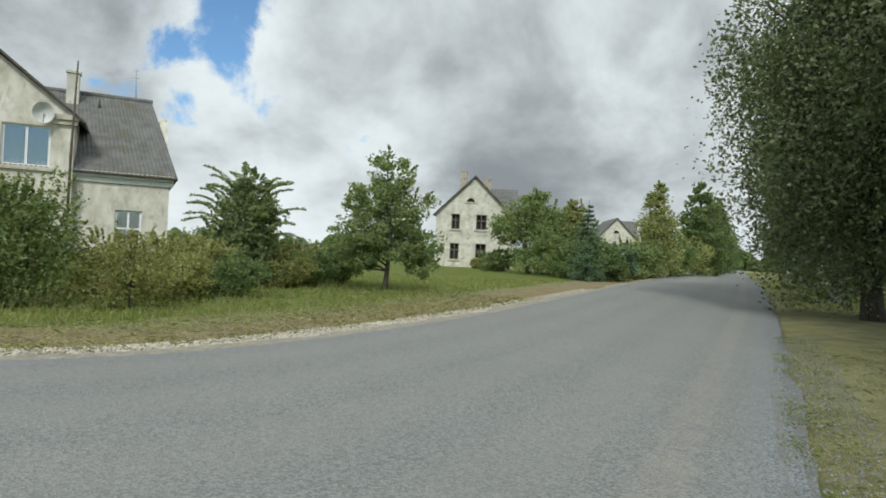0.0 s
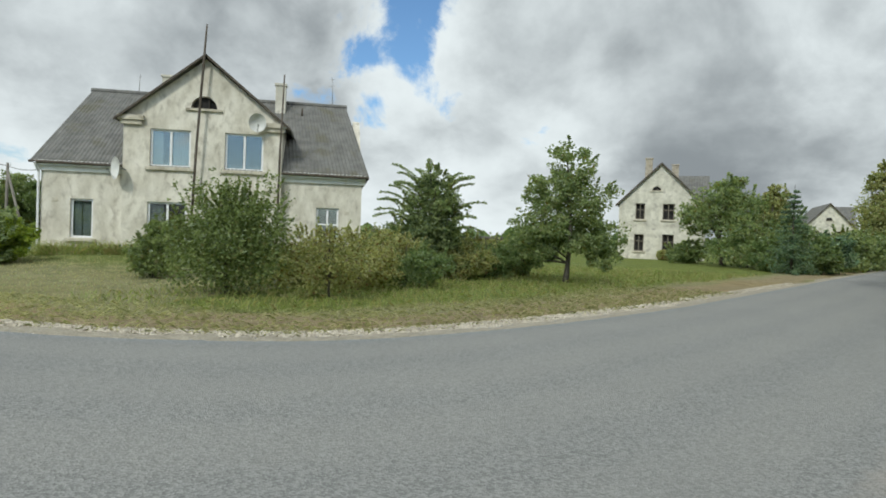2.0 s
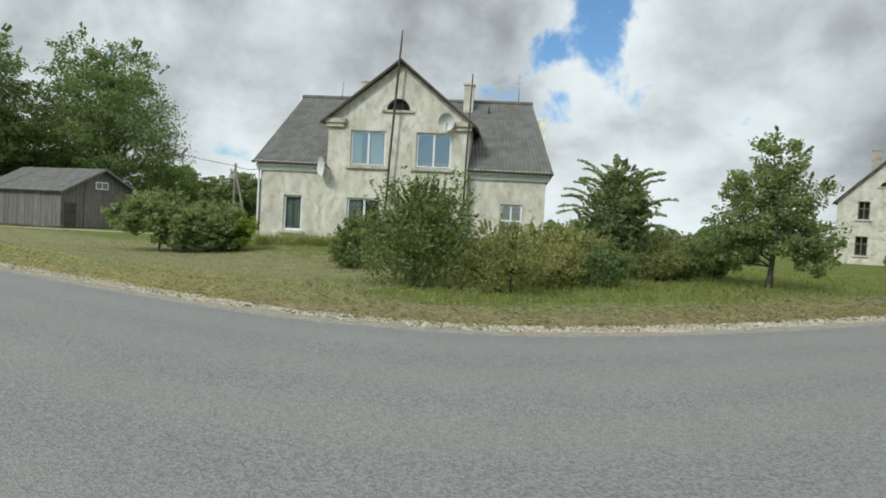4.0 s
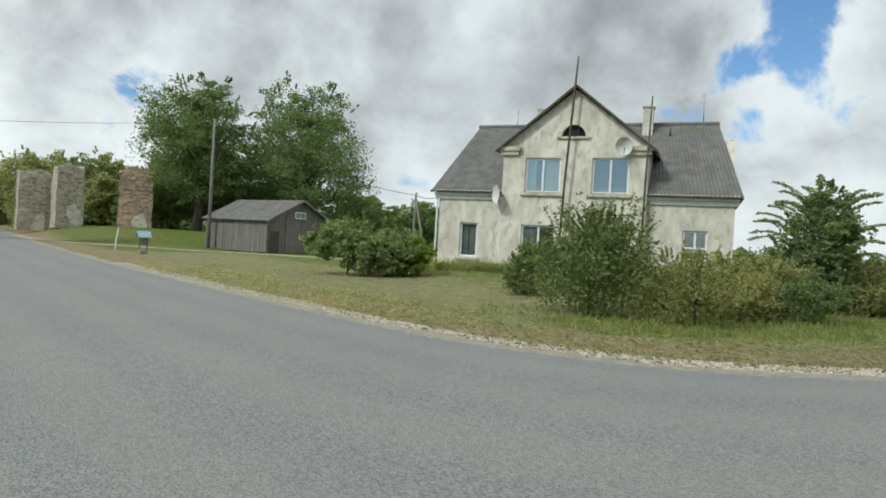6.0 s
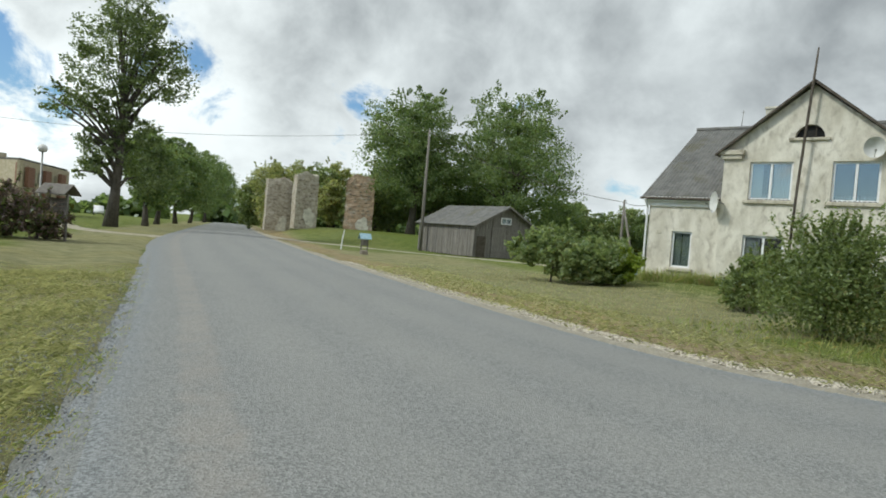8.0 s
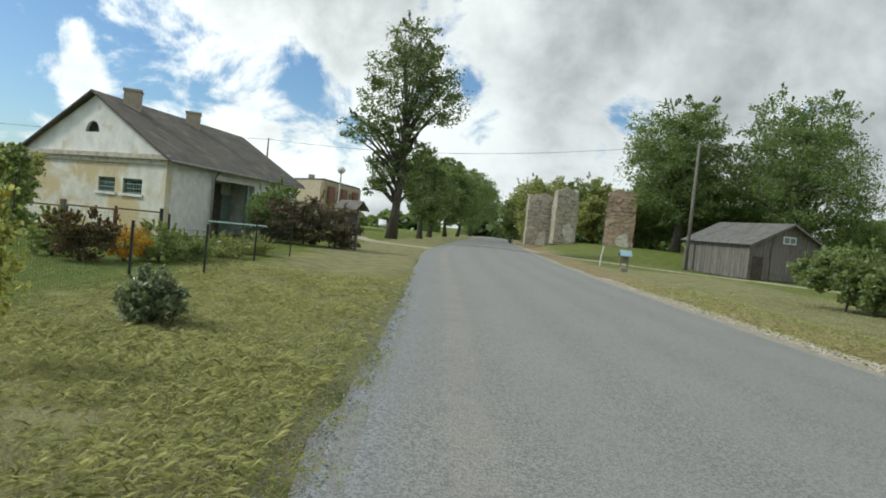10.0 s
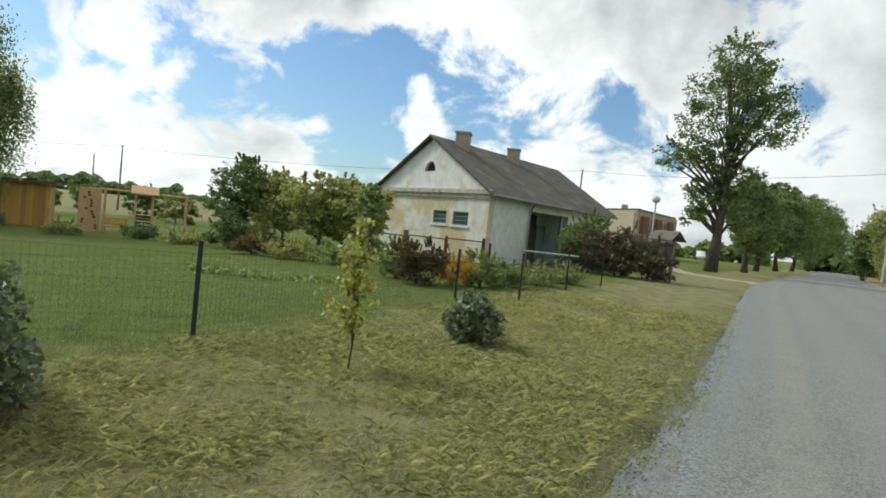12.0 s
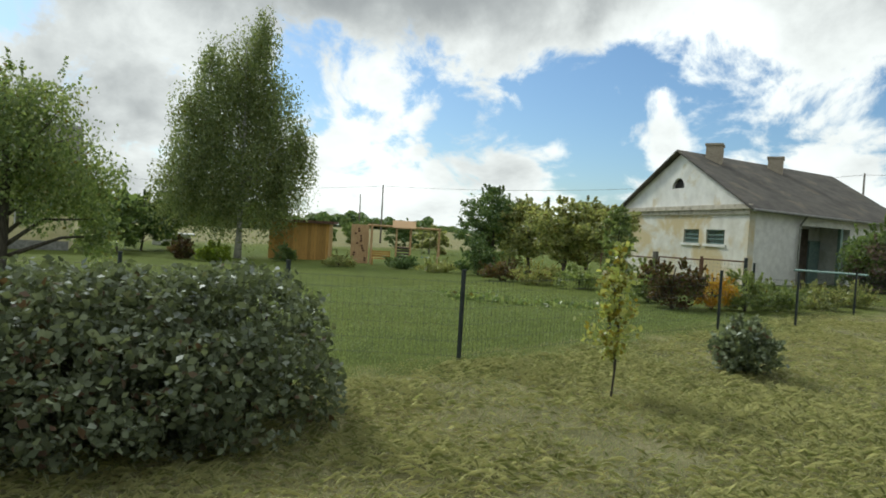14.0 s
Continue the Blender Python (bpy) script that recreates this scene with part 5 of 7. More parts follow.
# an empty house of the same kind, seen end on
def plain_house(name, origin, turn, width, length, eave, ridge, label, holes, arch, chims, cross=None, dead=True):
    m = Matrix.Translation(origin) @ Matrix.Rotation(radians(turn), 4, "Z")
    h = empty(name, m, label, "house")
    bm = bmesh.new()
    wall_with_holes(bm, 0, width, -0.6, eave, holes, 0, 0.4)
    part("wall", bm, plaster_old, h)
    bm = bmesh.new()
    gable_face(bm, 0, width, eave + 0.002, width / 2, ridge, 0, 0.4, arch)
    part("gable_wall", bm, plaster_old, h)
    arch_glass(h, *arch, 0, 1)
    for q in ((0, 0.4, 0.401, length), (width - 0.4, width, 0.401, length), (0.401, width - 0.401, length - 0.4, length)):
        part("wall", new_box(*q, -0.6, eave), plaster_old, h)
    bm = bmesh.new()
    prism(bm, [(0, length - 0.4, eave), (width, length - 0.4, eave), (width / 2, length - 0.4, ridge)], 0.4, (0, 1, 0))
    part("gable_wall", bm, plaster_old, h)
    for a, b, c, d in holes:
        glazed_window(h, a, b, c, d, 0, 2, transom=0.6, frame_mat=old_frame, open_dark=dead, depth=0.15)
    for s in (0, 1):
        e = -0.35 if not s else width + 0.35
        bm = bmesh.new()
        q = [(e, -0.3, eave - 0.25), (e, length + 0.3, eave - 0.25), (width / 2, length + 0.3, ridge + 0.08), (width / 2, -0.3, ridge + 0.08)]
        if not s:
            q = [q[1], q[0], q[3], q[2]]
        corrugated(bm, *q, 40)
        part("roof", bm, slate, h)
        bm = bmesh.new()
        prism(bm, [(e, -0.32, eave - 0.42), (width / 2, -0.32, ridge - 0.1), (width / 2, -0.32, ridge + 0.1), (e, -0.32, eave - 0.22)], 0.04, (0, 1, 0))
        part("barge_board", bm, dark_wood, h)
    if cross:
        y0, y1, top = cross
        ym = (y0 + y1) / 2
        bm = bmesh.new()
        prism(bm, [(width + 0.5, y0, -0.6), (width + 0.5, y1, -0.6), (width + 0.5, y1, eave + 0.6), (width + 0.5, ym, top), (width + 0.5, y0, eave + 0.6)], 0.35, (-1, 0, 0))
        box(bm, width + 0.003, width + 0.15, y0 + 0.01, y1 - 0.01, -0.6, eave + 0.6)
        part("gable_wall", bm, plaster_old, h)
        for s in (0, 1):
            ye = y0 - 0.3 if not s else y1 + 0.3
            q = [(width / 2, ye, eave + 0.35), (width + 0.8, ye, eave + 0.35), (width + 0.8, ym, top + 0.1), (width / 2, ym, top + 0.1)]
            if s:
                q = [q[1], q[0], q[3], q[2]]
            bm = bmesh.new()
            corrugated(bm, *q, 18)
            part("gable_roof", bm, slate, h)
    part("plinth", new_box(0.003, width - 0.003, -0.06, -0.003, -0.6, 0.35), plaster_old, h)
    for cx, cy, ch in chims:
        chimney(m @ Matrix.Translation((cx, cy, ridge)), 0.7, 0.7, ch, "yellowed brick chimney on the empty house")
    return h


plain_house("house", (-0.85, 68.6, 0.05), -4, 7.9, 14.0, 5.6, 9.55, "abandoned two-storey plaster house with empty window openings",
            [(1.55, 2.5, 0.75, 2.45), (4.25, 5.35, 0.65, 2.5), (1.6, 2.5, 3.95, 5.55), (4.2, 5.3, 3.95, 5.55)], (3.55, 6.85, 0.42), [(2.6, 3, 0.9), (5.2, 4.5, 0.4)], (4.4, 9.8, 8.9))
plain_house("house", (26.0, 112, 0.05), -4, 7.5, 14.0, 4.6, 8.6, "white plaster house with a grey roof further along the road",
            [(1.4, 2.4, 3.2, 4.4), (4.4, 5.4, 3.2, 4.4)], (3.7, 6.0, 0.5), [], (3.5, 9, 8.4))

# ---------------------------------------------------------------- barn
def build_barn():
    fl, fr, bl = Vector((-46.0, 24.2)), Vector((-47.2, 30.6)), Vector((-55.0, 24.0))
    turn = math.atan2(fr.y - fl.y, fr.x - fl.x)
    w, l = (fr - fl).length, 8.0
    m = Matrix.Translation((fl.x, fl.y, gz(-50, 26) - 0.02)) @ Matrix.Rotation(turn, 4, "Z")
    b = empty("barn", m, "low barn of weathered grey boards with a shallow pitched roof", "barn")
    rng = random.Random(4)
    ev, ap = 2.75, 4.35
    part("frame", new_box(0.06, w - 0.06, 0.06, l - 0.06, 0.0, ev - 0.05), dark_wood, b)
    # front and side boards
    bw = 0.17
    n = int(w / bw)
    for i in range(n):
        u = i * w / n
        top = ev + (ap - ev) * (1 - abs((u + bw / 2) - w / 2) / (w / 2)) - 0.1
        part("board", new_box(u + 0.006, u + w / n - 0.006, -0.02 - rng.random() * 0.015, 0.03, 0.02 + rng.random() * 0.06, top), old_wood, b)
    n = int(l / bw)
    for i in range(n):
        u = i * l / n
        part("board", new_box(-0.02 - rng.random() * 0.015, 0.03, u + 0.006, u + l / n - 0.006, 0.02 + rng.random() * 0.08, ev - 0.05), old_wood, b)
    for y0, y1 in ((0.06, 0.1), (l - 0.1, l - 0.06)):
        bm = bmesh.new()
        prism(bm, [(0.1, y0, ev - 0.04), (w - 0.1, y0, ev - 0.04), (w / 2, y0, ap - 0.15)], y1 - y0, (0, 1, 0))
        part("gable_backing", bm, dark_wood, b)
    # doors: two leaves of boards with battens
    for a, c in ((1.75, 3.3), (3.32, 5.2)):
        d = part("door", new_box(a, c, -0.09, -0.045, 0.08, 2.55, 0.006), old_wood, b)
        for z in (0.45, 2.1):
            part("batten", new_box(a + 0.05, c - 0.05, -0.115, -0.092, z, z + 0.12), old_wood, d)
    part("door", new_box(0.25, 1.15, -0.085, -0.045, 0.05, 1.75, 0.006), dark_wood, b, "small dark side door")
    part("notice", new_box(4.45, 4.65, -0.125, -0.095, 1.2, 1.38), pvc, b, "small white notice")
    win = part("window", new_box(2.65, 3.75, -0.10, -0.045, 2.85, 3.4), pvc, b, "small pale-framed attic window")
    for a in (2.74, 3.24):
        part("pane", new_box(a, a + 0.42, -0.115, -0.102, 2.93, 3.32), glass, win)
    for s in (0, 1):
        e = -0.35 if not s else w + 0.35
        q = [(e, -0.45, ev - 0.22), (e, l + 0.3, ev - 0.22), (w / 2, l + 0.3, ap), (w / 2, -0.45, ap)]
        if not s:
            q = [q[1], q[0], q[3], q[2]]
        bm = bmesh.new()
        corrugated(bm, *q, 44, 0.03)
        part("roof", bm, slate, b)
        bm = bmesh.new()
        prism(bm, [(e, -0.47, ev - 0.36), (w / 2, -0.47, ap - 0.14), (w / 2, -0.47, ap + 0.03), (e, -0.47, ev - 0.19)], 0.035, (0, 1, 0))
        part("barge_board", bm, old_wood, b)


build_barn()


# ---------------------------------------------------------------- ruin
def ruin_pillar(az, d, w, h, seed, red):
    x, y = polar(az, d)
    rng = np.random.default_rng(seed)
    root = empty("ruined_pillar", Matrix.Translation((x, y, gz(x, y) - 0.1)) @ Matrix.Rotation(radians(90 - az - 90 + 8 * (seed % 3)), 4, "Z"), "crumbling pillar of plastered stone and brick from a ruined building", "ruin", "ruined pillars")
    bm = bmesh.new()
    nz, na = 40, 44
    rings = []
    for j in range(nz + 1):
        z = h * j / nz
        ring = []
        for i in range(na):
            a = 2 * math.pi * i / na
            sx = max(min(math.cos(a) * 1.9, 1), -1) * w / 2
            sy = max(min(math.sin(a) * 1.9, 1), -1) * w * 0.34
            p = Vector((math.cos(a), math.sin(a), 0))
            k = 1 + 0.10 * noise.noise(Vector((p.x * 2, p.y * 2, z * 0.55 + seed * 9))) + 0.05 * noise.noise(Vector((p.x * 7, p.y * 7, z * 2.6 + seed * 5))) + 0.012 * rng.normal() - 0.05 * (z / h) ** 3
            top = 0.0
            if j > nz - 8:
                top = (j - nz + 8) / 8 * (0.75 * noise.noise(Vector((sx * 0.9, sy * 0.9, seed * 3.3))) - 0.25 * abs(sx) / w + 0.08 * rng.normal())
            ring.append(bm.verts.new((sx * k, sy * k, z + top)))
        rings.append(ring)
    for r0, r1 in zip(rings, rings[1:]):
        for i in range(na):
            bm.faces.new((r0[i], r0[(i + 1) % na], r1[(i + 1) % na], r1[i]))
    bm.faces.new(rings[-1])
    part("core", bm, ruin_red if red else ruin_grey, root)
    # courses of stone that stand proud where the plaster is gone
    for i in range(64):
        z = 0.15 + (h - 0.7) * (i // 5 + rng.uniform(-0.2, 0.2)) / 13
        u = (-0.36 + 0.18 * (i % 5) + rng.uniform(-0.05, 0.05)) * w
        sx, sz = rng.uniform(0.2, 0.42), rng.uniform(0.10, 0.2)
        if rng.random() < 0.75:
            part("stone", new_box(u - sx / 2, u + sx / 2, -w * 0.355, -w * 0.30, z, z + sz, 0.02), ruin_stone, root)
    for i in range(3 if red else 2):
        z, u = rng.uniform(0.2, h * 0.34), rng.uniform(0.02, 0.26) * w
        k = 15
        s = rng.uniform(0.55, 0.95)
        edge = [(u + s * rng.uniform(0.75, 1.1) * math.cos(2 * math.pi * q / k) * 0.75, -w * 0.362 - 0.004 * i, max(0.02, z + s * rng.uniform(0.8, 1.25) * math.sin(2 * math.pi * q / k))) for q in range(k)]
        bm = bmesh.new()
        prism(bm, edge, 0.08, (0, 1, 0))
        part("plaster_patch", bm, plaster_old, root)
    return root


ruin_grey = material("ruin_masonry", (0.28, 0.245, 0.19), (0.55, 0.50, 0.41), 2.6, 0.95, 0.9, 18, 0.5, stain=(0.52, 0.48, 0.41), stain_scale=0.9)
ruin_red = material("ruin_brick", (0.30, 0.20, 0.13), (0.52, 0.40, 0.30), 2.6, 0.95, 0.9, 18, 0.5, stain=(0.46, 0.41, 0.34), stain_scale=0.9)
ruin_stone = material("ruin_stone", (0.22, 0.19, 0.15), (0.44, 0.385, 0.31), 6, 0.95, 0.6, 20, 0.5, per="object")
ruin_pillar(-79.4, 82, 2.9, 6.4, 1, False)
ruin_pillar(-77.2, 80, 2.6, 6.7, 2, False)
ruin_pillar(-72.5, 80, 3.3, 6.5, 3, True)


# ---------------------------------------------------------------- workshop by the road
def build_workshop():
    o, u, w = Vector((-29.9, -11.4)), Vector((-0.97, 0.22)).normalized(), Vector((-0.52, -0.85)).normalized()
    W, L = 11.8, 14.6
    base = gz(-34, -14) - 0.05
    root = empty("workshop", Matrix.Translation((o.x, o.y, base)), "low whitewashed workshop with peeling ochre patches and a dark pitched roof", "building")

    def tr(bm):
        # plan coordinates: x along the gable front from the corner, y back along the side
        for v in bm.verts:
            p = w * v.co.x + u * v.co.y
            v.co = Vector((p.x, p.y, v.co.z))
        return bm

    ev, ap = 3.75, 6.55
    bm = bmesh.new()
    wall_with_holes(bm, 0, W, -0.8, ev, [(1.65, 3.05, 1.90, 2.60), (3.65, 4.95, 1.90, 2.60)], 0, 0.45)
    part("wall", tr(bm), ochre_wall, root)
    bm = bmesh.new()
    gable_face(bm, 0, W, ev + 0.002, 5.7, ap, 0, 0.45, (5.75, 4.75, 0.55))
    part("gable_wall", tr(bm), whitewash, root)
    # the dark of the attic is put into this half-round panel's colour
    bm = bmesh.new()
    prism(bm, [(a, 0.2, z) for a, z in arch_points(5.75, 4.75, 0.54)], 0.03, (0, 1, 0))
    part("attic_window", tr(bm), near_black, root)
    bm = bmesh.new()
    box(bm, -0.10, W + 0.1, -0.12, -0.003, ev - 0.42, ev - 0.2), box(bm, -0.16, W + 0.16, -0.24, -0.003, ev - 0.198, ev + 0.02)
    part("cornice", tr(bm), cornice_mat, root)
    for a, b in ((1.65, 3.05), (3.65, 4.95)):
        wnd = part("window", tr(new_box(a + 0.02, b - 0.02, 0.2, 0.22, 1.92, 2.58)), glass, root)
        bm = bmesh.new()
        for i in range(7):
            c = a + 0.05 + (b - a - 0.1) * i / 6
            box(bm, c - 0.018, c + 0.018, 0.1, 0.13, 1.92, 2.58)
        for i in range(4):
            c = 1.94 + 0.62 * i / 3
            box(bm, a + 0.02, b - 0.02, 0.098, 0.128, c - 0.018, c + 0.018)
        part("grille", tr(bm), teal, wnd, "teal painted window grille")
        part("sill", tr(new_box(a - 0.15, b + 0.15, -0.1, 0.1, 1.78, 1.898)), whitewash, wnd)
    # the long side towards the road, with a recessed porch
    for q in ((0.0, 0.45, 0.451, 4.0, -0.8, ev), (0.0, 0.45, 8.6, L, -0.8, ev), (0.0, 0.45, 4.001, 8.599, 3.05, ev), (2.0, 2.3, 4.0, 8.6, -0.8, ev), (0.451, 2.0, 3.7, 4.0, -0.8, ev),
              (0.451, 2.0, 8.6, 8.9, -0.8, ev), (W - 0.45, W, 0.451, L, -0.8, ev), (0.451, W - 0.451, L - 0.4, L, -0.8, ev)):
        part("wall", tr(new_box(*q)), limewash, root)
    bm = bmesh.new()
    prism(bm, [(0, L - 0.4, ev + 0.003), (W, L - 0.4, ev + 0.003), (5.7, L - 0.4, ap)], 0.4, (0, 1, 0))
    part("gable_wall", tr(bm), whitewash, root)
    part("porch_wall", tr(new_box(1.9, 1.997, 4.05, 7.4, -0.5, 3.0)), dark_wood, root, "dark boarded porch wall")
    part("door", tr(new_box(1.85, 1.99, 7.5, 8.5, -0.5, 2.4)), teal, root, "teal painted porch door")
    part("porch_post", tr(new_box(0.1, 0.3, 7.9, 8.1, -0.6, 3.05)), teal, root)
    for s in (0, 1):
        e = -0.45 if not s else W + 0.45
        q = [(e, -0.35, ev - 0.28), (e, L + 0.3, ev - 0.28), (5.7, L + 0.3, ap + 0.12), (5.7, -0.35, ap + 0.12)]
        bm = bmesh.new()
        k = [Vector(p) for p in q]
        prism(bm, q, 0.1, (0, 0, 1))
        part("roof", tr(bm), tar, root)
    bm = bmesh.new()
    tube(bm, [(-0.5, -0.3, ev - 0.25), (-0.5, L + 0.3, ev - 0.3)], [0.07, 0.07], 8)
    part("gutter", tr(bm), metal_grey, root)
    bm = bmesh.new()
    tube(bm, [(-0.5, 3.9, ev - 0.3), (-0.12, 3.9, ev - 0.7), (-0.12, 3.9, -0.5)], [0.06] * 3, 8)
    part("downpipe", tr(bm), metal_grey, root)
    for y, z in ((2.1, 0.95), (7.7, 0.85)):
        p = w * 5.0 + u * y
        chimney(Matrix.Translation((o.x + p.x, o.y + p.y, base + ap - 0.25)) @ Matrix.Rotation(0.3, 4, "Z"), 0.95, 0.8, z, "square brown chimney on the workshop roof", brick_dark)


limewash = material("limewash", (0.66, 0.66, 0.64), (0.84, 0.84, 0.82), 3, 0.9, 0.25, 30, 0.3, stain=(0.56, 0.54, 0.47), stain_scale=0.8, stain_at=(0.58, 0.75))
ochre_wall = material("ochre_limewash", (0.62, 0.60, 0.53), (0.80, 0.79, 0.73), 1.6, 0.92, 0.35, 40, 0.3, stain=(0.60, 0.50, 0.30), stain_scale=0.42, stain_at=(0.42, 0.56))
teal = material("teal_paint", (0.16, 0.26, 0.24), (0.25, 0.36, 0.33), 6, 0.6, 0.15, 40, 0.3)
brick_dark = material("brown_brick", (0.30, 0.26, 0.20), (0.48, 0.42, 0.33), 6, 0.92, 0.5, 30, 0.5)
build_workshop()

# ---------------------------------------------------------------- posts, fences and small things
pole_wood = material("grey_pole_wood", (0.12, 0.11, 0.095), (0.27, 0.25, 0.22), 4, 0.92, 0.5, 30, 0.4, stretch=(5, 5, 0.4))
post_paint = material("dark_green_paint", (0.014, 0.022, 0.024), (0.03, 0.042, 0.044), 8, 0.5, 0.05, 50, 0.2)
rust = material("rusty_iron", (0.10, 0.055, 0.035), (0.22, 0.12, 0.075), 9, 0.85, 0.3, 50, 0.4)
blue_paint = material("pale_blue_paint", (0.22, 0.36, 0.44), (0.34, 0.48, 0.55), 9, 0.6, 0.1, 50, 0.3)
honey_wood = material("honey_boards", (0.46, 0.25, 0.06), (0.66, 0.40, 0.12), 4, 0.7, 0.3, 30, 0.4, stretch=(6, 6, 0.5), per="object")
new_wood = material("new_timber", (0.44, 0.27, 0.13), (0.62, 0.42, 0.24), 5, 0.75, 0.3, 30, 0.4, stretch=(5, 5, 0.5))
shed_roof = material("brown_felt", (0.10, 0.055, 0.04), (0.17, 0.095, 0.07), 4, 0.9, 0.3, 40, 0.4)
yellow_wall = material("yellow_render", (0.58, 0.52, 0.28), (0.72, 0.66, 0.40), 2, 0.9, 0.2, 50, 0.3)
block_wall = material("beige_brickwork", (0.38, 0.32, 0.22), (0.55, 0.48, 0.36), 3, 0.92, 0.3, 30, 0.4)
red_wall = material("red_brown_brickwork", (0.20, 0.105, 0.07), (0.32, 0.17, 0.12), 4, 0.92, 0.3, 30, 0.4)
flower_mat = leaf_material("flowers", (0.42, 0.22, 0.03), (0.60, 0.40, 0.07))
leaf_red = leaf_material("leaves_red", (0.075, 0.05, 0.03), (0.19, 0.12, 0.07), (0.13, 0.16, 0.05), 0.25)
leaf_bright = leaf_material("leaves_yellow_green", (0.13, 0.19, 0.03), (0.30, 0.36, 0.07))


def utility_pole(az, d, h, r, label, insul=2):
    x, y = polar(az, d)
    z = gz(x, y)
    root = empty("utility_pole", Matrix.Translation((x, y, z)), label, "utility pole", "utility poles")
    bm = bmesh.new()
    tube(bm, [(0, 0, -0.3), (0, 0, h * 0.5), (0.03, 0, h)], [r, r * 0.85, r * 0.65], 10)
    part("pole", bm, pole_wood, root, smooth=True)
    for i in range(insul):
        bm = bmesh.new()
        tube(bm, [(0.08, 0, h - 0.2 - 0.35 * i), (0.2, 0, h - 0.2 - 0.35 * i), (0.2, 0, h - 0.05 - 0.35 * i)], [0.015, 0.015, 0.03], 6)
        part("insulator", bm, pvc, root)
    return Vector((x, y, z + h - 0.15))


def wire(a, b, sag, label="thin overhead wire between poles", r=0.016):
    a, b = Vector(a), Vector(b)
    bm = bmesh.new()
    pts = [a.lerp(b, t / 16) - Vector((0, 0, sag * 4 * (t / 16) * (1 - t / 16))) for t in range(17)]
    tube(bm, pts, [r] * 17, 5)
    ob = finish("overhead_wire", bm, dark_wood)
    return tagged(ob, label, "wire", "overhead wires")


p1 = utility_pole(-66.9, 57, 10.6, 0.15, "tall grey wooden utility pole beside the barn")
p2 = utility_pole(-103.2, 74, 9.6, 0.13, "wooden utility pole behind the workshop")
p3 = utility_pole(-141.3, 88, 7.9, 0.13, "wooden utility pole in the field")
p4 = utility_pole(-143.2, 108, 7.4, 0.13, "distant wooden utility pole in the field")
p5 = utility_pole(-49.7, 39, 4.35, 0.09, "short grey wooden post behind the house corner", 1)
wire(p1, p2, 1.2)
wire(p1, p5, 0.8)
wire(p2, p3, 1.0)
wire(p3, (-30, -95, 6.2), 0.8)
wire(p5, hp(HL, 1.0, 3.8), 0.2)
x0, y0 = polar(-48.3, 37)
bm = bmesh.new()
top = p5 - Vector((0, 0, 0.2))
tube(bm, [Vector((x0, y0, 0)) - top, Vector((0, 0, 0))], [0.075, 0.06], 8)
root = empty("brace_pole", Matrix.Translation(top), "leaning wooden brace against a post", "pole")
part("pole", bm, pole_wood, root, smooth=True)


def well_box(az, d):
    """A little blue-roofed letter stand on a stone foot."""
    x, y = polar(az, d)
    root = empty("letter_box", Matrix.Translation((x, y, gz(x, y))) @ Matrix.Rotation(radians(-az + 15), 4, "Z"), "small wooden box with a pale blue pitched roof on a post", "letter box")
    part("foot", new_box(-0.22, 0.22, -0.2, 0.2, -0.1, 0.28, 0.06), ruin_stone, root)
    for u in (-0.2, 0.2):
        part("post", new_box(u - 0.035, u + 0.035, -0.035, 0.035, 0.28, 0.95), pole_wood, root)
    part("box", new_box(-0.16, 0.16, -0.14, 0.14, 0.55, 0.92, 0.01), pole_wood, root)
    for s in (-1, 1):
        bm = bmesh.new()
        prism(bm, [(-0.36, s * 0.34, 0.95), (0.36, s * 0.34, 0.95), (0.36, 0, 1.28), (-0.36, 0, 1.28)], 0.03, (0, 0, 1))
        part("roof", bm, blue_paint, root)


well_box(-71.8, 40.5)
x, y = polar(-73.8, 46)
root = empty("marker_post", Matrix.Translation((x, y, gz(x, y))), "thin leaning white marker post in the grass", "marker post")
bm = bmesh.new()
tube(bm, [(0, 0, -0.1), (0.02, 0.05, 0.7), (0.08, 0.14, 1.38)], [0.045, 0.045, 0.04], 8)
part("post", bm, pvc, root)


def notice_board():
    a, b = Vector(polar(-96.3, 33.2)), Vector(polar(-95.1, 32.6))
    m = (a + b) / 2
    turn = math.atan2(b.y - a.y, b.x - a.x)
    root = empty("notice_board", Matrix.Translation((m.x, m.y, gz(m.x, m.y))) @ Matrix.Rotation(turn, 4, "Z"), "wooden notice board under a small shingled roof", "notice board")
    w = (b - a).length / 2
    for u in (-w, w):
        part("post", new_box(u - 0.05, u + 0.05, -0.05, 0.05, -0.1, 2.05), pole_wood, root)
    for i in range(6):
        part("board", new_box(-w + 0.055, w - 0.055, -0.025, 0.025, 0.75 + i * 0.185, 0.92 + i * 0.185), old_wood, root)
    for s in (-1, 1):
        bm = bmesh.new()
        prism(bm, [(-w - 0.28, s * 0.5, 1.98), (w + 0.28, s * 0.5, 1.98), (w + 0.28, 0, 2.42), (-w - 0.28, 0, 2.42)], 0.05, (0, 0, 1))
        part("roof", bm, old_wood, root)


notice_board()


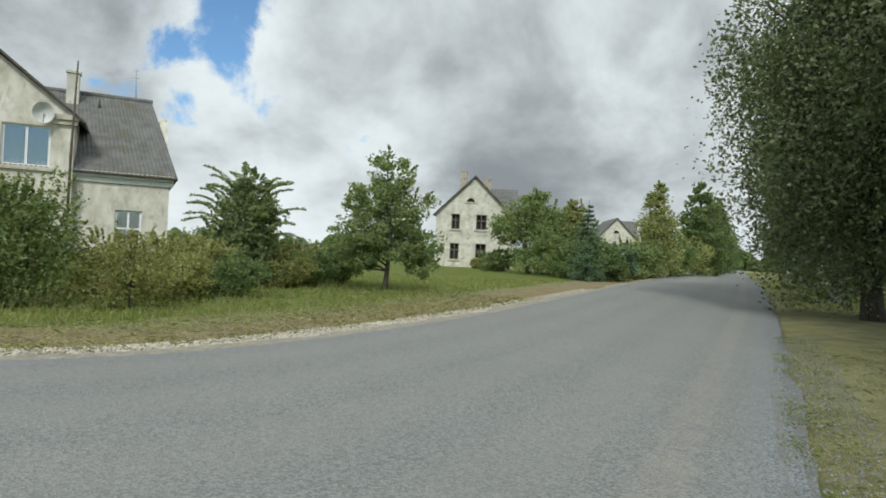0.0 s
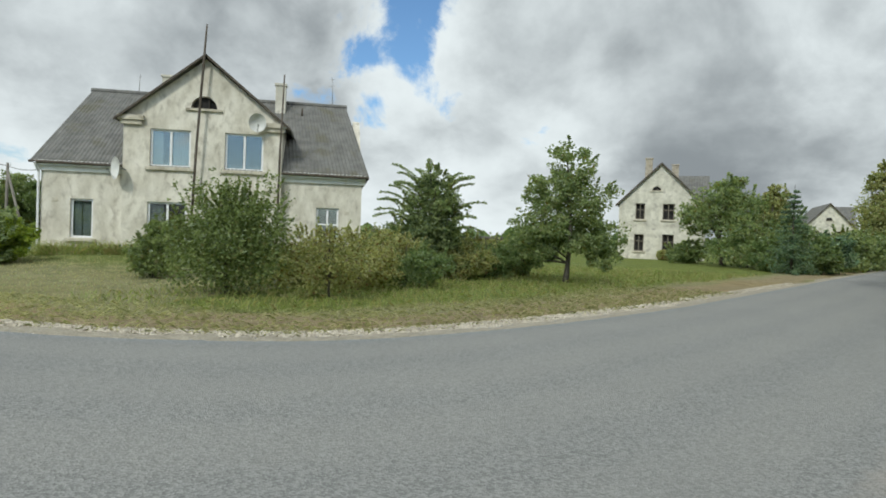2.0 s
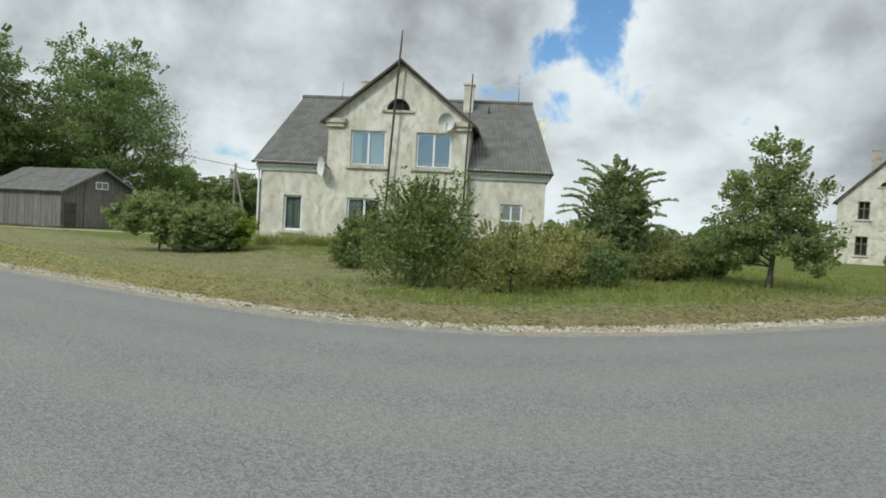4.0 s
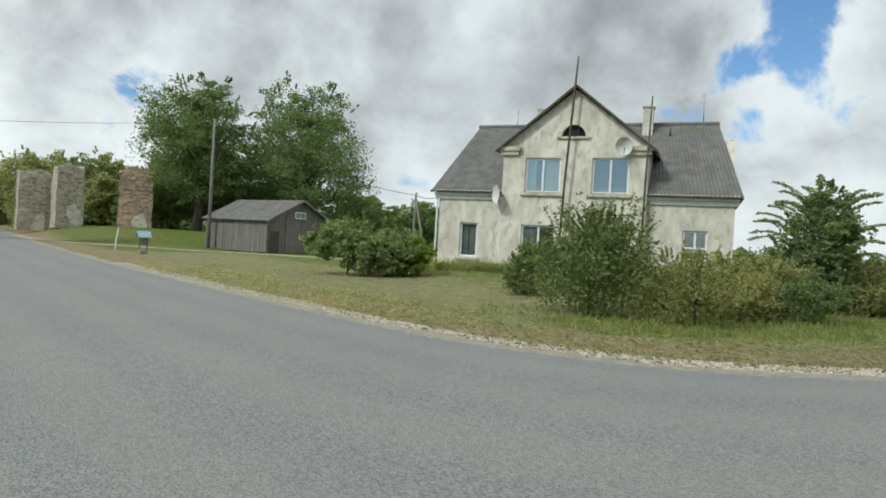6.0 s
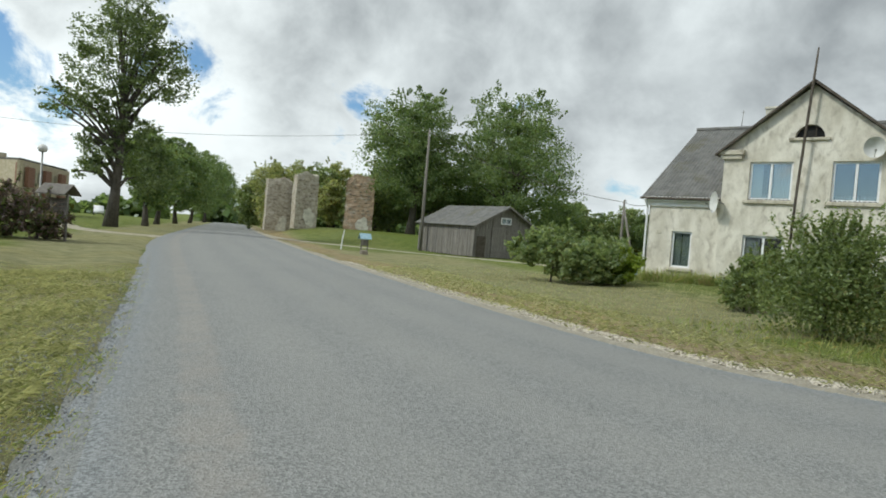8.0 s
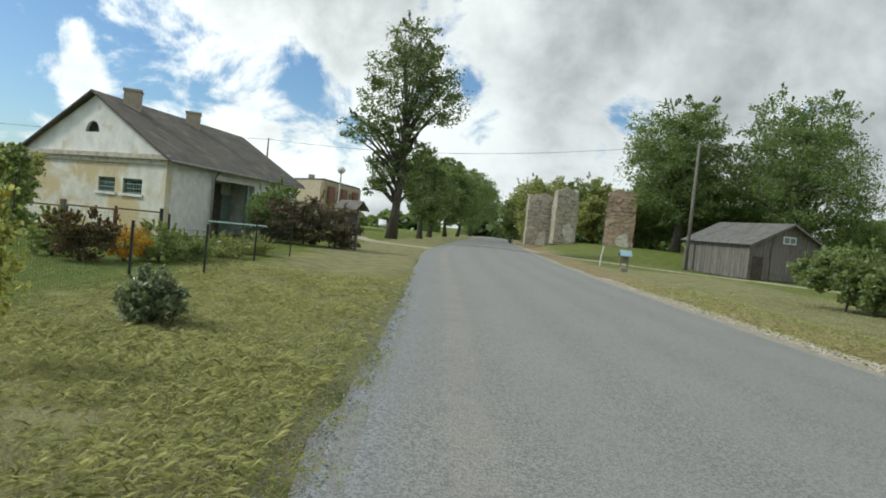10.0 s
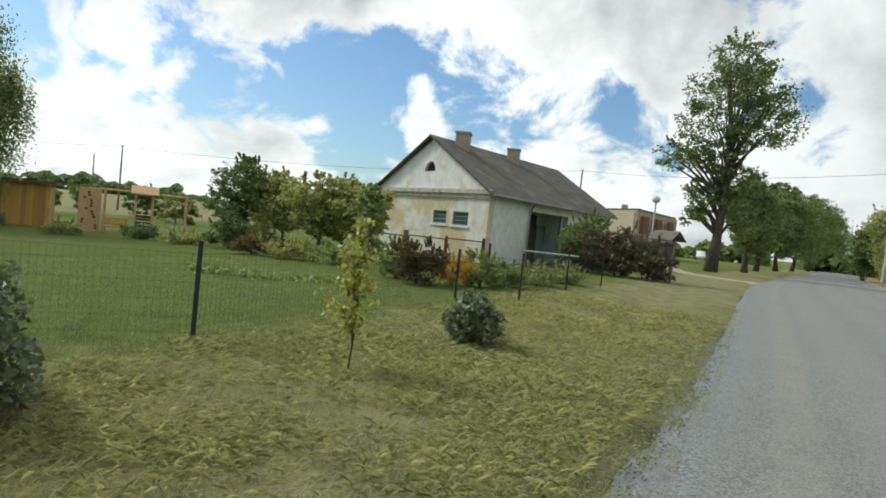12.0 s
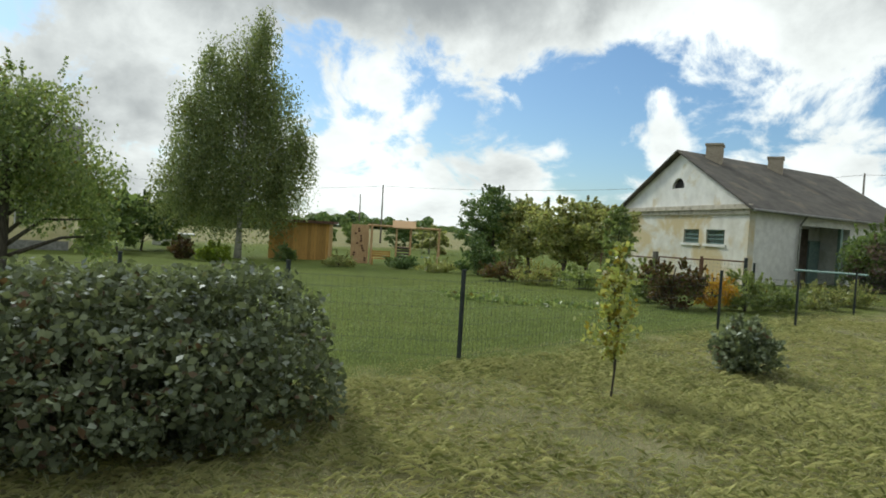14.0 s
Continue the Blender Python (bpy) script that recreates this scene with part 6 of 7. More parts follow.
def street_lamp(az, d, h):
    x, y = polar(az, d)
    root = empty("street_lamp", Matrix.Translation((x, y, gz(x, y))), "pale grey street lamp with a round globe by the road", "street lamp")
    bm = bmesh.new()
    tube(bm, [(0, 0, -0.2), (0, 0, 0.9), (0, 0, 0.95), (0, 0, h)], [0.065, 0.065, 0.045, 0.035], 10)
    part("pole", bm, metal_grey, root, smooth=True)
    bm = bmesh.new()
    tube(bm, [(0, 0, h), (0, 0, h + 0.05), (0, 0, h + 0.16), (0, 0, h + 0.3), (0, 0, h + 0.36)], [0.06, 0.15, 0.21, 0.15, 0.03], 14)
    part("globe", bm, dish_mat, root, smooth=True)


street_lamp(-96.9, 33.4, 3.75)


def parked_van(az, d, turn):
    x, y = polar(az, d)
    root = empty("van", Matrix.Translation((x, y, gz(x, y))) @ Matrix.Rotation(radians(turn), 4, "Z"), "small white van parked under the trees", "van")
    bm = bmesh.new()
    side = [(-2.2, 0.35), (2.2, 0.35), (2.25, 0.9), (1.6, 1.05), (1.0, 1.8), (-2.1, 1.85), (-2.25, 1.1)]
    prism(bm, [(u, -0.85, z) for u, z in side], 1.7, (0, 1, 0))
    bmesh.ops.bevel(bm, geom=list(bm.edges), offset=0.06, segments=2, affect="EDGES")
    part("body", bm, pvc, root, smooth=True)
    for s in (-1, 1):
        for u0, u1 in ((-1.9, -0.7), (-0.6, 0.5)):
            part("window", new_box(u0, u1, s * 0.86 - 0.01, s * 0.86 + 0.01, 1.15, 1.65), near_black, root)
        for u in (-1.4, 1.4):
            bm = bmesh.new()
            tube(bm, [(u, s * 0.70, 0.32), (u, s * 0.72, 0.32), (u, s * 0.86, 0.32), (u, s * 0.88, 0.32)], [0.24, 0.32, 0.32, 0.2], 16)
            part("wheel", bm, near_black, root)


parked_van(-92.95, 140, 4)


# the welded mesh fence of the garden
def build_fence():
    line = [polar(-100.6, 23.6), polar(-103.5, 20.2), polar(-107.4, 15.45), polar(-113.0, 13.5), polar(-121.8, 10.4), polar(-134.9, 7.93), polar(-150.1, 8.1), polar(-163.0, 9.0), polar(-178, 10.5)]
    root = empty("mesh_fence", Matrix.Identity(4), "dark green welded mesh garden fence on thin posts", "fence")
    for x, y in line:
        z = gz(x, y)
        p = part("post", new_box(x - 0.02, x + 0.02, y - 0.02, y + 0.02, z - 0.1, z + 1.12), post_paint, root)
        part("cap", new_box(x - 0.023, x + 0.023, y - 0.023, y + 0.023, z + 1.12, z + 1.135), post_paint, p)
    for (xa, ya), (xb, yb) in zip(line, line[1:]):
        bm = bmesh.new()
        L = math.hypot(xb - xa, yb - ya)
        za, zb = gz(xa, ya), gz(xb, yb)
        d = Vector((xb - xa, yb - ya, zb - za)) / L
        nrm = Vector((-d.y, d.x, 0))
        o = Vector((xa, ya, za))

        def bar(p, q, r):
            e = (q - p).normalized()
            s = nrm * r
            t = e.cross(nrm).normalized() * r
            vs = [[bm.verts.new(c + s * i + t * j) for i, j in ((1, 0), (-0.5, 0.87), (-0.5, -0.87))] for c in (p, q)]
            for i in range(3):
                bm.faces.new((vs[0][i], vs[0][(i + 1) % 3], vs[1][(i + 1) % 3], vs[1][i]))

        n = int(L / 0.075)
        for i in range(1, n):
            p = o + d * (L * i / n)
            bar(p + Vector((0, 0, 0.05)), p + Vector((0, 0, 1.0)), 0.0016)
        for zz in (0.07, 0.25, 0.45, 0.65, 0.85, 0.98):
            bar(o + Vector((0, 0, zz)) + d * 0.03, o + Vector((0, 0, zz)) + d * (L - 0.03), 0.002)
        tagged(part("mesh_panel", bm, post_paint, root), kind="stuff")


build_fence()


def metal_gate(az0, az1, d0, d1, label):
    a, b = Vector(polar(az0, d0)), Vector(polar(az1, d1))
    root = empty("metal_gate", Matrix.Translation((a.x, a.y, gz(a.x, a.y))) @ Matrix.Rotation(math.atan2(b.y - a.y, b.x - a.x), 4, "Z"), label, "gate", "yard gates")
    L = (b - a).length
    bm = bmesh.new()
    for p, q in (((0, 0.1), (0, 1.22)), ((0, 1.22), (L, 1.22)), ((L, 1.22), (L, 0.1)), ((L, 0.1), (0, 0.1))):
        tube(bm, [(p[0], 0, p[1]), (q[0], 0, q[1])], [0.025, 0.025], 6)
    part("gate_frame", bm, rust, root)
    bm = bmesh.new()
    for i in range(1, int(L / 0.12)):
        tube(bm, [(i * 0.12, 0, 0.1), (i * 0.12, 0, 1.22)], [0.003, 0.003], 3)
    for i in range(1, 9):
        tube(bm, [(0, 0, 0.1 + i * 0.125), (L, 0, 0.1 + i * 0.125)], [0.003, 0.003], 3)
    tagged(part("mesh_panel", bm, metal_grey, root), kind="stuff")


metal_gate(-117.6, -114.4, 24.3, 23.6, "rusty framed wire mesh yard gate")
metal_gate(-114.2, -111.1, 23.5, 23.0, "rusty framed wire mesh yard gate")
metal_gate(-122.3, -118.1, 25.5, 24.5, "rusty framed wire mesh fence panel")
for az, d, h, r, m, l in ((-117.9, 24.4, 1.4, 0.11, pole_wood, "thick weathered wooden gate post"), (-111.0, 22.9, 1.3, 0.06, post_paint, "dark metal gate post"), (-110.4, 22.0, 1.15, 0.04, post_paint, "thin dark fence post by the gate"), (-114.3, 23.6, 1.3, 0.05, rust, "rusty gate post between two leaves")):
    x, y = polar(az, d)
    root = empty("gate_post", Matrix.Translation((x, y, gz(x, y))), l, "post", "gate posts")
    bm = bmesh.new()
    tube(bm, [(0, 0, -0.1), (0, 0, h * 0.6), (0.01, 0, h)], [r, r, r * 0.9], 8)
    part("post", bm, m, root)


def trestle_table(az, d):
    x, y = polar(az, d)
    root = empty("trestle_table", Matrix.Translation((x, y, gz(x, y))) @ Matrix.Rotation(radians(-az - 4), 4, "Z"), "long table with a pale teal top on dark trestles", "table")
    part("tabletop", new_box(-1.05, 1.05, -0.4, 0.4, 0.92, 0.97, 0.01), teal, root)
    for u in (-0.8, 0.8):
        for v in (-0.3, 0.3):
            part("leg", new_box(u - 0.035, u + 0.035, v - 0.035, v + 0.035, -0.05, 0.92), dark_wood, root)
    part("shelf", new_box(-0.9, 0.9, -0.32, 0.32, 0.25, 0.29), dark_wood, root)


trestle_table(-105.1, 25)


# garden shed and play frame
def garden_shed():
    a, b = Vector(polar(-150.9, 40.5)), Vector(polar(-145.9, 40.0))
    z = gz(a.x, a.y)
    root = empty("garden_shed", Matrix.Translation((b.x, b.y, z)) @ Matrix.Rotation(math.atan2(a.y - b.y, a.x - b.x), 4, "Z"), "small honey-coloured board shed with a brown flat roof", "shed")
    w, d, h = (a - b).length, 2.6, 2.25
    part("body", new_box(0.03, w - 0.03, -d + 0.03, -0.03, -0.1, h), dark_wood, root)
    n = 20
    for i in range(n):
        part("board", new_box(w * i / n + 0.004, w * (i + 1) / n - 0.004, -0.026, 0.0, 0.02, h), honey_wood, root)
    for i in range(14):
        for s in (-0.004, w - 0.022):
            part("board", new_box(s, s + 0.026, -d + d * i / 14 + 0.004, -d + d * (i + 1) / 14 - 0.004, 0.02, h), honey_wood, root)
    bm = bmesh.new()
    prism(bm, [(-0.3, -d - 0.3, h + 0.02), (w + 0.3, -d - 0.3, h + 0.02), (w + 0.3, 0.35, h + 0.02), (-0.3, 0.35, h + 0.02)], 0.16, (0, 0, 1))
    part("roof", bm, shed_roof, root)


garden_shed()


def play_frame():
    a, b = Vector(polar(-144.0, 37)), Vector(polar(-136.3, 37))
    L = (b - a).length
    z = gz(a.x, a.y)
    m = Matrix.Translation((a.x, a.y, z)) @ Matrix.Rotation(math.atan2(b.y - a.y, b.x - a.x), 4, "Z")
    root = empty("play_frame", m, "wooden children's play frame with climbing wall, tower and swing", "play frame")
    part("climbing_wall", new_box(0, 1.0, -0.05, 0.05, 0.0, 2.2, 0.01), new_wood, root)
    rng = random.Random(2)
    for i in range(14):
        u, zz = 0.15 + 0.7 * rng.random(), 0.15 + 1.9 * i / 14
        part("hold", new_box(u - 0.06, u + 0.06, -0.11, -0.052, zz, zz + 0.1, 0.02), rust, root)
    for u in (1.15, 2.55, 3.35, L):
        for v in (-0.45, 0.45):
            bm = bmesh.new()
            tube(bm, [(u, v * 1.3, -0.1), (u, v if u < L else 0.1 * v, 2.25)], [0.055, 0.05], 8)
            part("post", bm, new_wood, root)
    bm = bmesh.new()
    tube(bm, [(0.9, 0, 2.2), (L + 0.1, 0, 2.16)], [0.06, 0.06], 8)
    part("beam", bm, new_wood, root)
    part("platform", new_box(2.5, 3.4, -0.5, 0.5, 1.0, 1.06), new_wood, root)
    for i in range(6):
        part("rung", new_box(2.55, 3.35, -0.62 + 0.02 * i, -0.56 + 0.02 * i, 0.12 + i * 0.17, 0.22 + i * 0.17), dark_wood, root)
    for s in (-1, 1):
        bm = bmesh.new()
        prism(bm, [(2.3, s * 0.7, 2.1), (3.6, s * 0.7, 2.1), (3.6, 0, 2.5), (2.3, 0, 2.5)], 0.05, (0, 0, 1))
        part("roof", bm, new_wood, root)
    seat = part("swing_seat", new_box(4.0, 4.5, -0.12, 0.12, 0.5, 0.55), teal, root)
    for u in (4.03, 4.47):
        bm = bmesh.new()
        tube(bm, [(u, 0, 0.55), (u, 0, 2.16)], [0.012, 0.012], 5)
        part("rope", bm, pole_wood, seat)
    # bench beside it
    bx = Matrix.Translation(m @ Vector((1.75, -1.6, 0)))
    bench = empty("garden_bench", bx @ Matrix.Rotation(math.atan2(b.y - a.y, b.x - a.x), 4, "Z"), "small honey-coloured wooden garden bench", "bench")
    part("seat", new_box(-0.5, 0.5, -0.2, 0.2, 0.4, 0.45), honey_wood, bench)
    for i in range(3):
        part("slat", new_box(-0.5, 0.5, 0.2, 0.23, 0.5 + i * 0.12, 0.59 + i * 0.12), honey_wood, bench)
    for u in (-0.45, 0.45):
        for v in (-0.17, 0.215):
            part("leg", new_box(u - 0.03, u + 0.03, v - 0.014, v + 0.014, -0.05, 0.4 if v < 0 else 0.86), honey_wood, bench)


play_frame()


def flat_block():
    """The two-storey flat-roofed block beyond the workshop."""
    p0, p1, p2 = Vector(polar(-101.3, 101)), Vector(polar(-98.26, 92)), Vector(polar(-95.2, 110))
    z, h = gz(p1.x, p1.y), 6.5
    root = empty("apartment_block", Matrix.Translation((p1.x, p1.y, z)), "two-storey beige block with red-brown balcony bays", "building")

    def wall(a, b, name, mat, z0, z1, t=0.3, out=0.0):
        d = (b - a).normalized()
        n = Vector((d.y, -d.x))
        if n.dot(-p1) < 0:
            n = -n
        q = [a + n * out, b + n * out, b + n * (out - t), a + n * (out - t)]
        bm = bmesh.new()
        prism(bm, [(v.x - p1.x, v.y - p1.y, z0) for v in q], z1 - z0, (0, 0, 1))
        return part(name, bm, mat, root)

    wall(p0, p1, "wall", block_wall, -0.5, h)
    wall(p1, p2, "wall", block_wall, -0.5, h)
    far = p0 + (p2 - p1)
    bm = bmesh.new()
    prism(bm, [(v.x - p1.x, v.y - p1.y, h) for v in (p0, p1, p2, far)], 0.25, (0, 0, 1))
    part("roof", bm, tar, root)
    wall(p0, far, "wall", block_wall, -0.5, h - 0.01), wall(far, p2, "wall", block_wall, -0.5, h - 0.01)
    for f0, f1 in ((0.08, 0.2), (0.42, 0.54), (0.76, 0.88)):
        for zz in (0.4, 3.4):
            wall(p1.lerp(p2, f0), p1.lerp(p2, f1), "balcony", red_wall, zz, zz + 2.4, 0.4, 0.5)
    for f0, f1 in ((0.23, 0.3), (0.33, 0.39), (0.57, 0.64), (0.67, 0.73)):
        for zz in (1.0, 4.0):
            wall(p1.lerp(p2, f0), p1.lerp(p2, f1), "window", glass, zz, zz + 1.4, 0.05, 0.03)
    wall(p0.lerp(p1, 0.93), p0.lerp(p1, 0.99), "corner_strip", red_wall, -0.4, h - 0.3, 0.1, 0.06)
    c = p0.lerp(p1, 0.6) - p1
    part("vent_stack", new_box(c.x - 2.2, c.x - 1.4, c.y - 0.4, c.y + 0.4, h + 0.25, h + 0.9), block_wall, root)


flat_block()


def yellow_house():
    a, b = Vector(polar(-165.9, 41)), Vector(polar(-181, 43))
    z = gz(a.x, a.y)
    root = empty("house", Matrix.Translation((a.x, a.y, z)) @ Matrix.Rotation(math.atan2(b.y - a.y, b.x - a.x), 4, "Z"), "pale yellow rendered house with a grey stone base", "house")
    L = (b - a).length
    bm = bmesh.new()
    wall_with_holes(bm, 0, L, 0.5, 4.2, [(1.5, 2.5, 1.3, 2.9), (5.2, 6.2, 1.3, 2.9)], 0, -0.4)
    part("wall", bm, yellow_wall, root)
    part("plinth", new_box(-0.05, L + 0.05, -0.4, 0.06, -0.5, 0.498), metal_grey, root)
    for s in ((0, 0.4, -9, -0.401), (L - 0.4, L, -9, -0.401), (0.4, L - 0.4, -9, -8.6)):
        part("wall", new_box(*s, -0.4, 4.2), yellow_wall, root)
    for u in (1.5, 5.2):
        w = part("window", new_box(u, u + 1.0, -0.2, -0.17, 1.3, 2.9), glass, root)
        bm = bmesh.new()
        for s in ((u, u + 0.07, 1.3, 2.9), (u + 0.93, u + 1, 1.3, 2.9), (u + 0.47, u + 0.53, 1.3, 2.9)):
            box(bm, s[0], s[1], -0.165, -0.12, s[2], s[3])
        box(bm, u + 0.07, u + 0.93, -0.164, -0.121, 1.3, 1.37), box(bm, u + 0.07, u + 0.93, -0.164, -0.121, 2.83, 2.9)
        part("window_frame", bm, pvc, w)
    for s in (0, 1):
        bm = bmesh.new()
        e = 0.4 if s else -9.4
        prism(bm, [(-0.4, e, 4.05), (L + 0.4, e, 4.05), (L + 0.4, -4.5, 7.2), (-0.4, -4.5, 7.2)], 0.1, (0, 0, 1))
        part("roof", bm, slate, root)


yellow_house()


def low_shed(az, d, w, dep, h, label, wallm, roofm, turn=0.0):
    x, y = polar(az, d)
    root = empty("low_shed", Matrix.Translation((x, y, gz(x, y))) @ Matrix.Rotation(radians(-az + turn), 4, "Z"), label, "shed", "low sheds")
    bm = bmesh.new()
    wall_with_holes(bm, -w / 2, w / 2, -0.3, h, [(w * 0.1, w * 0.28, 0.3, 1.1)], 0, 0.25)
    part("wall", bm, wallm, root)
    for s in ((-w / 2, -w / 2 + 0.25, 0.251, dep), (w / 2 - 0.25, w / 2, 0.251, dep), (-w / 2 + 0.251, w / 2 - 0.251, dep - 0.25, dep)):
        part("wall", new_box(*s, -0.3, h), wallm, root)
    part("roof", new_box(-w / 2 - 0.3, w / 2 + 0.3, -0.4, dep + 0.3, h, h + 0.14, 0.01), roofm, root)


low_shed(-9.9, 52, 4.5, 4, 1.55, "low flat-roofed whitish outbuilding beyond the trees", plaster_old, slate)
low_shed(-12.4, 46, 3.0, 3, 1.5, "low dark-roofed shed among the bushes", old_wood, tar, 20)
low_shed(-158.5, 52, 2.6, 2, 0.75, "low pale cold frame among the shrubs", pvc, dish_mat)
x, y = polar(-48.6, 36)
root = empty("water_barrel", Matrix.Translation((x, y, gz(x, y))), "faded blue barrel by the house corner", "barrel")
bm = bmesh.new()
tube(bm, [(0, 0, 0), (0, 0, 0.1), (0, 0, 0.45), (0, 0, 0.8), (0, 0, 0.9)], [0.27, 0.3, 0.32, 0.3, 0.27], 14)
part("drum", bm, blue_paint, root)

# shrubs and plants
for az, d, lobes, h, n, size, m, lab, nm, sd, sp in (
        (-55.4, 27.5, [(0, 0, 1.5, 1.1, 1.0, 0.75), (-0.9, -0.6, 1.3, 0.8, 0.8, 0.6), (0.9, 0.7, 1.3, 1.1, 1.0, 0.85), (1.6, 1.3, 1.0, 0.9, 0.9, 0.8), (0.6, 0.4, 0.7, 1.0, 0.9, 0.6)], 2.3, 7500, 0.17, leaf_mid, "broad spreading green shrub on the mown grass", "sumac_shrub", 201, 24),
        (-51.8, 29.5, [(0, 0, 1.0, 1.0, 0.9, 0.9), (0.7, 0.5, 1.2, 0.8, 0.7, 0.7)], 2.1, 4200, 0.15, leaf_mid, "green shrub beside the corner of the house", "sumac_shrub", 202, 14),
        (-49.9, 27.8, [(0, 0, 0.6, 0.9, 0.7, 0.6), (0.4, 0.3, 0.8, 0.6, 0.6, 0.5)], 1.4, 3600, 0.14, leaf_bright, "low bright green shrub by the house", "garden_shrub", 203, 12),
        (-116.4, 16.8, [(0, 0, 0.45, 0.6, 0.6, 0.45), (-0.25, 0.3, 0.7, 0.4, 0.4, 0.4), (0.2, -0.4, 0.65, 0.4, 0.45, 0.4)], 1.15, 3000, 0.08, leaf_red, "russet-leaved garden perennial clump", "garden_shrub", 204, 30),
        (-118.4, 18.5, [(0, 0, 0.5, 0.6, 0.6, 0.5)], 1.0, 1600, 0.09, leaf_lime, "green garden perennial clump", "garden_shrub", 205, 16),
        (-113.4, 17.5, [(0, 0, 0.4, 0.45, 0.5, 0.4)], 0.9, 1500, 0.06, flower_mat, "clump of orange and yellow flowers", "flower_clump", 206, 10),
        (-111.0, 18, [(0, 0, 0.4, 0.6, 0.6, 0.45)], 0.95, 1700, 0.08, leaf_lime, "tall green weeds along the fence", "weed_clump", 207, 24),
        (-108.6, 19, [(0, 0, 0.3, 0.7, 0.7, 0.3)], 0.7, 2000, 0.08, leaf_lime, "tall green weeds along the fence", "weed_clump", 208, 26),
        (-106.0, 21, [(0, 0, 0.25, 0.8, 0.7, 0.25)], 0.7, 1800, 0.08, leaf_apple, "tall green weeds along the fence", "weed_clump", 209, 26),
        (-103.4, 23, [(0, 0, 0.25, 0.7, 0.7, 0.25)], 0.7, 1500, 0.08, leaf_apple, "tall green weeds along the fence", "weed_clump", 210, 22),
        (-121.0, 22, [(0, 0, 1.3, 0.5, 0.5, 0.9), (0.1, 0, 2.2, 0.35, 0.35, 0.6)], 2.9, 1800, 0.11, leaf_mid, "slender young garden tree before the workshop", "young_tree", 211, 14),
        (-155.2, 33, [(0, 0, 0.35, 0.75, 0.7, 0.4)], 0.8, 1600, 0.14, leaf_bright, "bright yellow-green garden shrub", "garden_shrub", 212, 12),
        (-157.8, 35, [(0, 0, 0.5, 0.55, 0.5, 0.5)], 1.1, 1500, 0.12, leaf_red, "dark red garden shrub", "garden_shrub", 213, 10),
        (-139.4, 31, [(0, 0, 0.25, 0.9, 0.6, 0.3)], 0.55, 1500, 0.1, leaf_dark, "low dark cushion shrub on the lawn", "garden_shrub", 214, 4),
        (-145.0, 31, [(0, 0, 0.25, 0.8, 0.6, 0.3)], 0.55, 1300, 0.1, leaf_apple, "low olive cushion shrub on the lawn", "garden_shrub", 215, 6),
        (-136.2, 29, [(0, 0, 0.22, 1.1, 0.6, 0.25)], 0.5, 1300, 0.1, leaf_apple, "low green perennials on the lawn", "garden_shrub", 216, 8),
        (-149.5, 36, [(0, 0, 0.4, 0.6, 0.6, 0.4)], 0.9, 1200, 0.12, leaf_oak, "rounded shrub by the garden shed", "garden_shrub", 217, 8),
        (-132.8, 28, [(0, 0, 0.6, 0.9, 0.8, 0.6), (0, 0, 1.1, 0.6, 0.6, 0.5)], 1.7, 2500, 0.11, leaf_dark, "dense dark shrub in the garden", "garden_shrub", 218, 10),
        (-130.8, 25, [(0, 0, 0.3, 0.9, 0.7, 0.3)], 0.7, 1300, 0.09, leaf_red, "low russet border plants", "garden_shrub", 219, 14),
        (-127.6, 24, [(0, 0, 0.3, 0.9, 0.7, 0.3)], 0.7, 1300, 0.09, leaf_olive, "low olive border plants", "garden_shrub", 220, 14),
        (-124.0, 23, [(0, 0, 0.3, 0.9, 0.7, 0.35)], 0.8, 1300, 0.09, leaf_lime, "low green border plants", "garden_shrub", 221, 14)):
    x, y = polar(az, d)
    tree(nm, x, y, lobes, h, 0.035, n, size, m, lab, "tree" if "tree" in nm else "shrub", seed=sd, sprays=sp, n_limbs=10, shell=0.4)

# by the near verge: sapling, round bush, broad hedge
x, y = polar(-121.9, 6.7)
rng = np.random.default_rng(301)
tree("lime_sapling", x, y, [(0.0, 0.03, 1.46, 0.09, 0.09, 0.16), (0.02, 0, 1.2, 0.15, 0.15, 0.18), (-0.04, 0.03, 0.95, 0.2, 0.18, 0.17), (0.05, -0.02, 0.68, 0.2, 0.18, 0.16), (-0.03, 0, 0.46, 0.14, 0.14, 0.1)], 1.62, 0.011, 480, 0.056, leaf_young, "young sapling with yellowing leaves in the mown verge", seed=301, sprays=5, n_limbs=16, clump=0.4, shell=0.2, slim=0.8, per=16)
leaf_round = leaf_material("leaves_round", (0.10, 0.125, 0.078), (0.30, 0.345, 0.225), (0.14, 0.09, 0.06), 0.04, 0.2, 0.12)
x, y = polar(-111.0, 9.1)
tree("round_bush", x, y, [(0, 0, 0.32, 0.35, 0.36, 0.30), (0.10, 0.05, 0.46, 0.24, 0.24, 0.22), (-0.12, -0.1, 0.40, 0.24, 0.25, 0.22), (0.05, -0.18, 0.28, 0.22, 0.22, 0.2)], 0.72, 0.02, 1500, 0.066, leaf_round, "small round dark-leaved bush in the mown verge", "shrub", seed=302, sprays=26, clump=0.2, shell=1.0, slim=0.75, per=8)


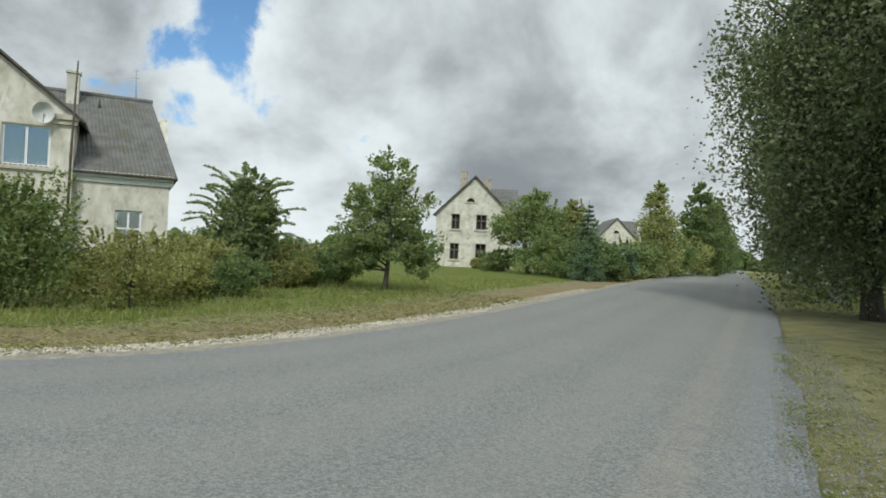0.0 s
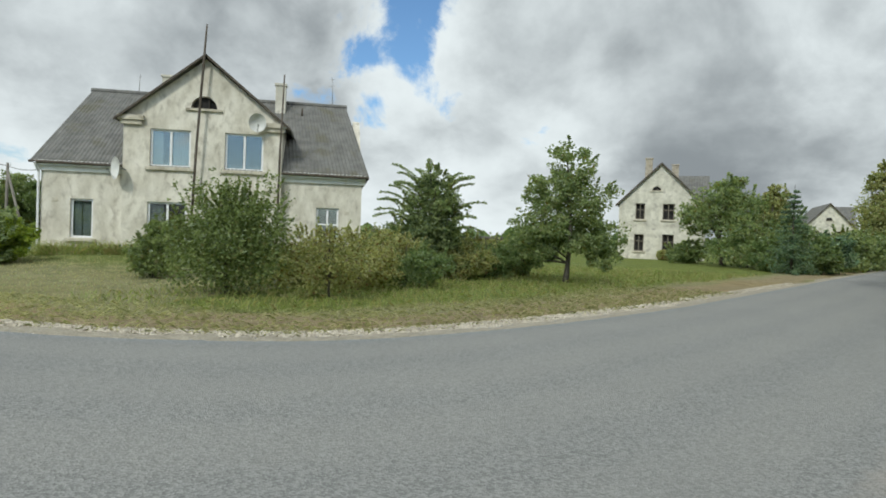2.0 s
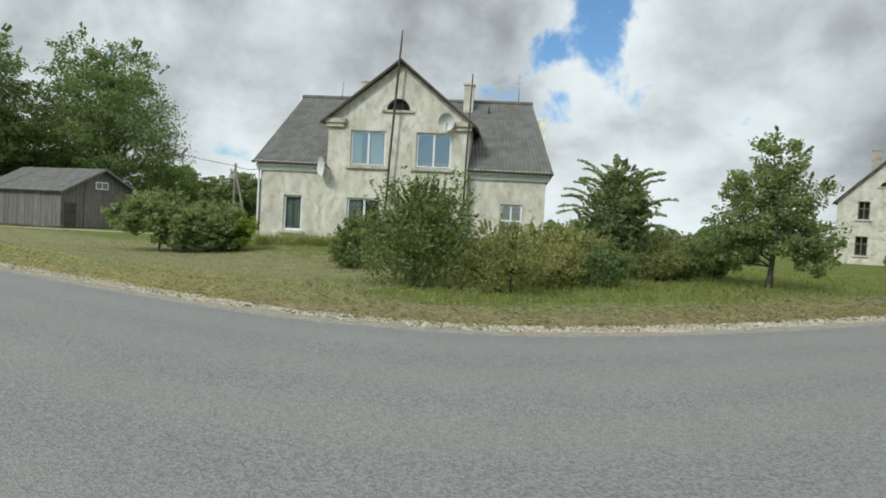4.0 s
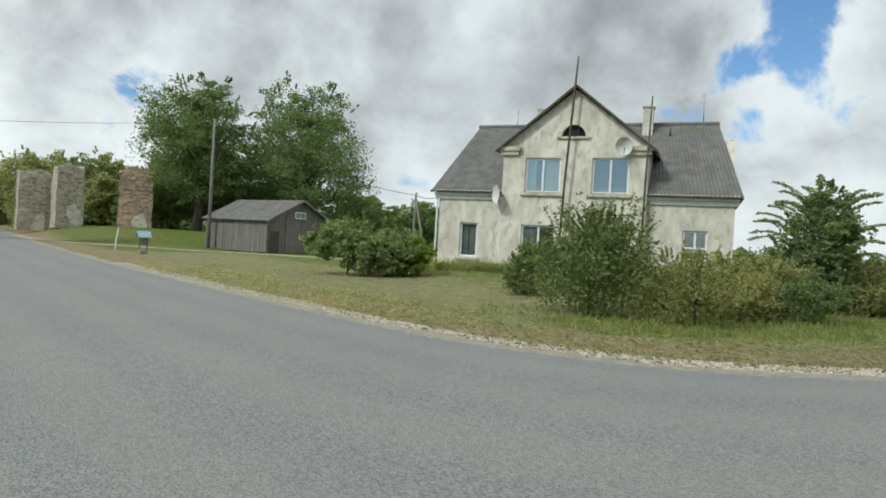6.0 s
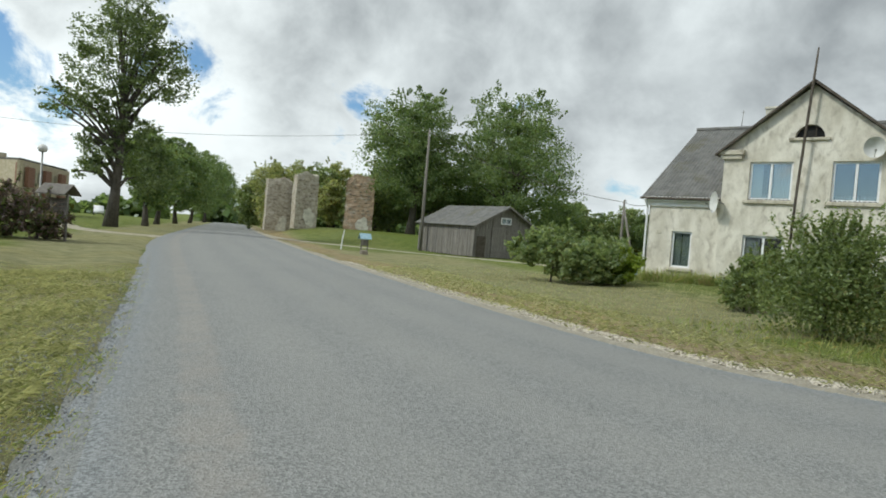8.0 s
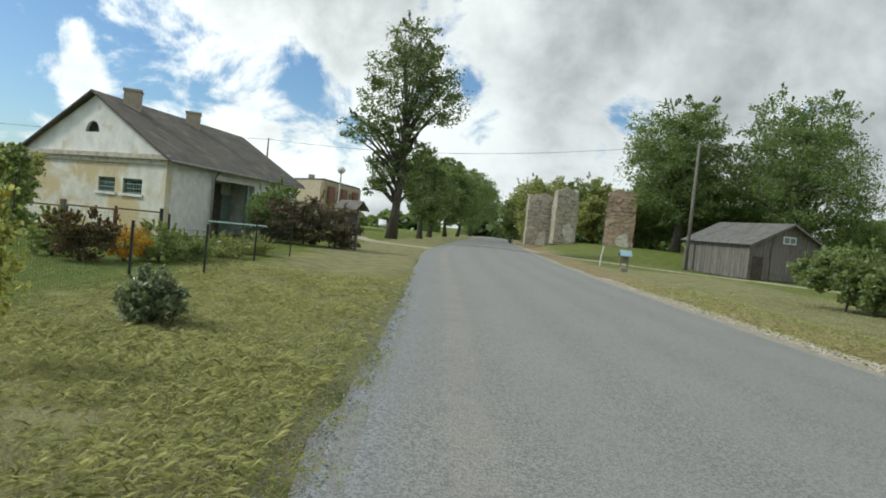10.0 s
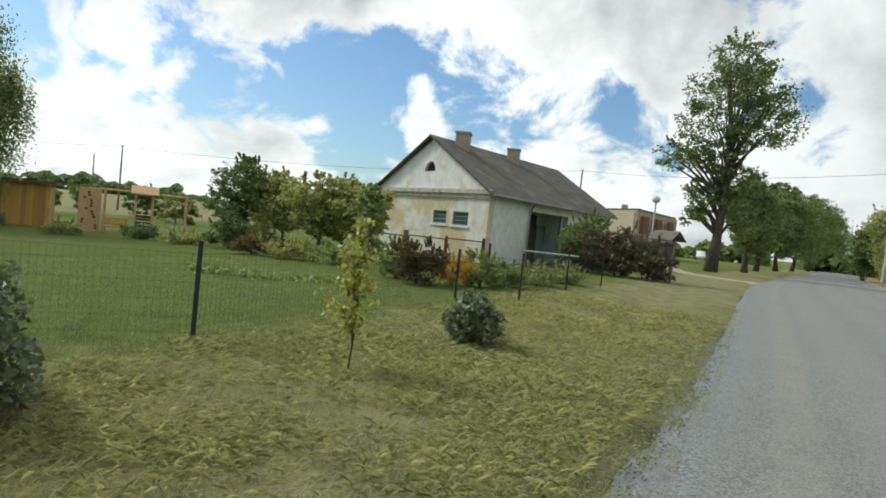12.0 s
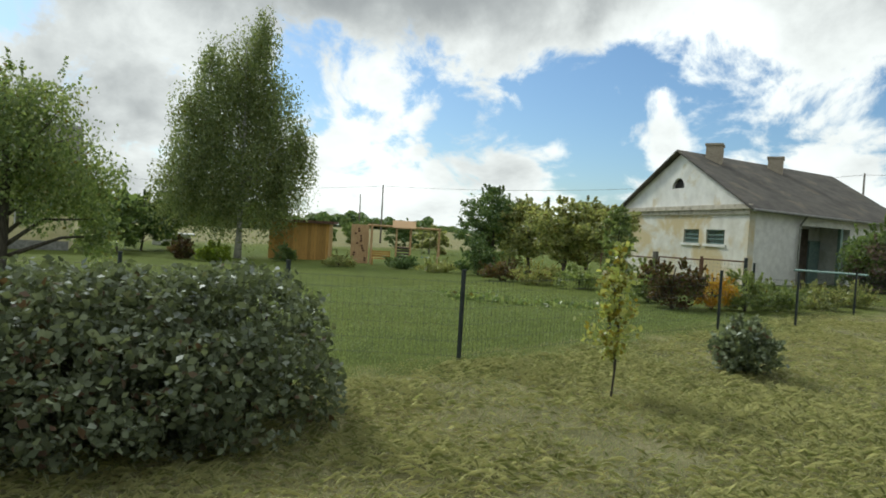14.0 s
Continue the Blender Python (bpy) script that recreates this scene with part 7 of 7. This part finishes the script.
def build_hedge():
    rng = np.random.default_rng(310)
    c, e = np.array([-1.3, -5.35]), np.array([-0.96, 0.28])
    nrm = np.array([0.28, 0.96])
    z0 = 0.0
    root = empty("hedge", Matrix.Translation((c[0], c[1], z0)), "broad glossy dark green clipped hedge beside the verge", "hedge")
    lobes = []
    for i, t in enumerate(np.linspace(-3.6, 1.15, 11)):
        for dep in (-0.45, 0.15):
            p = e * t + nrm * (dep + rng.uniform(-0.08, 0.08))
            hh = 0.56 + rng.uniform(-0.03, 0.05)
            lobes.append((p[0], p[1], hh, 0.72, 0.62, 0.55))
        p = e * t + nrm * (0.62 + rng.uniform(-0.1, 0.1))
        lobes.append((p[0], p[1], 0.34 + rng.uniform(-0.05, 0.08), 0.66, 0.56, 0.46))
    pts, _ = crown_points(rng, lobes, 84000, 0.10, 0.86, 10)
    pts = pts[(pts[:, 2] > 0.03)]
    v, f = leaf_quads(rng, pts, 0.07, 0.35, 0.1, 0.68)
    cr = new("foliage", mesh_np("foliage", v, f, leaf_hedge))
    cr.parent = root
    for t in np.linspace(-3.6, 1.4, 16):
        p = e * t + nrm * rng.uniform(-0.5, 0.3)
        bm = bmesh.new()
        for k in range(3):
            q = p + rng.normal(0, 0.25, 2)
            tube(bm, [(p[0], p[1], -0.05), ((p[0] + q[0]) / 2, (p[1] + q[1]) / 2, 0.4), (q[0], q[1], 0.85)], [0.02, 0.014, 0.006], 5)
        part("stem", bm, bark, root)


build_hedge()

# ---------------------------------------------------------------- grass, hay, stones and far woods
blade_green = leaf_material("grass_blades", (0.27, 0.295, 0.175), (0.42, 0.445, 0.29), (0.54, 0.47, 0.32), 0.3, 0.45, 0.05)
blade_lush = leaf_material("lush_blades", (0.22, 0.27, 0.10), (0.42, 0.47, 0.21), (0.50, 0.44, 0.26), 0.34, 0.5, 0.05)
blade_straw = leaf_material("hay", (0.47, 0.46, 0.35), (0.70, 0.675, 0.54), (0.38, 0.40, 0.24), 0.25, 0.5, 0.05)


def value_noise(P, size, seed):
    """Smooth random values from 0 to 1 over the plan, with features about size metres across."""
    g = np.random.default_rng(seed).uniform(0, 1, (64, 64))
    q = P / size
    i = np.floor(q).astype(int)
    f = q - i
    f = f * f * (3 - 2 * f)
    a, b = g[i[:, 0] % 64, i[:, 1] % 64], g[(i[:, 0] + 1) % 64, i[:, 1] % 64]
    c, d = g[i[:, 0] % 64, (i[:, 1] + 1) % 64], g[(i[:, 0] + 1) % 64, (i[:, 1] + 1) % 64]
    return (a * (1 - f[:, 0]) + b * f[:, 0]) * (1 - f[:, 1]) + (c * (1 - f[:, 0]) + d * f[:, 0]) * f[:, 1]


def lumps(P):
    """Uneven heaps of mown grass: above zero on a heap."""
    v = 0.5 * value_noise(P, 0.75, 1) + 0.3 * value_noise(P, 0.33, 2) + 0.2 * value_noise(P, 0.16, 3)
    return (v - 0.46) * 4.5


def blades(name, P, length, width, lean, mat, label, seed, lie=0.0, heap=0.0):
    """Many single grass blades as thin triangles; lean tips them over, lie lays them flat."""
    rng = np.random.default_rng(seed)
    n = len(P)
    a = 5.0 * value_noise(P, 0.8, seed) + rng.normal(0, 1.8, n)
    L = length * rng.uniform(0.45, 1.3, n)
    t = np.clip(np.abs(rng.normal(lean, 0.3, n)), 0, 1.45)
    d = np.stack([np.cos(a) * np.sin(t), np.sin(a) * np.sin(t), np.cos(t)], 1)
    side = np.stack([-np.sin(a), np.cos(a), np.zeros(n)], 1) * (width * rng.uniform(0.6, 1.3, n))[:, None]
    df, dn = signed_distance(FAR_EDGE, P), -signed_distance(NEAR_EDGE, P)
    z = height(P[:, 0], P[:, 1]) * np.clip(np.maximum(df, dn) / 4.0, 0, 1) + rng.uniform(0, 0.02, n) * lie + heap * np.clip(lumps(P), 0, 1)
    b = np.column_stack([P, z])
    mid = b + d * (L * 0.55)[:, None]
    tip = b + d * L[:, None] - np.array([0, 0, 1]) * (L * 0.28 * np.sin(t))[:, None]
    V = np.stack([b - side * 0.5, b + side * 0.5, mid + side * 0.4, tip, mid - side * 0.4], 1).reshape(-1, 3)
    F = np.arange(5 * n).reshape(n, 5)
    return tagged(new(name, mesh_np(name, V, F, mat)), label, "grass", kind="stuff")


def scatter(rng, n, x0, x1, y0, y1, clump=0.0):
    P = np.stack([rng.uniform(x0, x1, n), rng.uniform(y0, y1, n)], 1)
    if clump:
        k = max(1, n // 14)
        c = np.stack([rng.uniform(x0, x1, k), rng.uniform(y0, y1, k)], 1)
        P = c[rng.integers(0, k, n)] + rng.normal(0, clump, (n, 2))
    return P


def beside(line, n, lo, hi, x0, x1, y0, y1, rng, power=1.0):
    sel = line[(line[:, 0] > x0) & (line[:, 0] < x1) & (line[:, 1] > y0) & (line[:, 1] < y1)]
    k = rng.integers(0, len(sel) - 1, n)
    t = rng.uniform(0, 1, (n, 1))
    d = sel[k + 1] - sel[k]
    p = sel[k] + d * t
    d = d / np.linalg.norm(d, axis=1)[:, None]
    o = lo + (hi - lo) * rng.uniform(0, 1, (n, 1)) ** power
    return p + np.stack([-d[:, 1], d[:, 0]], 1) * o


def keep_out(P, lo_far, lo_near):
    df, dn = signed_distance(FAR_EDGE, P), -signed_distance(NEAR_EDGE, P)
    return P[((df > lo_far) & (df > 0)) | ((dn > lo_near) & (dn > 0))]


rng = np.random.default_rng(400)
# near verge: short growth and the cut grass lying on it
near = keep_out(np.concatenate([scatter(rng, 60000, -9, 3, -6.2, -0.3), scatter(rng, 50000, -20, -6, -5.8, 0.4), scatter(rng, 26000, 1.0, 9, -2, 13)]), 9, 0.12)
near = near[(near[:, 1] > -5.9) | (near[:, 0] > 0)]
blades("verge_grass", near, 0.045, 0.0022, 0.75, blade_green, "short mown grass of the near verge", 401, heap=0.03)
cut = keep_out(np.concatenate([scatter(rng, 68000, -8, 3, -5.4, -0.3), scatter(rng, 30000, -18, -6, -5.2, 0.0), scatter(rng, 5000, 1.0, 9, -2, 13, 0.2)]), 9, 0.3)
cut = cut[(cut[:, 1] > -5.5) | (cut[:, 0] > 0)]
cut = cut[lumps(cut) + rng.normal(0, 0.6, len(cut)) > -0.1]
blades("cut_hay", cut, 0.13, 0.0018, 1.2, blade_straw, "pale cut grass lying in heaps in the verge", 402, lie=1.0, heap=0.045)
far_cut = keep_out(scatter(rng, 110000, -26, 6, 7, 24, 0.3), 0.35, 99)
d = signed_distance(FAR_EDGE, far_cut)
far_cut = far_cut[d < 3.6]
blades("cut_hay", far_cut[::2], 0.16, 0.0045, 1.2, blade_straw, "brown cut grass along the road edge", 403, lie=1.0)
mid = keep_out(scatter(rng, 60000, -30, 12, 8, 40), 1.0, 99)
d = signed_distance(FAR_EDGE, mid)
tall = mid[(d > 3.2) & (d < 13) & (mid[:, 0] > -11)]
blades("tall_grass", tall, 0.26, 0.012, 0.55, blade_lush, "uncut green grass between the bushes", 404)
low = mid[(mid[:, 0] < -9) & (d < 14)]
blades("verge_grass", low, 0.10, 0.013, 0.7, blade_green, "mown grass in front of the house", 405)
lawn = scatter(rng, 42000, -16, -1, -15, -5.6)
blades("lawn_grass", lawn, 0.05, 0.007, 0.5, leaf_mid, "close-cut green lawn of the garden", 406)
tuft = keep_out(scatter(rng, 14000, -12, 2.5, -5.2, -0.9, 0.10), 9, 0.8)
blades("grass_tufts", tuft[tuft[:, 1] > -5.4], 0.10, 0.0022, 0.55, blade_green, "taller green tufts left in the mown verge", 409, heap=0.03)
spill = beside(NEAR_EDGE, 16000, -0.55, 0.22, -22, 8, -2, 16, rng, 0.7)
spill = spill[value_noise(spill, 0.45, 7) + rng.normal(0, 0.1, len(spill)) > 0.5]
blades("grass_tufts", spill, 0.085, 0.0026, 0.7, blade_lush, "ragged grass creeping over the gravel of the road edge", 410)
# weeds along the foot of the house front
w = np.array([hp(u, y, 0)[:2] for u, y in zip(rng.uniform(HL, HR, 5000), -0.4 - np.abs(rng.normal(0, 0.35, 5000)))])
blades("weeds", w, 0.6, 0.02, 0.3, blade_lush, "tall weeds along the foot of the house", 407)
east = keep_out(scatter(rng, 30000, 5, 34, 24, 66), 99, 0.6)
east = east[-signed_distance(NEAR_EDGE, east) < 5]
blades("tall_grass", east, 0.22, 0.02, 0.6, blade_lush, "grass under the roadside trees", 408)


def pebbles(name, P, size, mat, label, seed, z=0.0):
    """Small angular stones, eight faces each."""
    rng = np.random.default_rng(seed)
    n = len(P)
    base = np.array([(1, 0, 0), (0, 1, 0), (-1, 0, 0), (0, -1, 0), (0, 0, 0.7), (0, 0, -0.7)], float)
    s = size * rng.uniform(0.4, 1.3, (n, 1, 1)) ** 1.4
    V = base[None] * s * rng.uniform(0.6, 1.3, (n, 6, 1))
    a = rng.uniform(0, 6.28, n)
    c, si = np.cos(a)[:, None], np.sin(a)[:, None]
    V = np.stack([V[..., 0] * c - V[..., 1] * si, V[..., 0] * si + V[..., 1] * c, V[..., 2]], 2)
    V += np.column_stack([P, np.full(n, z)])[:, None, :]
    f = np.array([(0, 1, 4), (1, 2, 4), (2, 3, 4), (3, 0, 4), (1, 0, 5), (2, 1, 5), (3, 2, 5), (0, 3, 5)])
    F = (f[None] + 6 * np.arange(n)[:, None, None]).reshape(-1, 3)
    return tagged(new(name, mesh_np(name, V.reshape(-1, 3), F, mat)), label, "gravel", kind="stuff")


stone_pale = material("pale_stones", (0.40, 0.355, 0.28), (0.70, 0.64, 0.53), 5, 0.95, 0.2, 30, 0.4, per="island")
stone_grey = material("grey_chippings", (0.20, 0.21, 0.22), (0.40, 0.41, 0.42), 5, 0.95, 0.2, 30, 0.4, per="island")
pebbles("pale_stones", beside(FAR_EDGE, 30000, -0.3, 0.75, -30, 8, 5, 40, rng), 0.024, stone_pale, "loose pale stones along the road edge", 501, 0.02)
pebbles("grey_chippings", beside(NEAR_EDGE, 15000, 0.6, -0.75, -16, 8, -2, 16, rng), 0.011, stone_grey, "loose grey chippings along the road edge", 502, 0.03)
pebbles("grey_chippings", beside(FAR_EDGE, 7000, -0.9, 0.1, -22, 6, 5, 30, rng), 0.018, stone_grey, "loose grey chippings along the road edge", 503, 0.03)


def far_woods(az0, az1, d, h, n, mat, label, seed):
    """A distant belt of trees as one object."""
    rng = np.random.default_rng(seed)
    az = np.radians(rng.uniform(az0, az1, n))
    crest = h * (0.72 + 0.18 * np.sin(az * 41 + seed) + 0.14 * np.sin(az * 113 + 2 * seed) + 0.08 * np.sin(az * 317))
    dd = d * (1 + rng.normal(0, 0.02, n))
    z = crest * rng.uniform(0, 1, n) ** 0.7
    P = np.column_stack([np.sin(az) * dd, np.cos(az) * dd, z - 0.8])
    v, f = leaf_quads(rng, P, h * 0.34, 0.2, 0, 0.8)
    return tagged(new("far_woods", mesh_np("far_woods", v, f, mat)), label, "woods", kind="stuff")


far_woods(-150, -136.8, 420, 9.5, 9000, leaf_dark, "dark belt of woods beyond the fields", 601)
far_woods(-138, -118, 620, 6, 8000, leaf_dark, "low distant belt of woods", 602)
far_woods(-176, -150, 160, 7.5, 8000, leaf_oak, "trees beyond the garden", 603)
far_woods(-26, 8, 150, 5.0, 9000, leaf_oak, "green growth beyond the houses", 604)
far_woods(-58, -44, 130, 6.5, 5000, leaf_oak, "trees beyond the house", 605)
far_woods(8, 24, 190, 5.5, 5000, leaf_oak, "trees beyond the empty houses", 606)
far_woods(-110, -88, 170, 5.5, 7000, leaf_oak, "trees beyond the workshop", 607)
far_woods(24.2, 60, 210, 8, 9000, leaf_oak, "trees beyond the roadside row", 608)
far_woods(-86, -62, 180, 7, 7000, leaf_oak, "trees beyond the ruin", 609)
strip = smooth_line([polar(-134.5, 16.5), polar(-129, 15.3), polar(-122.5, 15.6)], 0.3)
k = rng.integers(0, len(strip), 2600)
P = np.column_stack([strip[k] + rng.normal(0, 0.22, (2600, 2)), np.abs(rng.normal(0.1, 0.07, 2600)) - 0.18])
v, f = leaf_quads(rng, P, 0.13, 0.6, 0, 0.8)
tagged(new("strawberry_row", mesh_np("strawberry_row", v, f, leaf_mid)), "row of low leafy plants along the lawn", "plants", kind="stuff")
